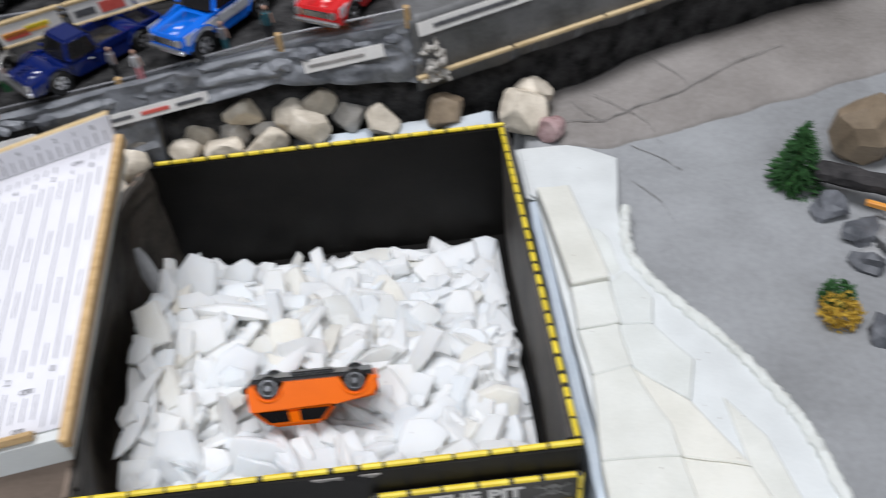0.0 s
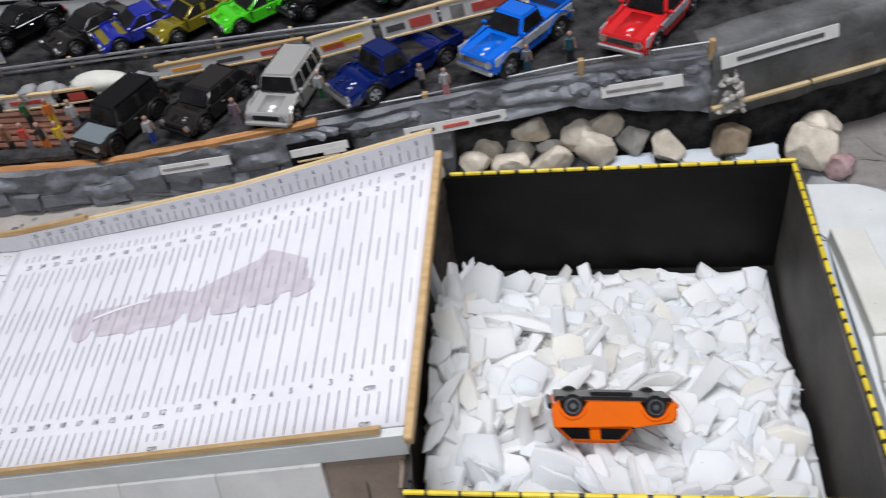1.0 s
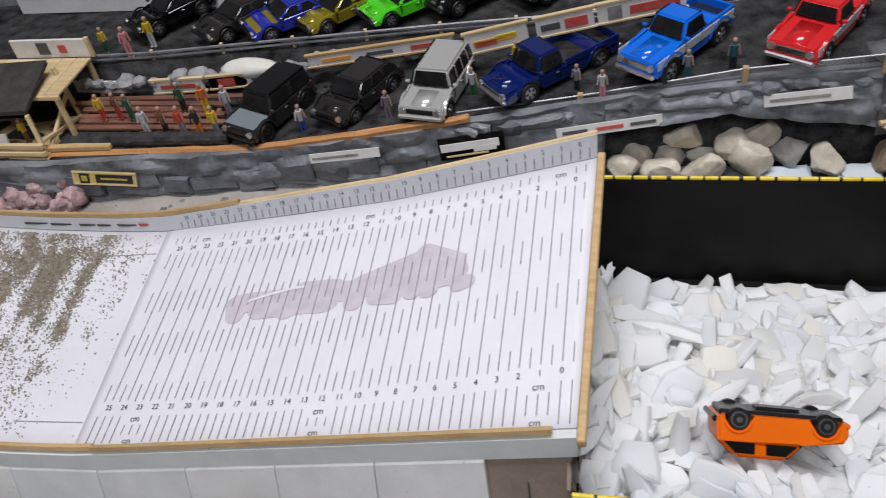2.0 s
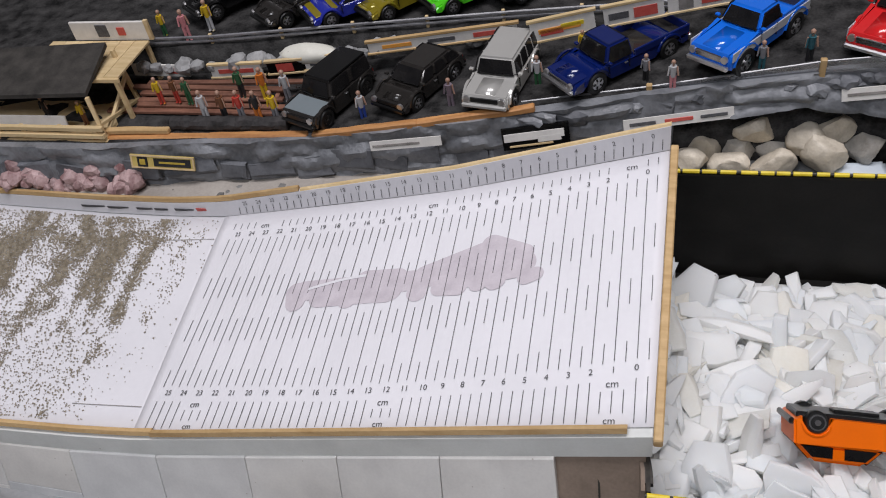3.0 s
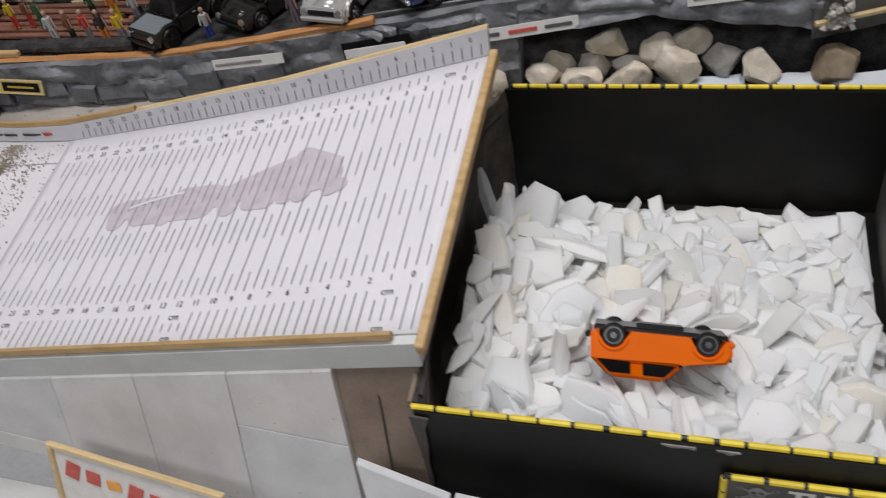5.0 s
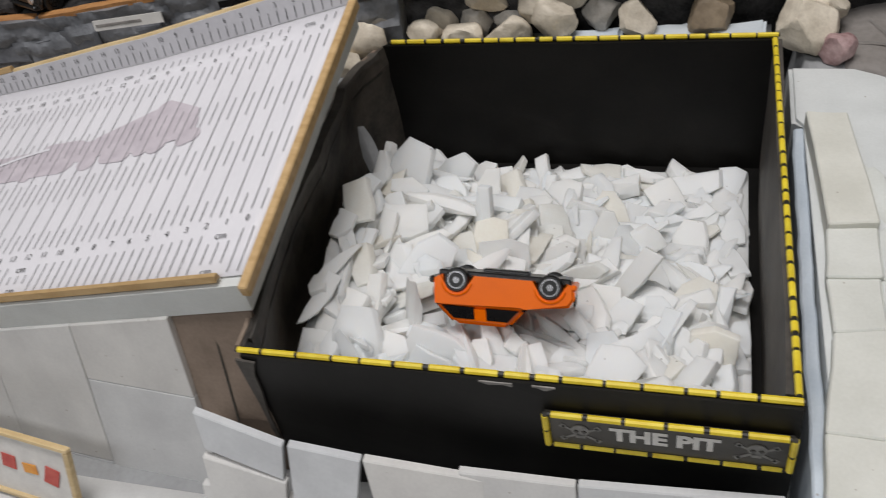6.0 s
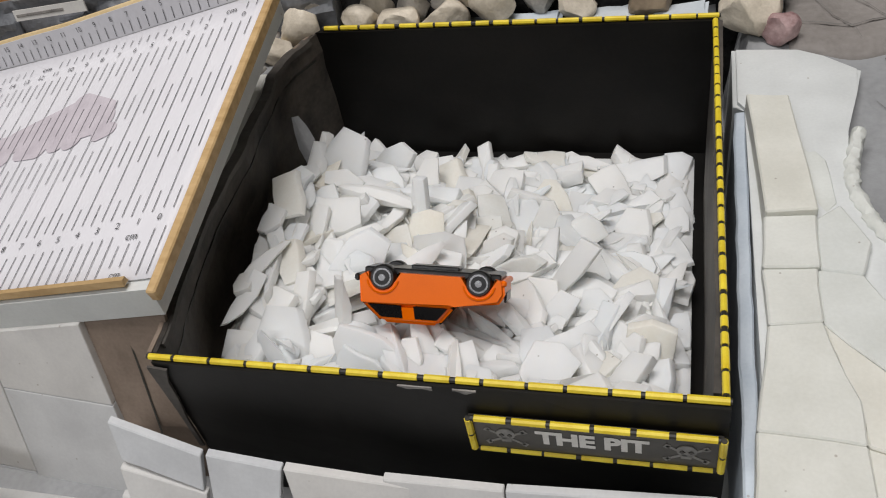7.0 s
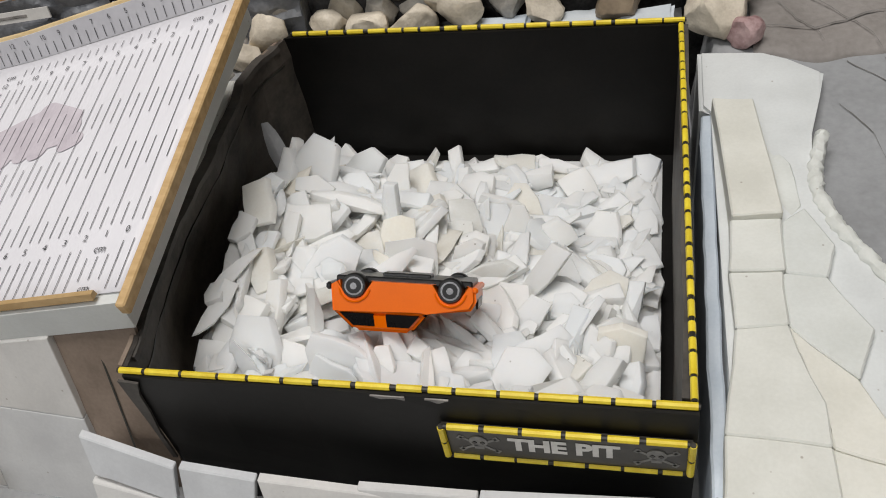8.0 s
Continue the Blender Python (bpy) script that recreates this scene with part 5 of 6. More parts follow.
    for s in (-1, 1):
        for sx in (-1, 1):
            bm = bmesh.new()
            n, ra = 9, r * 1.26
            prev = None
            for i in range(n):
                a = math.pi * (0.06 + 0.88 * i / (n - 1))
                ring = [bm.verts.new((sx * wb / 2 + (ra + dr) * math.cos(a), s * (W / 2 + dy), r + (ra + dr) * math.sin(a))) for dr, dy in (((-0.0004, 0.0007), (0.0003, 0.0005), (0.0006, -0.0010), (-0.0004, -0.0010)) if plain else ((-0.0001, 0.0010), (0.0007, 0.0007), (0.0010, -0.0010), (-0.0001, -0.0010)))]
                if prev:
                    for k in range(4):
                        bm.faces.new((prev[k], prev[(k + 1) % 4], ring[(k + 1) % 4], ring[k]))
                prev = ring
            part("wheel_arch", bm, paint, car, smooth=40)
        if not plain:
            bm = block(bmesh.new(), (0.0022, 0.0030, 0.0018), (cabin[1] - 0.0015, s * (W / 2 + 0.0012), belt + 0.0020), bevel=0.0005)
            part("wing_mirror", bm, paint, car)
            for sx in (cabin[1] - 0.0015, max(cabin[0] + 0.004, cabin[1] - 0.0165)):
                bm = block(bmesh.new(), (0.0004, 0.0006, (belt - clear) * 0.62), (sx, s * (W / 2 + 0.0002), clear + (belt - clear) * 0.62))
                part("door_seam", bm, M_COAL, car)
            bm = block(bmesh.new(), (0.0024, 0.0010, 0.0007), (max(cabin[0] + 0.006, cabin[1] - 0.0140), s * (W / 2 + 0.0004), belt - 0.0026), bevel=0.0002)
            part("door_handle", bm, M_CHROME, car)
        bm = block(bmesh.new(), (0.0008, 0.0030, 0.0022), (-L / 2 - 0.0002, s * W * 0.38, clear + (deck_z - clear) * 0.62), bevel=0.0002)
        if plain:
            bm.free()
        else:
            part("tail_light", bm, M_RED, car)
    if not plain and not bonnet:
        # raised centre of the bonnet and its shut line
        bm = block(bmesh.new(), (L / 2 - cowl - 0.005, W * 0.46, 0.0009), ((L / 2 + cowl) / 2, 0, hood - nose_drop * 0.45), (0, math.degrees(math.atan2(nose_drop, L / 2 - cowl)), 0), bevel=0.0004, seg=2)
        part("bonnet_bulge", bm, paint, car, smooth=40)
    if not plain:
        for sy in (-1, 1):
            part("wiper", block(bmesh.new(), (0.0004, W * 0.30, 0.0004), (cabin[1] + 0.0006, sy * W * 0.18, belt + 0.0012), (0, 0, 8 * sy)), M_TYRE, car)
    # nose
    gm = grille or M_PLASTIC
    part("grille", block(bmesh.new(), (0.0010, W * 0.60, (hood - clear) * 0.34), (L / 2 + 0.0004, 0, clear + (hood - clear) * 0.62), bevel=0.0003), gm, car)
    for s in (-1, 1):
        bm = rod(bmesh.new(), (L / 2 - 0.0004, s * W * 0.38, clear + (hood - clear) * 0.64), (L / 2 + (0.0006 if plain else 0.0012), s * W * 0.38, clear + (hood - clear) * 0.64), 0.0021, 10)
        if plain:
            bm.free()
        else:
            part("headlight", bm, M_CHROME, car)
    bmp = bumper or M_CHROME
    part("front_bumper", block(bmesh.new(), (0.0026, W * 0.98, 0.0026 if plain else 0.0030), (L / 2 + (-0.0002 if plain else 0.0010), 0, clear + (0.0016 if plain else 0.0024)), bevel=0.0008), paint if plain else bmp, car)
    part("rear_bumper", block(bmesh.new(), (0.0024, W * 0.96, 0.0030), (-L / 2 - 0.0008, 0, clear + 0.0026), bevel=0.0008), bmp, car)
    bm = block(bmesh.new(), (L * 0.95, W * 0.76, 0.0030), (0, 0, clear - 0.0002), bevel=0.0006)
    block(bm, (L * 0.34, W * 0.30, 0.0016), (0, 0, clear - 0.0022), bevel=0.0004)
    rod(bm, (-wb / 2, -W / 2 + 0.004, r), (-wb / 2, W / 2 - 0.004, r), 0.0012, 6)
    rod(bm, (wb / 2, -W / 2 + 0.004, r), (wb / 2, W / 2 - 0.004, r), 0.0012, 6)
    part("chassis", bm, M_PLASTIC, car)
    rim_mat = rims or M_CHROME
    for sx in (-1, 1):
        for s in (-1, 1):
            y0, y1 = s * (W / 2 - tyre_w + 0.0010), s * (W / 2 + 0.0010)
            bm = bmesh.new()
            ring = [(y0, r * 0.90), (y0 + s * 0.0008, r), (y1 - s * 0.0008, r), (y1, r * 0.90), (y1, r * 0.62), (y1 - s * 0.0012, r * 0.58)]
            n = 18
            rows = [[bm.verts.new((k * math.cos(2 * math.pi * i / n), y, k * math.sin(2 * math.pi * i / n))) for i in range(n)] for y, k in ring]
            for a, b in zip(rows, rows[1:]):
                for i in range(n):
                    j = (i + 1) % n
                    bm.faces.new((a[i], a[j], b[j], b[i]))
            bm.faces.new(rows[0])
            bm.faces.new(rows[-1])
            wheel = part("wheel", bm, M_TYRE, car, smooth=35, m=pose(sx * wb / 2, 0, r))
            bm = bmesh.new()
            rod(bm, (0, y1 - s * 0.0012, 0), (0, y1 - s * 0.0004 + s * (0.0006 if plain else 0), 0), r * (0.74 if plain else 0.55), 18)
            part("rim", bm, rim_mat, wheel)
            bm = bmesh.new()
            if plain:
                rod(bm, (0, y1, 0), (0, y1 + s * 0.0004, 0), r * 0.60, 16)
            for i in range(0 if plain else 5):
                a = 2 * math.pi * i / 5
                k, h = (0.38, 0.30) if plain else (0.26, 0.14)
                block(bm, (r * k, 0.0005, r * h), (r * 0.36 * math.cos(a), y1 - s * 0.0002 + s * (0.0006 if plain else 0), r * 0.36 * math.sin(a)), (0, -math.degrees(a), 0))
            part("rim_slot", bm, M_TYRE, wheel)
            bm = rod(bmesh.new(), (0, y1 - s * 0.0006, 0), (0, y1 + s * (0.0008 if plain else 0.0003), 0), r * (0.28 if plain else 0.14), 8)
            part("hub", bm, rim_mat, wheel)
    return car


def parked(x, y, yaw, lift=0.0, pitch=0.0, z=None):
    zz = (along(TERRACE_Z, x) if z is None else z) + 0.0006 + lift
    return pose(x, y, zz, 0, pitch, yaw)


def vehicles():
    def centre(fx, fy, yaw, L):
        return fx - math.cos(radians(yaw)) * L / 2, fy - math.sin(radians(yaw)) * L / 2
    # box-shaped off-road car, grey with a black roof
    x, y = centre(-0.2265, 0.2125, -112, 0.062)
    toy_vehicle("blue-grey toy off-road car with a black roof, parked on the terrace", parked(x, y, -112), L=0.062, W=0.028, r=0.0066, wb=0.040, clear=0.0050, hood=0.0150, belt=0.0158, roof=0.0258, cowl=0.012, cabin=(-0.0300, 0.0125), top=(-0.0295, 0.0080), paint=M_GUN, bonnet=M_HOOD, cap=M_COAL, rims=M_GUN, split=2, bumper=M_PLASTIC, pane=0.20, name="toy_offroader")
    x, y = centre(-0.170, 0.2250, -115, 0.062)
    toy_vehicle("dark brown-grey toy estate car parked on the terrace", parked(x, y, -115), L=0.062, W=0.0275, r=0.0060, wb=0.038, clear=0.0042, hood=0.0128, belt=0.0140, roof=0.0212, cowl=0.012, cabin=(-0.0290, 0.0140), top=(-0.0215, 0.0050), paint=M_GUN, rims=M_CHROME, split=3, bumper=M_COAL, nose_drop=0.0030, pane=0.22)
    x, y = centre(-0.1075, 0.2190, -100, 0.063)
    toy_vehicle("silver boxy toy off-road van parked on the terrace", parked(x, y, -100), L=0.063, W=0.0290, r=0.0064, wb=0.040, clear=0.0050, hood=0.0146, belt=0.0152, roof=0.0248, cowl=0.011, cabin=(-0.0310, 0.0110), top=(-0.0300, 0.0075), paint=M_SILVER, rims=M_CHROME, split=4, bumper=M_SILVER, pane=0.20, name="toy_van", category="toy van")
    x, y = centre(-0.0655, 0.2345, -136, 0.088)
    toy_vehicle("dark blue toy pickup truck with an open load bed", parked(x, y, -136), L=0.088, W=0.0290, r=0.0070, wb=0.054, clear=0.0055, hood=0.0138, belt=0.0150, roof=0.0256, cowl=0.020, cabin=(-0.0010, 0.0200), top=(0.0010, 0.0165), paint=M_NAVY, bed=True, deck=0.0118, grille=M_DARKCHROME, rims=M_CHROME, pane=0.2, name="toy_pickup", category="toy pickup")
    x, y = centre(0.0175, 0.2420, -126, 0.078)
    toy_vehicle("bright blue and white lifted toy pickup truck", parked(x, y, -126), L=0.078, W=0.0275, r=0.0086, wb=0.048, clear=0.0090, hood=0.0203, belt=0.0212, roof=0.0302, cowl=0.0125, cabin=(-0.0110, 0.0125), top=(-0.0095, 0.0065), paint=M_SKY, low=M_WHITE, bed=True, deck=0.0165, grille=M_DARKCHROME, rims=M_CHROME, pane=0.2, name="toy_pickup", category="toy pickup")
    x, y = centre(0.1005, 0.2465, -121, 0.076)
    toy_vehicle("red and white toy pickup truck by the terrace edge", parked(x, y, -121), L=0.076, W=0.0290, r=0.0072, wb=0.046, clear=0.0055, hood=0.0166, belt=0.0174, roof=0.0252, cowl=0.010, cabin=(-0.0110, 0.0100), top=(-0.0090, 0.0060), paint=M_RED, low=M_WHITE, bed=True, deck=0.0130, grille=M_DARKCHROME, rims=M_CHROME, pane=0.2, name="toy_pickup", category="toy pickup")
    # upper row
    up = 0.1475
    for lab, fx, fy, yaw, kw in (
        ("dull grey toy coupe on the upper terrace", -0.276, 0.293, -128, dict(paint=M_GUN, low=None)),
        ("royal blue toy car with a yellow nose on the upper terrace", -0.243, 0.296, -140, dict(paint=M_ROYAL, bonnet=M_OLIVE)),
        ("olive and black toy car on the upper terrace", -0.205, 0.301, -132, dict(paint=M_OLIVE, cap=M_COAL)),
        ("lime green toy sports car on the upper terrace", -0.162, 0.310, -138, dict(paint=M_GREEN)),
        ("black toy car on the upper terrace", -0.118, 0.322, -134, dict(paint=M_COAL)),
        ("dark green toy car on the upper terrace", -0.060, 0.335, -136, dict(paint=M_LEAFPAINT)),
        ("black toy coupe on the upper terrace", -0.335, 0.306, -128, dict(paint=M_COAL)),
        ("white toy car on the upper terrace", 0.012, 0.352, -138, dict(paint=M_WHITE)),
        ("red toy car on the upper terrace", 0.085, 0.366, -136, dict(paint=M_RED)),
        ("bronze toy car on the upper terrace", 0.152, 0.372, -136, dict(paint=M_OLIVE))):
        x, y = centre(fx, fy, yaw, 0.060)
        toy_vehicle(lab, parked(x, y, yaw, z=up + 0.0015), L=0.060, W=0.027, r=0.0058, wb=0.036, hood=0.0120, belt=0.0132, roof=0.0195, cowl=0.009, cabin=(-0.022, 0.0105), top=(-0.014, 0.000), split=2, bumper=M_PLASTIC, nose_drop=0.0022, group="toy vehicles on the upper terrace", **kw)


M_LEAFPAINT = enamel("dark_green_enamel", (0.010, 0.045, 0.018))
vehicles()


def crashed_car():
    """The orange car lying on its roof among the chips."""
    fwd = Vector((0.995, 0.045, -0.085)).normalized()
    left = Vector((0.03, -0.71, 0.70))
    up = fwd.cross(left).normalized()
    left = up.cross(fwd).normalized()
    rot = Matrix((fwd, left, up)).transposed()
    wheel_at = Vector((0.0708, 0.0540, 0.0868))
    origin = wheel_at - rot @ Vector((-0.0190, 0.0150, 0.0051))
    m = rot.to_4x4()
    m.translation = origin
    car = toy_vehicle("orange toy hatchback with black bonnet stripe, overturned in the foam", m, L=0.0580, W=0.028, r=0.0051, wb=0.0385, clear=0.0031, hood=0.0150, belt=0.0155, roof=0.0235, cowl=0.010,
                      cabin=(-0.0285, 0.0105), top=(-0.0195, 0.0035), pane=0.31, plain=True, paint=M_ORANGE, bonnet=M_COAL, rims=M_DARKCHROME, split=2, bumper=M_PLASTIC, group="", tyre_w=0.006, nose_drop=0.0022)
    return car


crashed_car()

# ---- wall dressing: beams, rails, plaques ----
def wall_pose(x, z, out=0.0):
    e = 0.01
    yaw = math.degrees(math.atan2(along(WALL_Y, x + e) - along(WALL_Y, x - e), 2 * e))
    return pose(x, along(WALL_Y, x) - out, z, 0, 0, yaw)


def beam(pts, r, mat, label, name="timber_beam"):
    """A rough wooden beam laid through a few points, in lengths."""
    thing = empty(name, label, "beam")
    for (a, b) in zip(pts, pts[1:]):
        a, b = Vector(a), Vector(b)
        L = (b - a).length
        bm = block(bmesh.new(), (L + 0.001, r * 2.0, r * 1.7), bevel=r * 0.3)
        bmesh.ops.subdivide_edges(bm, edges=[e for e in bm.edges if abs(e.verts[0].co.x - e.verts[1].co.x) > L * 0.5], cuts=8)
        for v in bm.verts:
            v.co.y += 0.0006 * noise.noise((v.co + a) * 80)
            v.co.z += 0.0007 * noise.noise((v.co + a) * 80 + Vector((4, 0, 0)))
        d = (b - a).normalized()
        part("length", bm, mat, thing, m=Matrix.Translation((a + b) / 2) @ d.to_track_quat("X", "Z").to_matrix().to_4x4())


beam([(-0.372, 0.2020, 0.1215), (-0.290, 0.2070, 0.1210), (-0.222, 0.2110, 0.1210)], 0.0030, M_BEAM, "orange-brown wooden beam edging the terrace")
beam([(-0.218, 0.2105, 0.1220), (-0.150, 0.2160, 0.1285), (-0.079, 0.2225, 0.1365)], 0.0026, M_BEAM, "slim orange-brown beam in front of the parked vehicles")
beam([(-0.370, 0.2045, 0.1262), (-0.318, 0.2075, 0.1258)], 0.0022, M_PINE, "short pale plank lying on the terrace edge", "loose_plank")


def plaque(x, z, w, h, bars, label, back=M_PLAQUE, edge=None, tilt=0.0, out=0.0065):
    p = empty("plaque", label, "plaque", wall_pose(x, z, out) @ pose(0, 0, 0, -14, tilt, 0), "plaques on the wall")
    part("panel", block(bmesh.new(), (w, 0.0010, h), (0, 0, 0)), back, p)
    for k, (bx, bz, bw, bh, mat) in enumerate(bars):
        part("print_bar", block(bmesh.new(), (bw, 0.0004 + 0.00008 * k, bh), (bx, -0.0007 - 0.00004 * k, bz), bevel=min(bw, bh) * 0.12), mat, p)
    if edge:
        for s in (-1, 1):
            part("border", block(bmesh.new(), (w, 0.0006, 0.0010), (0, -0.0006, s * (h / 2 - 0.0006))), edge, p)
            part("border", block(bmesh.new(), (0.0010, 0.0006, h - 0.0024), (s * (w / 2 - 0.0006), -0.0006, 0)), edge, p)


plaque(-0.319, 0.1130, 0.043, 0.0095, [(0.0065, 0, 0.025, 0.0058, M_COAL), (0.0065, 0, 0.018, 0.0016, M_DULLYELLOW), (-0.0135, 0, 0.0070, 0.0070, M_COAL), (-0.0135, 0, 0.0044, 0.0044, M_DULLYELLOW)], "black and yellow sign on the rock wall", M_SIGNYELLOW, M_STICK, 7)
plaque(-0.157, 0.1195, 0.045, 0.0060, [(-0.006, 0, 0.030, 0.0016, M_CARD_GREY)], "white lettered strip on the rock wall", tilt=-3)
plaque(-0.078, 0.1210, 0.040, 0.0140, [(-0.001, 0.0006, 0.036, 0.0052, M_PLAQUE), (0.008, -0.0020, 0.014, 0.0040, M_PLAQUE), (-0.003, -0.0050, 0.026, 0.0012, M_STICK)], "black board with a torn white print leaning on the wall", M_COAL, M_COAL, -4)
plaque(0.003, 0.1245, 0.062, 0.0068, [(-0.020, 0, 0.015, 0.0022, M_INK), (0.0005, 0, 0.016, 0.0024, M_RED_INK), (0.020, 0, 0.015, 0.0020, M_INK)], "white strip with dark and red lettering on the rock wall", tilt=-5)
plaque(0.112, 0.1385, 0.046, 0.0072, [(-0.004, 0, 0.032, 0.0018, M_CARD_GREY)], "pale lettered strip on the rock wall", tilt=-7)
kp = empty("plaque", "white lettered strip on the concrete kerb", "plaque", pose(0.188, 0.2510, 0.1515, -14, -2, 19.4), "plaques on the wall")
part("panel", block(bmesh.new(), (0.070, 0.0010, 0.0075)), M_PLAQUE, kp)
part("print_bar", block(bmesh.new(), (0.052, 0.0004, 0.0024), (0, -0.0007, 0)), M_INK, kp)


def edge_fence():
    """Low glossy rail on wooden pegs along the wall top."""
    f = empty("edge_fence", "low clear rail on small wooden pegs along the wall", "fence")
    pts = [(-0.088, 0.2310, 0.1345), (-0.014, 0.2395, 0.1400), (0.078, 0.2445, 0.1535), (0.150, 0.2440, 0.1615)]
    for x, y, z in pts[1:]:
        part("peg", block(bmesh.new(), (0.0034, 0.0034, 0.0130), (x, y, z - 0.0048), bevel=0.0004), M_PINE, f)
    for a, b in zip(pts, pts[1:]):
        part("top_rail", rod(bmesh.new(), a, b, 0.0007, 6), M_CLEAR_RAIL, f)
        a, b = Vector(a), Vector(b)
        d = (b - a)
        bm = block(bmesh.new(), (d.length, 0.0006, 0.0072), bevel=0.0)
        part("screen", bm, M_SCREEN, f, "clear plastic screen", m=Matrix.Translation((a + b) / 2 - Vector((0, 0, 0.0040))) @ d.to_track_quat("X", "Z").to_matrix().to_4x4())


def clear_plastic():
    m = bpy.data.materials.new("clear_plastic")
    m.use_nodes = True
    n, l = m.node_tree.nodes, m.node_tree.links
    t, g, mix = n.new("ShaderNodeBsdfTransparent"), n.new("ShaderNodeBsdfGlossy"), n.new("ShaderNodeMixShader")
    g.inputs["Roughness"].default_value = 0.12
    t.inputs[0].default_value = (0.82, 0.83, 0.85, 1)
    mix.inputs[0].default_value = 0.14
    l.new(t.outputs[0], mix.inputs[1])
    l.new(g.outputs[0], mix.inputs[2])
    l.new(mix.outputs[0], n["Material Output"].inputs["Surface"])
    return m


M_SCREEN = clear_plastic()
edge_fence()


def rock_scatter():
    """Loose slabs and rubble along the top of the wall beside the vehicles."""
    r = random.Random(31)
    for i in range(26):
        x = r.uniform(-0.085, 0.145)
        y = along(WALL_Y, x) + r.uniform(-0.002, 0.010)
        bm = bmesh.new()
        lump(bm, (r.uniform(0.010, 0.026), r.uniform(0.007, 0.012), r.uniform(0.005, 0.010)), i + 40, 0.3, 2)
        solid("rubble", bm, M_SLAB if i % 3 else M_ROCK, "angular grey rubble on top of the wall", "rubble", "rubble on the wall", m=pose(x, y, along(TERRACE_Z, x) - 0.007 - r.uniform(0, 0.006), 0, 0, r.uniform(-25, 25)))
    for i in range(30):
        x = r.uniform(-0.42, -0.09)
        bm = bmesh.new()
        lump(bm, (r.uniform(0.004, 0.010), r.uniform(0.004, 0.008), r.uniform(0.002, 0.005)), i + 80, 0.3, 1)
        y = r.uniform(along(RAMP_FAR, x) + 0.016, along(WALL_Y, x) - 0.009)
        solid("pebble", bm, M_GROUND_STONE, "small grey pebble on the ground below the wall", "pebble", "pebbles below the wall", m=pose(x, y, ground_z(x, y) - 0.001, 0, 0, r.uniform(0, 360)))


M_GROUND_STONE = surface("grey_grit_stone", (0.14, 0.135, 0.13), (0.28, 0.275, 0.26), 0.8, 120, 700, 0.5, vary=0.3)
rock_scatter()


def pink_rocks():
    r = random.Random(17)
    for i in range(84):
        x = -0.340 - r.random() ** 0.9 * 0.15
        k = r.random()
        y = 0.1815 + 0.011 * k
        s = r.uniform(0.007, 0.0145)
        bm = bmesh.new()
        pebble(bm, (s, s * 0.9, s * 0.85), i + 120, 2)
        solid("pink_rock", bm, M_STONE_PINK, "rough pink crystal rock heaped beside the track", "rock", "pink rocks beside the track", m=pose(x, y, 0.0905 + 0.013 * k * r.uniform(0.3, 1), r.uniform(-20, 20), 0, r.uniform(0, 360)))
    solid("white_slab", block(bmesh.new(), (0.085, 0.006, 0.022), bevel=0.0015), M_FOAM, "white foam slab under the wooden hut", "foam slab", m=pose(-0.372, 0.1945, 0.1020, -14, 0, 3))


pink_rocks()


# ---- figures ----
def figure(x, y, z, yaw, top, legs, label, h=0.024, lean=0.0):
    bm = bmesh.new()
    s = h / 0.024
    t = 0.84 * s
    def tag(k, n0):
        bm.faces.ensure_lookup_table()
        for f in bm.faces[n0:]:
            f.material_index = k
    n0 = 0
    for sgn in (-1, 1):
        rod(bm, (0.0003, 0.0016 * sgn, 0.0), (0, 0.0013 * sgn, 0.011), 0.0011, 7, 0.0015)
        block(bm, (0.0030, 0.0016, 0.0010), (0.0008, 0.0017 * sgn, 0.0005), bevel=0.0003)
    tag(1, n0)
    n0 = len(bm.faces)
    rod(bm, (0, 0, 0.0105), (0, 0, 0.0188), 0.0021, 8, 0.0029)
    for sgn in (-1, 1):
        rod(bm, (0, 0.0030 * sgn, 0.0182), (0.0010, 0.0042 * sgn, 0.0118), 0.0009, 6, 0.0007)
    tag(0, n0)
    n0 = len(bm.faces)
    bmesh.ops.create_icosphere(bm, subdivisions=2, radius=0.0019, matrix=Matrix.Translation((0, 0, 0.0218)))
    rod(bm, (0, 0, 0.0186), (0, 0, 0.0205), 0.0008, 6)
    tag(2, n0)
    bmesh.ops.scale(bm, vec=(t, t, s), verts=bm.verts)
    me = bpy.data.meshes.new("figurine")
    bmesh.ops.recalc_face_normals(bm, faces=bm.faces)
    bm.to_mesh(me)
    bm.free()
    for m in (top, legs, M_SKIN):
        me.materials.append(m)
    ob = new("figurine", me)
    ob.matrix_basis = pose(x, y, z, lean, 0, yaw)
    tagged(ob, label, "figurine", "toy figurines")


M_SKIN = plain_plastic("flesh_plastic", (0.42, 0.25, 0.18))
C = {k: plain_plastic(k + "_plastic", c) for k, c in dict(yellow=(0.72, 0.48, 0.02), red=(0.55, 0.06, 0.04), orange=(0.70, 0.20, 0.03), white=(0.55, 0.55, 0.56), grey=(0.26, 0.26, 0.28), black=(0.02, 0.02, 0.022),
     blue=(0.03, 0.07, 0.34), green=(0.03, 0.12, 0.05), brown=(0.18, 0.07, 0.03), pink=(0.66, 0.26, 0.28), mauve=(0.24, 0.19, 0.23), teal=(0.03, 0.12, 0.15)).items()}


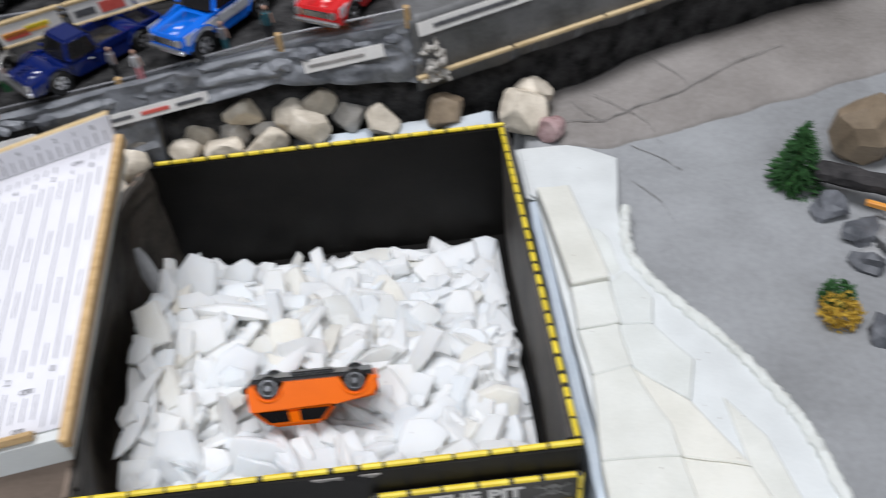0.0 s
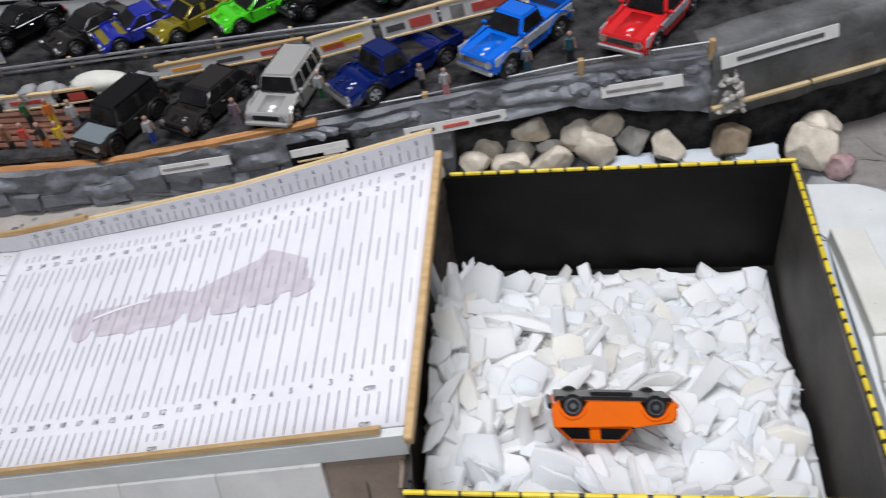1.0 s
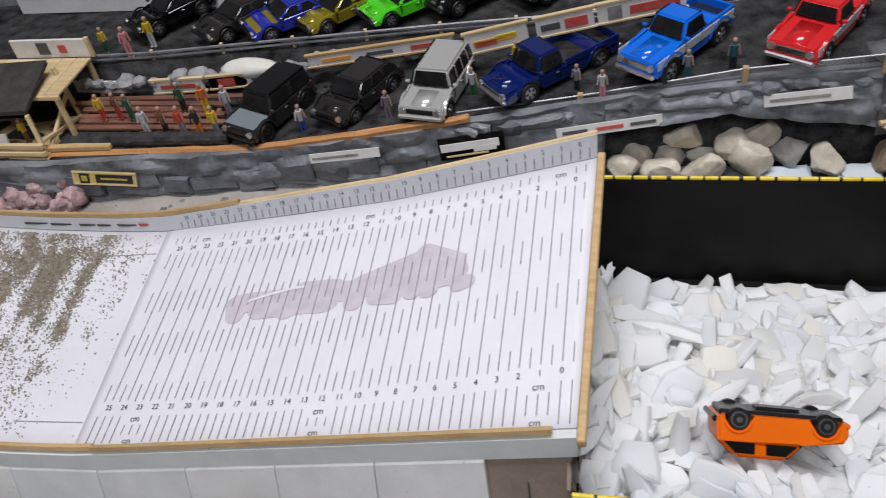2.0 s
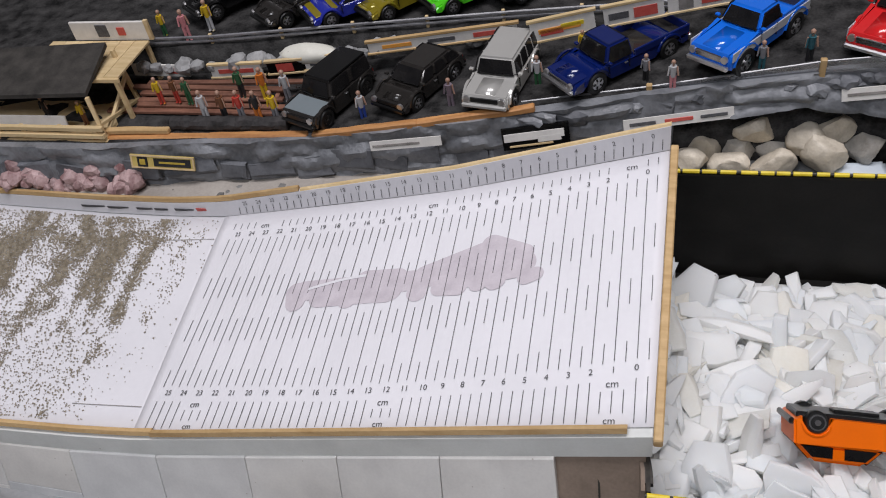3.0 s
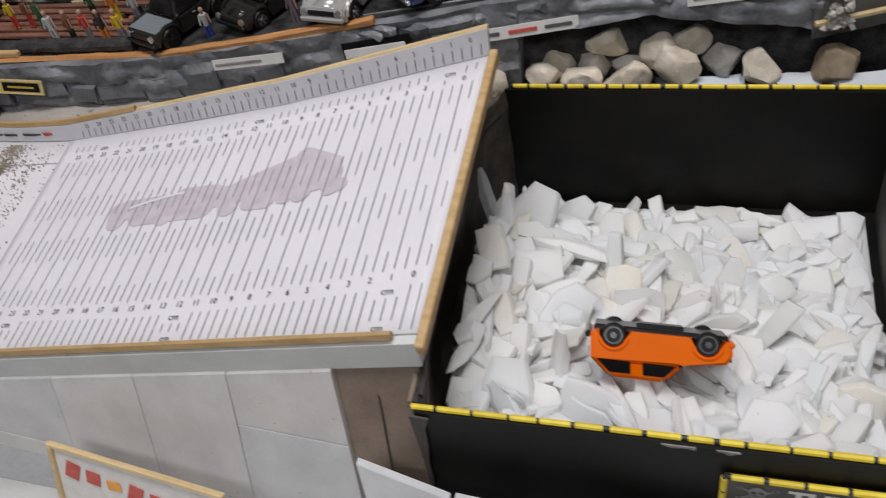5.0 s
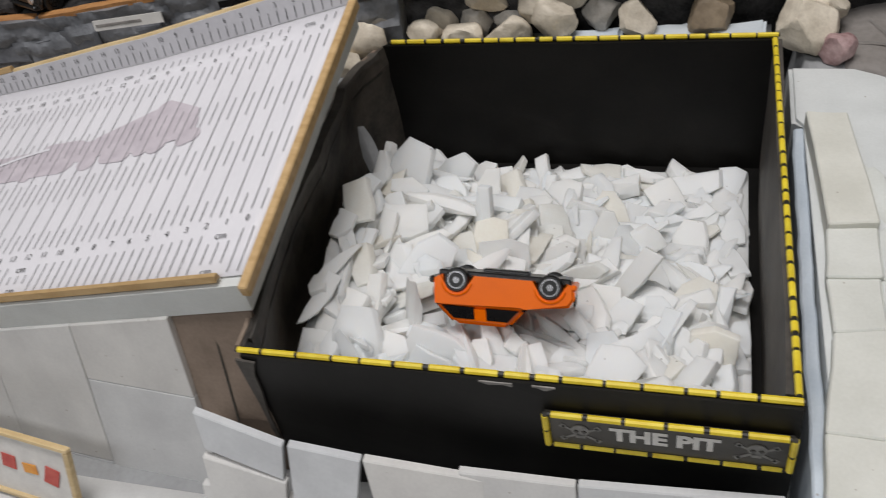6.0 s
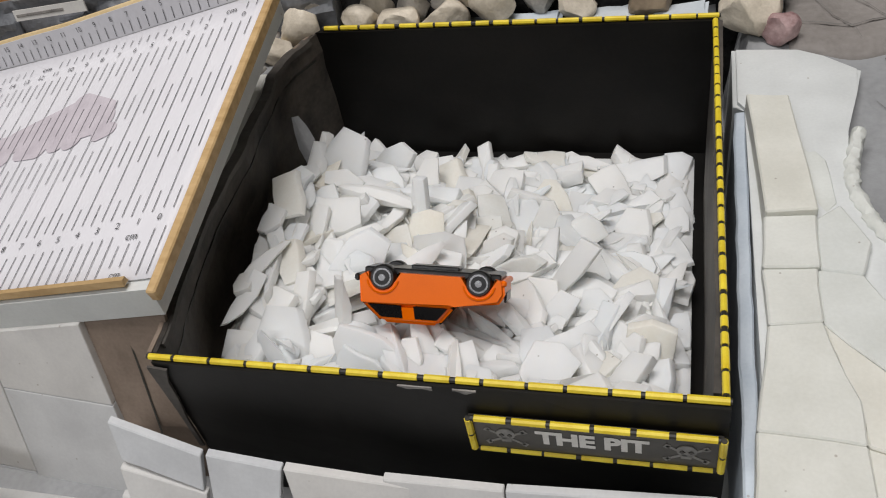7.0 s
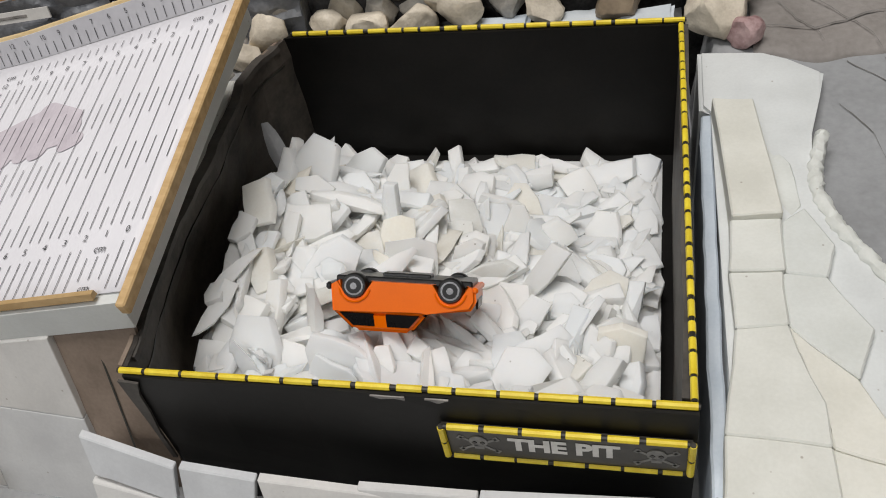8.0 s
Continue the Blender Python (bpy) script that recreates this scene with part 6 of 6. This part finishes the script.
def figures():
    z = 0.1245
    for x, y, yaw, a, b, lab in (
        (-0.2955, 0.2205, -80, "white", "white", "white toy figurine standing behind the black log"),
        (-0.2815, 0.2205, -100, "brown", "black", "dark brown and black toy figurine"),
        (-0.2695, 0.2210, -90, "red", "grey", "red and grey toy figurine"),
        (-0.2575, 0.2205, -70, "black", "orange", "toy figurine in black with orange trousers"),
        (-0.2455, 0.2210, -95, "yellow", "grey", "toy figurine in yellow with grey trousers"),
        (-0.2770, 0.2420, -90, "green", "black", "dark green toy figurine on the bleacher"),
        (-0.2600, 0.2410, -60, "orange", "yellow", "orange and yellow toy figurine"),
        (-0.2425, 0.2380, -95, "white", "grey", "pale grey toy figurine beside the off-road car")):
        figure(x, y, z + (0.004 if y > 0.23 else 0.0), yaw, C[a], C[b], lab)
    for x, y, yaw, a, b, lab in (
        (-0.3335, 0.2330, -80, "yellow", "red", "toy figurine in yellow on the bleacher"),
        (-0.3220, 0.2345, -100, "brown", "red", "brown toy figurine on the bleacher"),
        (-0.3120, 0.2330, -90, "green", "green", "dark green toy figurine standing on the bleacher")):
        figure(x, y, 0.1290, yaw, C[a], C[b], lab, 0.021)
    t = lambda x: along(TERRACE_Z, x) - 0.001
    figure(-0.1885, 0.2265, t(-0.1885), -60, C["white"], C["blue"], "white and blue toy figurine between two vehicles", 0.022)
    figure(-0.1320, 0.2330, t(-0.1320), -90, C["mauve"], C["mauve"], "mauve grey toy figurine between two vehicles", 0.022)
    figure(-0.0805, 0.2500, t(-0.0805), -90, C["white"], C["green"], "pale toy figurine beside the silver van", 0.022)
    figure(-0.0010, 0.2400, t(-0.001), -90, C["white"], C["pink"], "pale pink and white toy figurine by the rail", 0.020)
    figure(-0.0165, 0.2480, t(-0.0165), -120, C["grey"], C["black"], "dark grey toy figurine by the pickup", 0.020)
    figure(0.0470, 0.2520, t(0.047), -100, C["grey"], C["teal"], "grey and teal toy figurine by the lifted pickup", 0.020)
    figure(0.0720, 0.2560, t(0.072), -80, C["teal"], C["black"], "dark teal toy figurine between two pickups", 0.022)
    figure(-0.0560, 0.2760, t(-0.056) + 0.004, -80, C["yellow"], C["yellow"], "yellow toy figurine by the banner", 0.018)
    up = 0.1475
    figure(-0.3300, 0.2830, up, -60, C["pink"], C["pink"], "pink toy figurine on the upper terrace")
    figure(-0.3180, 0.2960, up, -90, C["yellow"], C["white"], "toy figurine in yellow on the upper terrace")
    figure(-0.3520, 0.2900, up, -90, C["yellow"], C["green"], "toy figurine in yellow beside the wooden platform", 0.020)
    figure(-0.3330, -0.0240, 0.0205, -90, C["grey"], C["grey"], "grey toy figurine standing on the white base board", 0.022)


figures()


# ---- spectators' corner: bleacher, log, hut, platform ----
def bleacher():
    b = empty("bleacher", "stepped dark red-brown wooden bleacher", "bleacher")
    for i in range(6):
        part("plank", block(bmesh.new(), (0.126 - 0.009 * ((i * 5) % 4), 0.0050 - 0.0004 * (i % 3), 0.0022), (-0.305 + 0.006 * ((i * 3) % 4 - 1.5), 0.2290 + 0.0052 * i, 0.1254 + 0.0012 * i), (3.0 * ((i * 5) % 3 - 1), 0.7 * ((i * 2) % 3 - 1), 1.4 * ((i * 7) % 3 - 1)), bevel=0.0004), M_DARKWOOD, b)
    for x in (-0.355, -0.305, -0.255):
        bm = bmesh.new()
        pts = [(0.2270, 0.118), (0.2580, 0.118), (0.2580, 0.1296), (0.2280, 0.1242)]
        prism(bm, [(p[0], p[1]) for p in pts], -0.0015, 0.0015)
        part("bearer", bm, M_DARKWOOD, b, m=Matrix.Translation((x, 0, 0)) @ Matrix(((0, 1, 0, 0), (1, 0, 0, 0), (0, 0, 1, 0), (0, 0, 0, 1))))
    bm = bmesh.new()
    rod(bm, (-0.318, 0.2145, 0.1262), (-0.236, 0.2165, 0.1262), 0.0048, 10)
    bmesh.ops.subdivide_edges(bm, edges=[e for e in bm.edges if abs(e.verts[0].co.x - e.verts[1].co.x) > 0.05], cuts=24)
    for v in bm.verts:
        v.co += Vector((0, noise.noise(v.co * 200), noise.noise(v.co * 200 + Vector((2, 2, 0))))) * 0.0012
    solid("black_log", bm, M_SOOT, "charred black log in front of the figurines", "log")


bleacher()


def hut():
    h = empty("wooden_hut", "matchstick hut with a dark felt roof and railed deck", "hut")
    def stick(a, b, r=0.0014, name="post", mat=M_STICK):
        part(name, block(bmesh.new(), ((Vector(b) - Vector(a)).length, r * 2, r * 2), bevel=0.0003), mat, h, m=Matrix.Translation((Vector(a) + Vector(b)) / 2) @ (Vector(b) - Vector(a)).to_track_quat("X", "Z").to_matrix().to_4x4())
    # roof slab, tilted to the front
    a, b, c, d = (-0.4900, 0.2050, 0.1515), (-0.3655, 0.2050, 0.1560), (-0.3710, 0.2500, 0.1660), (-0.5000, 0.2500, 0.1600)
    bm = bmesh.new()
    vt = [bm.verts.new(p) for p in (a, b, c, d)]
    vl = [bm.verts.new((p[0], p[1], p[2] - 0.0030)) for p in (a, b, c, d)]
    bm.faces.new(vt)
    bm.faces.new(vl[::-1])
    for i in range(4):
        j = (i + 1) % 4
        bm.faces.new((vt[i], vl[i], vl[j], vt[j]))
    part("roof", bm, M_ROOF, h, "dark felt roof")
    part("deck", block(bmesh.new(), (0.135, 0.050, 0.0030), (-0.4300, 0.2240, 0.1215)), M_STICK, h)
    for y, z in ((0.1985, 0.1215), (0.1975, 0.1275), (0.1985, 0.1325)):
        stick((-0.4980, y, z), (-0.3600, y, z), 0.0016, "deck_rail")
    for i in range(5):
        x = -0.4850 + 0.030 * i
        stick((x, 0.1995, 0.1200), (x, 0.2010, 0.1335), 0.0012, "baluster")
    stick((-0.3620, 0.1990, 0.0990), (-0.3640, 0.2030, 0.1540))
    stick((-0.3620, 0.2480, 0.0980), (-0.3680, 0.2490, 0.1610))
    stick((-0.3630, 0.2000, 0.1340), (-0.3620, 0.2470, 0.1230), 0.0012, "brace")
    stick((-0.3630, 0.2000, 0.1220), (-0.3630, 0.2460, 0.1440), 0.0012, "brace")
    stick((-0.3820, 0.1985, 0.1190), (-0.3625, 0.1985, 0.1010), 0.0011, "brace")
    stick((-0.4900, 0.2020, 0.1000), (-0.4900, 0.2040, 0.1500))
    part("front_board", block(bmesh.new(), (0.060, 0.0012, 0.0070), (-0.4220, 0.2060, 0.1330), (-10, 0, 0)), M_PLAQUE, h, "weathered white front board")
    figure(-0.3860, 0.2160, 0.1230, -90, C["yellow"], C["brown"], "toy figurine in yellow under the hut roof", 0.020)
    figure(-0.4180, 0.2200, 0.1230, -90, C["black"], C["black"], "black toy figurine under the hut roof", 0.020)
    # raised platform behind it
    p = empty("wooden_platform", "pale wooden platform on thin legs with a white back board", "platform")
    for i in range(7):
        x = -0.4250 + 0.0112 * i
        part("plank", block(bmesh.new(), (0.0108, 0.046, 0.0016), (x, 0.2470, 0.1545), bevel=0.0002), M_STICK, p)
    part("edge_strip", block(bmesh.new(), (0.080, 0.0022, 0.0030), (-0.3915, 0.2232, 0.1535), bevel=0.0003), M_STICK, p)
    for x, y in ((-0.3550, 0.2245), (-0.3550, 0.2690), (-0.4270, 0.2690)):
        part("leg", block(bmesh.new(), (0.0030, 0.0030, 0.0360), (x, y, 0.1360), bevel=0.0003), M_STICK, p)
    part("back_board", block(bmesh.new(), (0.060, 0.0020, 0.0140), (-0.3820, 0.2720, 0.1620), bevel=0.0003), M_PLAQUE, p, "white back board with red print")
    part("board_edge", block(bmesh.new(), (0.0030, 0.0026, 0.0150), (-0.3510, 0.2720, 0.1625), bevel=0.0003), M_STICK, p)
    part("red_patch", block(bmesh.new(), (0.0060, 0.0006, 0.0060), (-0.3720, 0.2707, 0.1620), bevel=0.0001), M_RED_INK, p)
    part("grey_patch", block(bmesh.new(), (0.0090, 0.0006, 0.0090), (-0.3870, 0.2707, 0.1625), bevel=0.0001), M_INK, p)


hut()


# ---- upper tier: banners, rail, rocks, mound ----
def banner(a, b, h, bars, label, frame=None, back=M_PLAQUE):
    a, b = Vector(a), Vector(b)
    d = b - a
    yaw = math.degrees(math.atan2(d.y, d.x))
    slope = -math.degrees(math.atan2(d.z, math.hypot(d.x, d.y)))
    mid = (a + b) / 2
    L = d.length
    n = empty("banner", label, "banner", pose(mid.x, mid.y, mid.z, 0, slope, yaw), "banners along the upper tier")
    part("panel", block(bmesh.new(), (L, 0.0014, h), (0, 0, h / 2)), back, n)
    for u, v, w, k, mat in bars:
        part("print_bar", block(bmesh.new(), (w, 0.0005, k), (u, -0.0009, v)), mat, n)
    if frame:
        part("top_strip", block(bmesh.new(), (L + 0.003, 0.0026, 0.0020), (0, 0, h + 0.0008), bevel=0.0003), frame, n)
        part("bottom_strip", block(bmesh.new(), (L + 0.003, 0.0026, 0.0016), (0, 0, -0.0004), bevel=0.0003), frame, n)


banner((-0.372, 0.2660, 0.1300), (-0.328, 0.2660, 0.1290), 0.0090, [(0.010, 0.0045, 0.013, 0.0040, M_RED_INK), (-0.012, 0.0045, 0.012, 0.0030, M_INK)], "white banner with red and grey print")
banner((-0.310, 0.2650, 0.1290), (-0.272, 0.2665, 0.1300), 0.0090, [(0.0, 0.0045, 0.026, 0.0030, M_RED_INK)], "framed pale banner with reddish lettering", M_STICK)
banner((-0.268, 0.2680, 0.1300), (-0.243, 0.2700, 0.1310), 0.0085, [(0.0, 0.0042, 0.012, 0.0060, M_RED_INK)], "dark banner with a red and white emblem", M_STICK, M_COAL)
banner((-0.241, 0.2705, 0.1315), (-0.214, 0.2730, 0.1330), 0.0085, [(0.0, 0.0042, 0.020, 0.0024, M_INK)], "white banner with grey lettering", M_STICK)
banner((-0.196, 0.2770, 0.1400), (-0.098, 0.2880, 0.1470), 0.0075, [(-0.030, 0.0036, 0.020, 0.0024, M_ORANGE_INK), (0.0, 0.0036, 0.018, 0.0024, M_INK), (0.030, 0.0036, 0.018, 0.0030, M_RED_INK)], "long pale banner with a pine top strip", M_PINE)
banner((-0.0865, 0.2750, 0.1485), (-0.0480, 0.2815, 0.1535), 0.0130, [(-0.002, 0.0062, 0.026, 0.0030, M_ORANGE_INK), (-0.007, 0.0050, 0.014, 0.0036, M_RED_INK), (0.006, 0.0074, 0.014, 0.0026, M_YELLOW)], "white banner with an orange and red flame shape", M_STICK)
banner((-0.0430, 0.2830, 0.1545), (-0.0080, 0.2890, 0.1585), 0.0120, [(-0.009, 0.0055, 0.012, 0.0042, M_INK), (0.007, 0.0055, 0.014, 0.0064, M_RED_INK)], "white banner with grey lettering and a red block", M_STICK)
banner((-0.0060, 0.2895, 0.1590), (0.0460, 0.2985, 0.1640), 0.0120, [(-0.016, 0.0058, 0.0085, 0.0085, M_CARD_GREY), (0.008, 0.0055, 0.030, 0.0056, M_RED_INK)], "white banner with a grey disc and red lettering", M_STICK)


def upper_rail():
    f = empty("guard_rail", "grey double guard rail on small posts along the upper tier", "fence")
    pts = []
    for i in range(12):
        x = -0.41 + 0.05 * i
        pts.append(Vector((x, along(TIER_Y, x) + 0.0045, 0.1535)))
    for a, b in zip(pts, pts[1:]):
        for dz, r in ((0.0, 0.0011), (-0.0032, 0.0010)):
            part("rail", rod(bmesh.new(), a + Vector((0, 0, dz)), b + Vector((0, 0, dz)), r, 6), M_CLEAR_RAIL, f)
    for p in pts:
        part("post", block(bmesh.new(), (0.0022, 0.0020, 0.0130), (p.x, p.y + 0.0016, p.z - 0.0050), bevel=0.0003), M_STICK, f)
    r = random.Random(44)
    for i in range(26):
        x = -0.36 + 0.27 * i / 26 + r.uniform(-0.004, 0.004)
        s = r.uniform(0.008, 0.015)
        bm = bmesh.new()
        lump(bm, (s, s * 0.8, s * 0.75), i + 200, 0.25, 2)
        y = along(TIER_Y, x) - 0.0055
        solid("edge_stone", bm, M_GREYSTONE, "pale grey pebble edging the upper tier", "stone", "stones edging the upper tier", m=pose(x, y, 0.1335 + (0.004 if x > -0.2 else 0.0), 0, 0, r.uniform(0, 360)))
    bm = bmesh.new()
    lump(bm, (0.042, 0.016, 0.012), 333, 0.10, 3)
    solid("white_mound", bm, M_FOAM_CREAM, "smooth white stone mound beside the upper tier", "stone", smooth=True, m=pose(-0.239, 0.2765, 0.1345))
    # back wall of the upper terrace
    w = empty("upper_wall", "grey stepped wall behind the upper vehicles", "wall", kind="structure")
    a, b = Vector((-0.62, 0.360, 0)), Vector((0.45, 0.485, 0))
    ang = math.degrees(math.atan2(b.y - a.y, b.x - a.x))
    mid = (a + b) / 2
    part("ledge", block(bmesh.new(), ((b - a).length, 0.022, 0.030), bevel=0.002), M_ROCK, w, m=pose(mid.x, mid.y, 0.158, 0, 0, ang))
    part("white_rail", block(bmesh.new(), ((b - a).length, 0.004, 0.005), bevel=0.0006), M_PLAQUE, w, m=pose(mid.x, mid.y - 0.012, 0.1745, 0, 0, ang))


M_WHITEBOARD = surface("white_painted_board", (0.68, 0.67, 0.66), (0.80, 0.79, 0.78), 0.5, 40, 600, 0.1)


def white_ledge():
    a, b = Vector((-0.46, 0.3600, 0)), Vector((-0.165, 0.3560, 0))
    led = empty("white_ledge", "white board ledge with a dark slot behind the upper vehicles", "ledge", pose((a.x + b.x) / 2, (a.y + b.y) / 2, 0.147, 0, 0, math.degrees(math.atan2(b.y - a.y, b.x - a.x))))
    part("board", block(bmesh.new(), ((b - a).length, 0.020, 0.030), (0, 0, 0.015), bevel=0.0012), M_WHITEBOARD, led)
    part("slot", block(bmesh.new(), ((b - a).length * 0.96, 0.0012, 0.0024), (0, -0.0103, 0.0190)), M_COAL, led, "dark slot")


M_GREYSTONE = surface("pale_grey_pebble", (0.22, 0.22, 0.22), (0.40, 0.40, 0.40), 0.65, 90, 700, 0.4, vary=0.3)
upper_rail()
white_ledge()


# ---- right-hand ground: tree, log, rocks ----
def conifer(x, y, z, h):
    t = empty("model_tree", "small dark green model conifer on the grey ground", "tree", pose(x, y, z, 8, -6, 0))
    bm = rod(bmesh.new(), (0, 0, 0), (0, 0, h * 0.9), 0.0016, 8, 0.0006)
    part("trunk", bm, M_DARKWOOD, t)
    r = random.Random(2)
    bm = bmesh.new()
    for i in range(900):
        k = r.random() ** 0.7
        zz = h * (0.06 + 0.94 * (1 - k))
        rad = 0.0145 * k * (0.75 + 0.5 * r.random()) + 0.0008
        a = r.uniform(0, 2 * math.pi)
        rr = rad * math.sqrt(r.random()) if r.random() < 0.4 else rad
        c = Vector((rr * math.cos(a), rr * math.sin(a), zz - rr * 0.25))
        d = Vector((math.cos(a), math.sin(a), r.uniform(-0.5, 0.4))).normalized()
        s = r.uniform(0.0020, 0.0040)
        side = d.cross(Vector((0, 0, 1))).normalized() * s * 0.35
        up = Vector((0, 0, s * 0.3))
        vs = [bm.verts.new(c - d * s * 0.5 + side), bm.verts.new(c - d * s * 0.5 - side), bm.verts.new(c + d * s), bm.verts.new(c + up)]
        for f in ((0, 1, 3), (1, 2, 3), (2, 0, 3)):
            bm.faces.new([vs[j] for j in f])
    part("crown", bm, M_LEAF, t)


M_CRACK = surface("dirt_in_cracks", (0.14, 0.13, 0.12), (0.24, 0.23, 0.22), 0.9, 100, 600, 0.2)


def right_ground():
    conifer(0.357, 0.176, ground_z(0.357, 0.176) - 0.001, 0.048)
    r = random.Random(8)
    bm = bmesh.new()
    rod(bm, (0.364, 0.168, 0.079), (0.440, 0.112, 0.084), 0.0060, 10, 0.0052)
    bmesh.ops.subdivide_edges(bm, edges=[e for e in bm.edges if e.calc_length() > 0.05], cuts=14)
    for v in bm.verts:
        v.co += Vector((noise.noise(v.co * 150), noise.noise(v.co * 150 + Vector((3, 0, 0))), noise.noise(v.co * 150 + Vector((0, 7, 0))))) * 0.0012
    solid("dead_log", bm, M_SOOT, "dark bark log lying on grey rubble", "log")
    solid("orange_strip", block(bmesh.new(), (0.040, 0.003, 0.003), bevel=0.0004), M_ORANGE_INK, "orange strip lying under the log", "strip", m=pose(0.395, 0.128, 0.0775, 0, 0, -36))
    bm = bmesh.new()
    lump(bm, (0.042, 0.030, 0.040), 71, 0.3, 2)
    solid("brown_rock", bm, M_STONE_TAN, "rough brown rock behind the log", "rock", m=pose(0.402, 0.190, 0.066))
    for i in range(34):
        k = i / 34
        x = 0.352 + 0.06 * r.random() + 0.012 * math.sin(k * 7)
        y = 0.150 - 0.19 * k
        s = r.uniform(0.009, 0.024)
        bm = bmesh.new()
        lump(bm, (s, s * 0.8, s * 0.55), i + 300, 0.35, 2)
        solid("rubble", bm, M_GREYSTONE if i % 4 else M_SLAB, "grey broken rubble beside the log", "rubble", "rubble by the log", m=pose(x, y, ground_z(x, y) - 0.002, 0, 0, r.uniform(0, 360)))
    b = empty("flock_bush", "round ochre and green flock bush on the ground", "bush", pose(0.3395, 0.0765, ground_z(0.3395, 0.0765) - 0.001))
    for nm, size, at, mat in (("ochre_tuft", 0.0100, (0, -0.003, 0.007), M_BALL), ("green_tuft", 0.0085, (0.001, 0.006, 0.009), M_LEAF)):
        bm = bmesh.new()
        for i in range(420):
            d = Vector((r.gauss(0, 1), r.gauss(0, 1), r.gauss(0, 1))).normalized()
            c = Vector(at) + d * size * r.uniform(0.55, 1.0)
            s = r.uniform(0.0010, 0.0022)
            vs = [bm.verts.new(c + Vector((r.uniform(-1, 1), r.uniform(-1, 1), r.uniform(-1, 1))) * s) for _ in range(4)]
            for f in ((0, 1, 2), (0, 2, 3), (0, 3, 1), (1, 3, 2)):
                bm.faces.new([vs[j] for j in f])
        part(nm, bm, mat, b)
    # cracks across the grey ground
    for pts in ([(0.236, 0.246), (0.262, 0.243), (0.286, 0.252), (0.318, 0.262), (0.352, 0.280), (0.400, 0.298)], [(0.275, 0.222), (0.292, 0.205), (0.300, 0.192)], [(0.300, 0.300), (0.318, 0.275), (0.322, 0.262)], [(0.246, 0.266), (0.254, 0.252), (0.262, 0.243), (0.266, 0.231)], [(0.262, 0.270), (0.276, 0.252), (0.288, 0.238), (0.293, 0.222), (0.291, 0.200)], [(0.268, 0.190), (0.280, 0.170), (0.284, 0.150)]):
        bm = bmesh.new()
        prev = None
        for (x0, y0), (x1, y1) in zip(pts, pts[1:]):
            for u in steps(0, 1, 5)[:-1]:
                x, y = x0 + (x1 - x0) * u, y0 + (y1 - y0) * u + 0.0012 * noise.noise(Vector((x0 * 90 + u * 3, y0 * 90, 0)))
                w = 0.0002 + 0.0004 * r.random()
                lift = 0.0042 if y > 0.224 + 0.18 * max(0.0, x - 0.27) else 0.0006
                cur = (bm.verts.new((x, y - w, ground_z(x, y - w) + lift)), bm.verts.new((x, y + w, ground_z(x, y + w) + lift)))
                if prev:
                    bm.faces.new((prev[0], cur[0], cur[1], prev[1]))
                prev = cur
        solid("crack", bm, M_CRACK, "thin dark crack in the grey ground", "crack", "cracks in the ground", kind="structure")


right_ground()
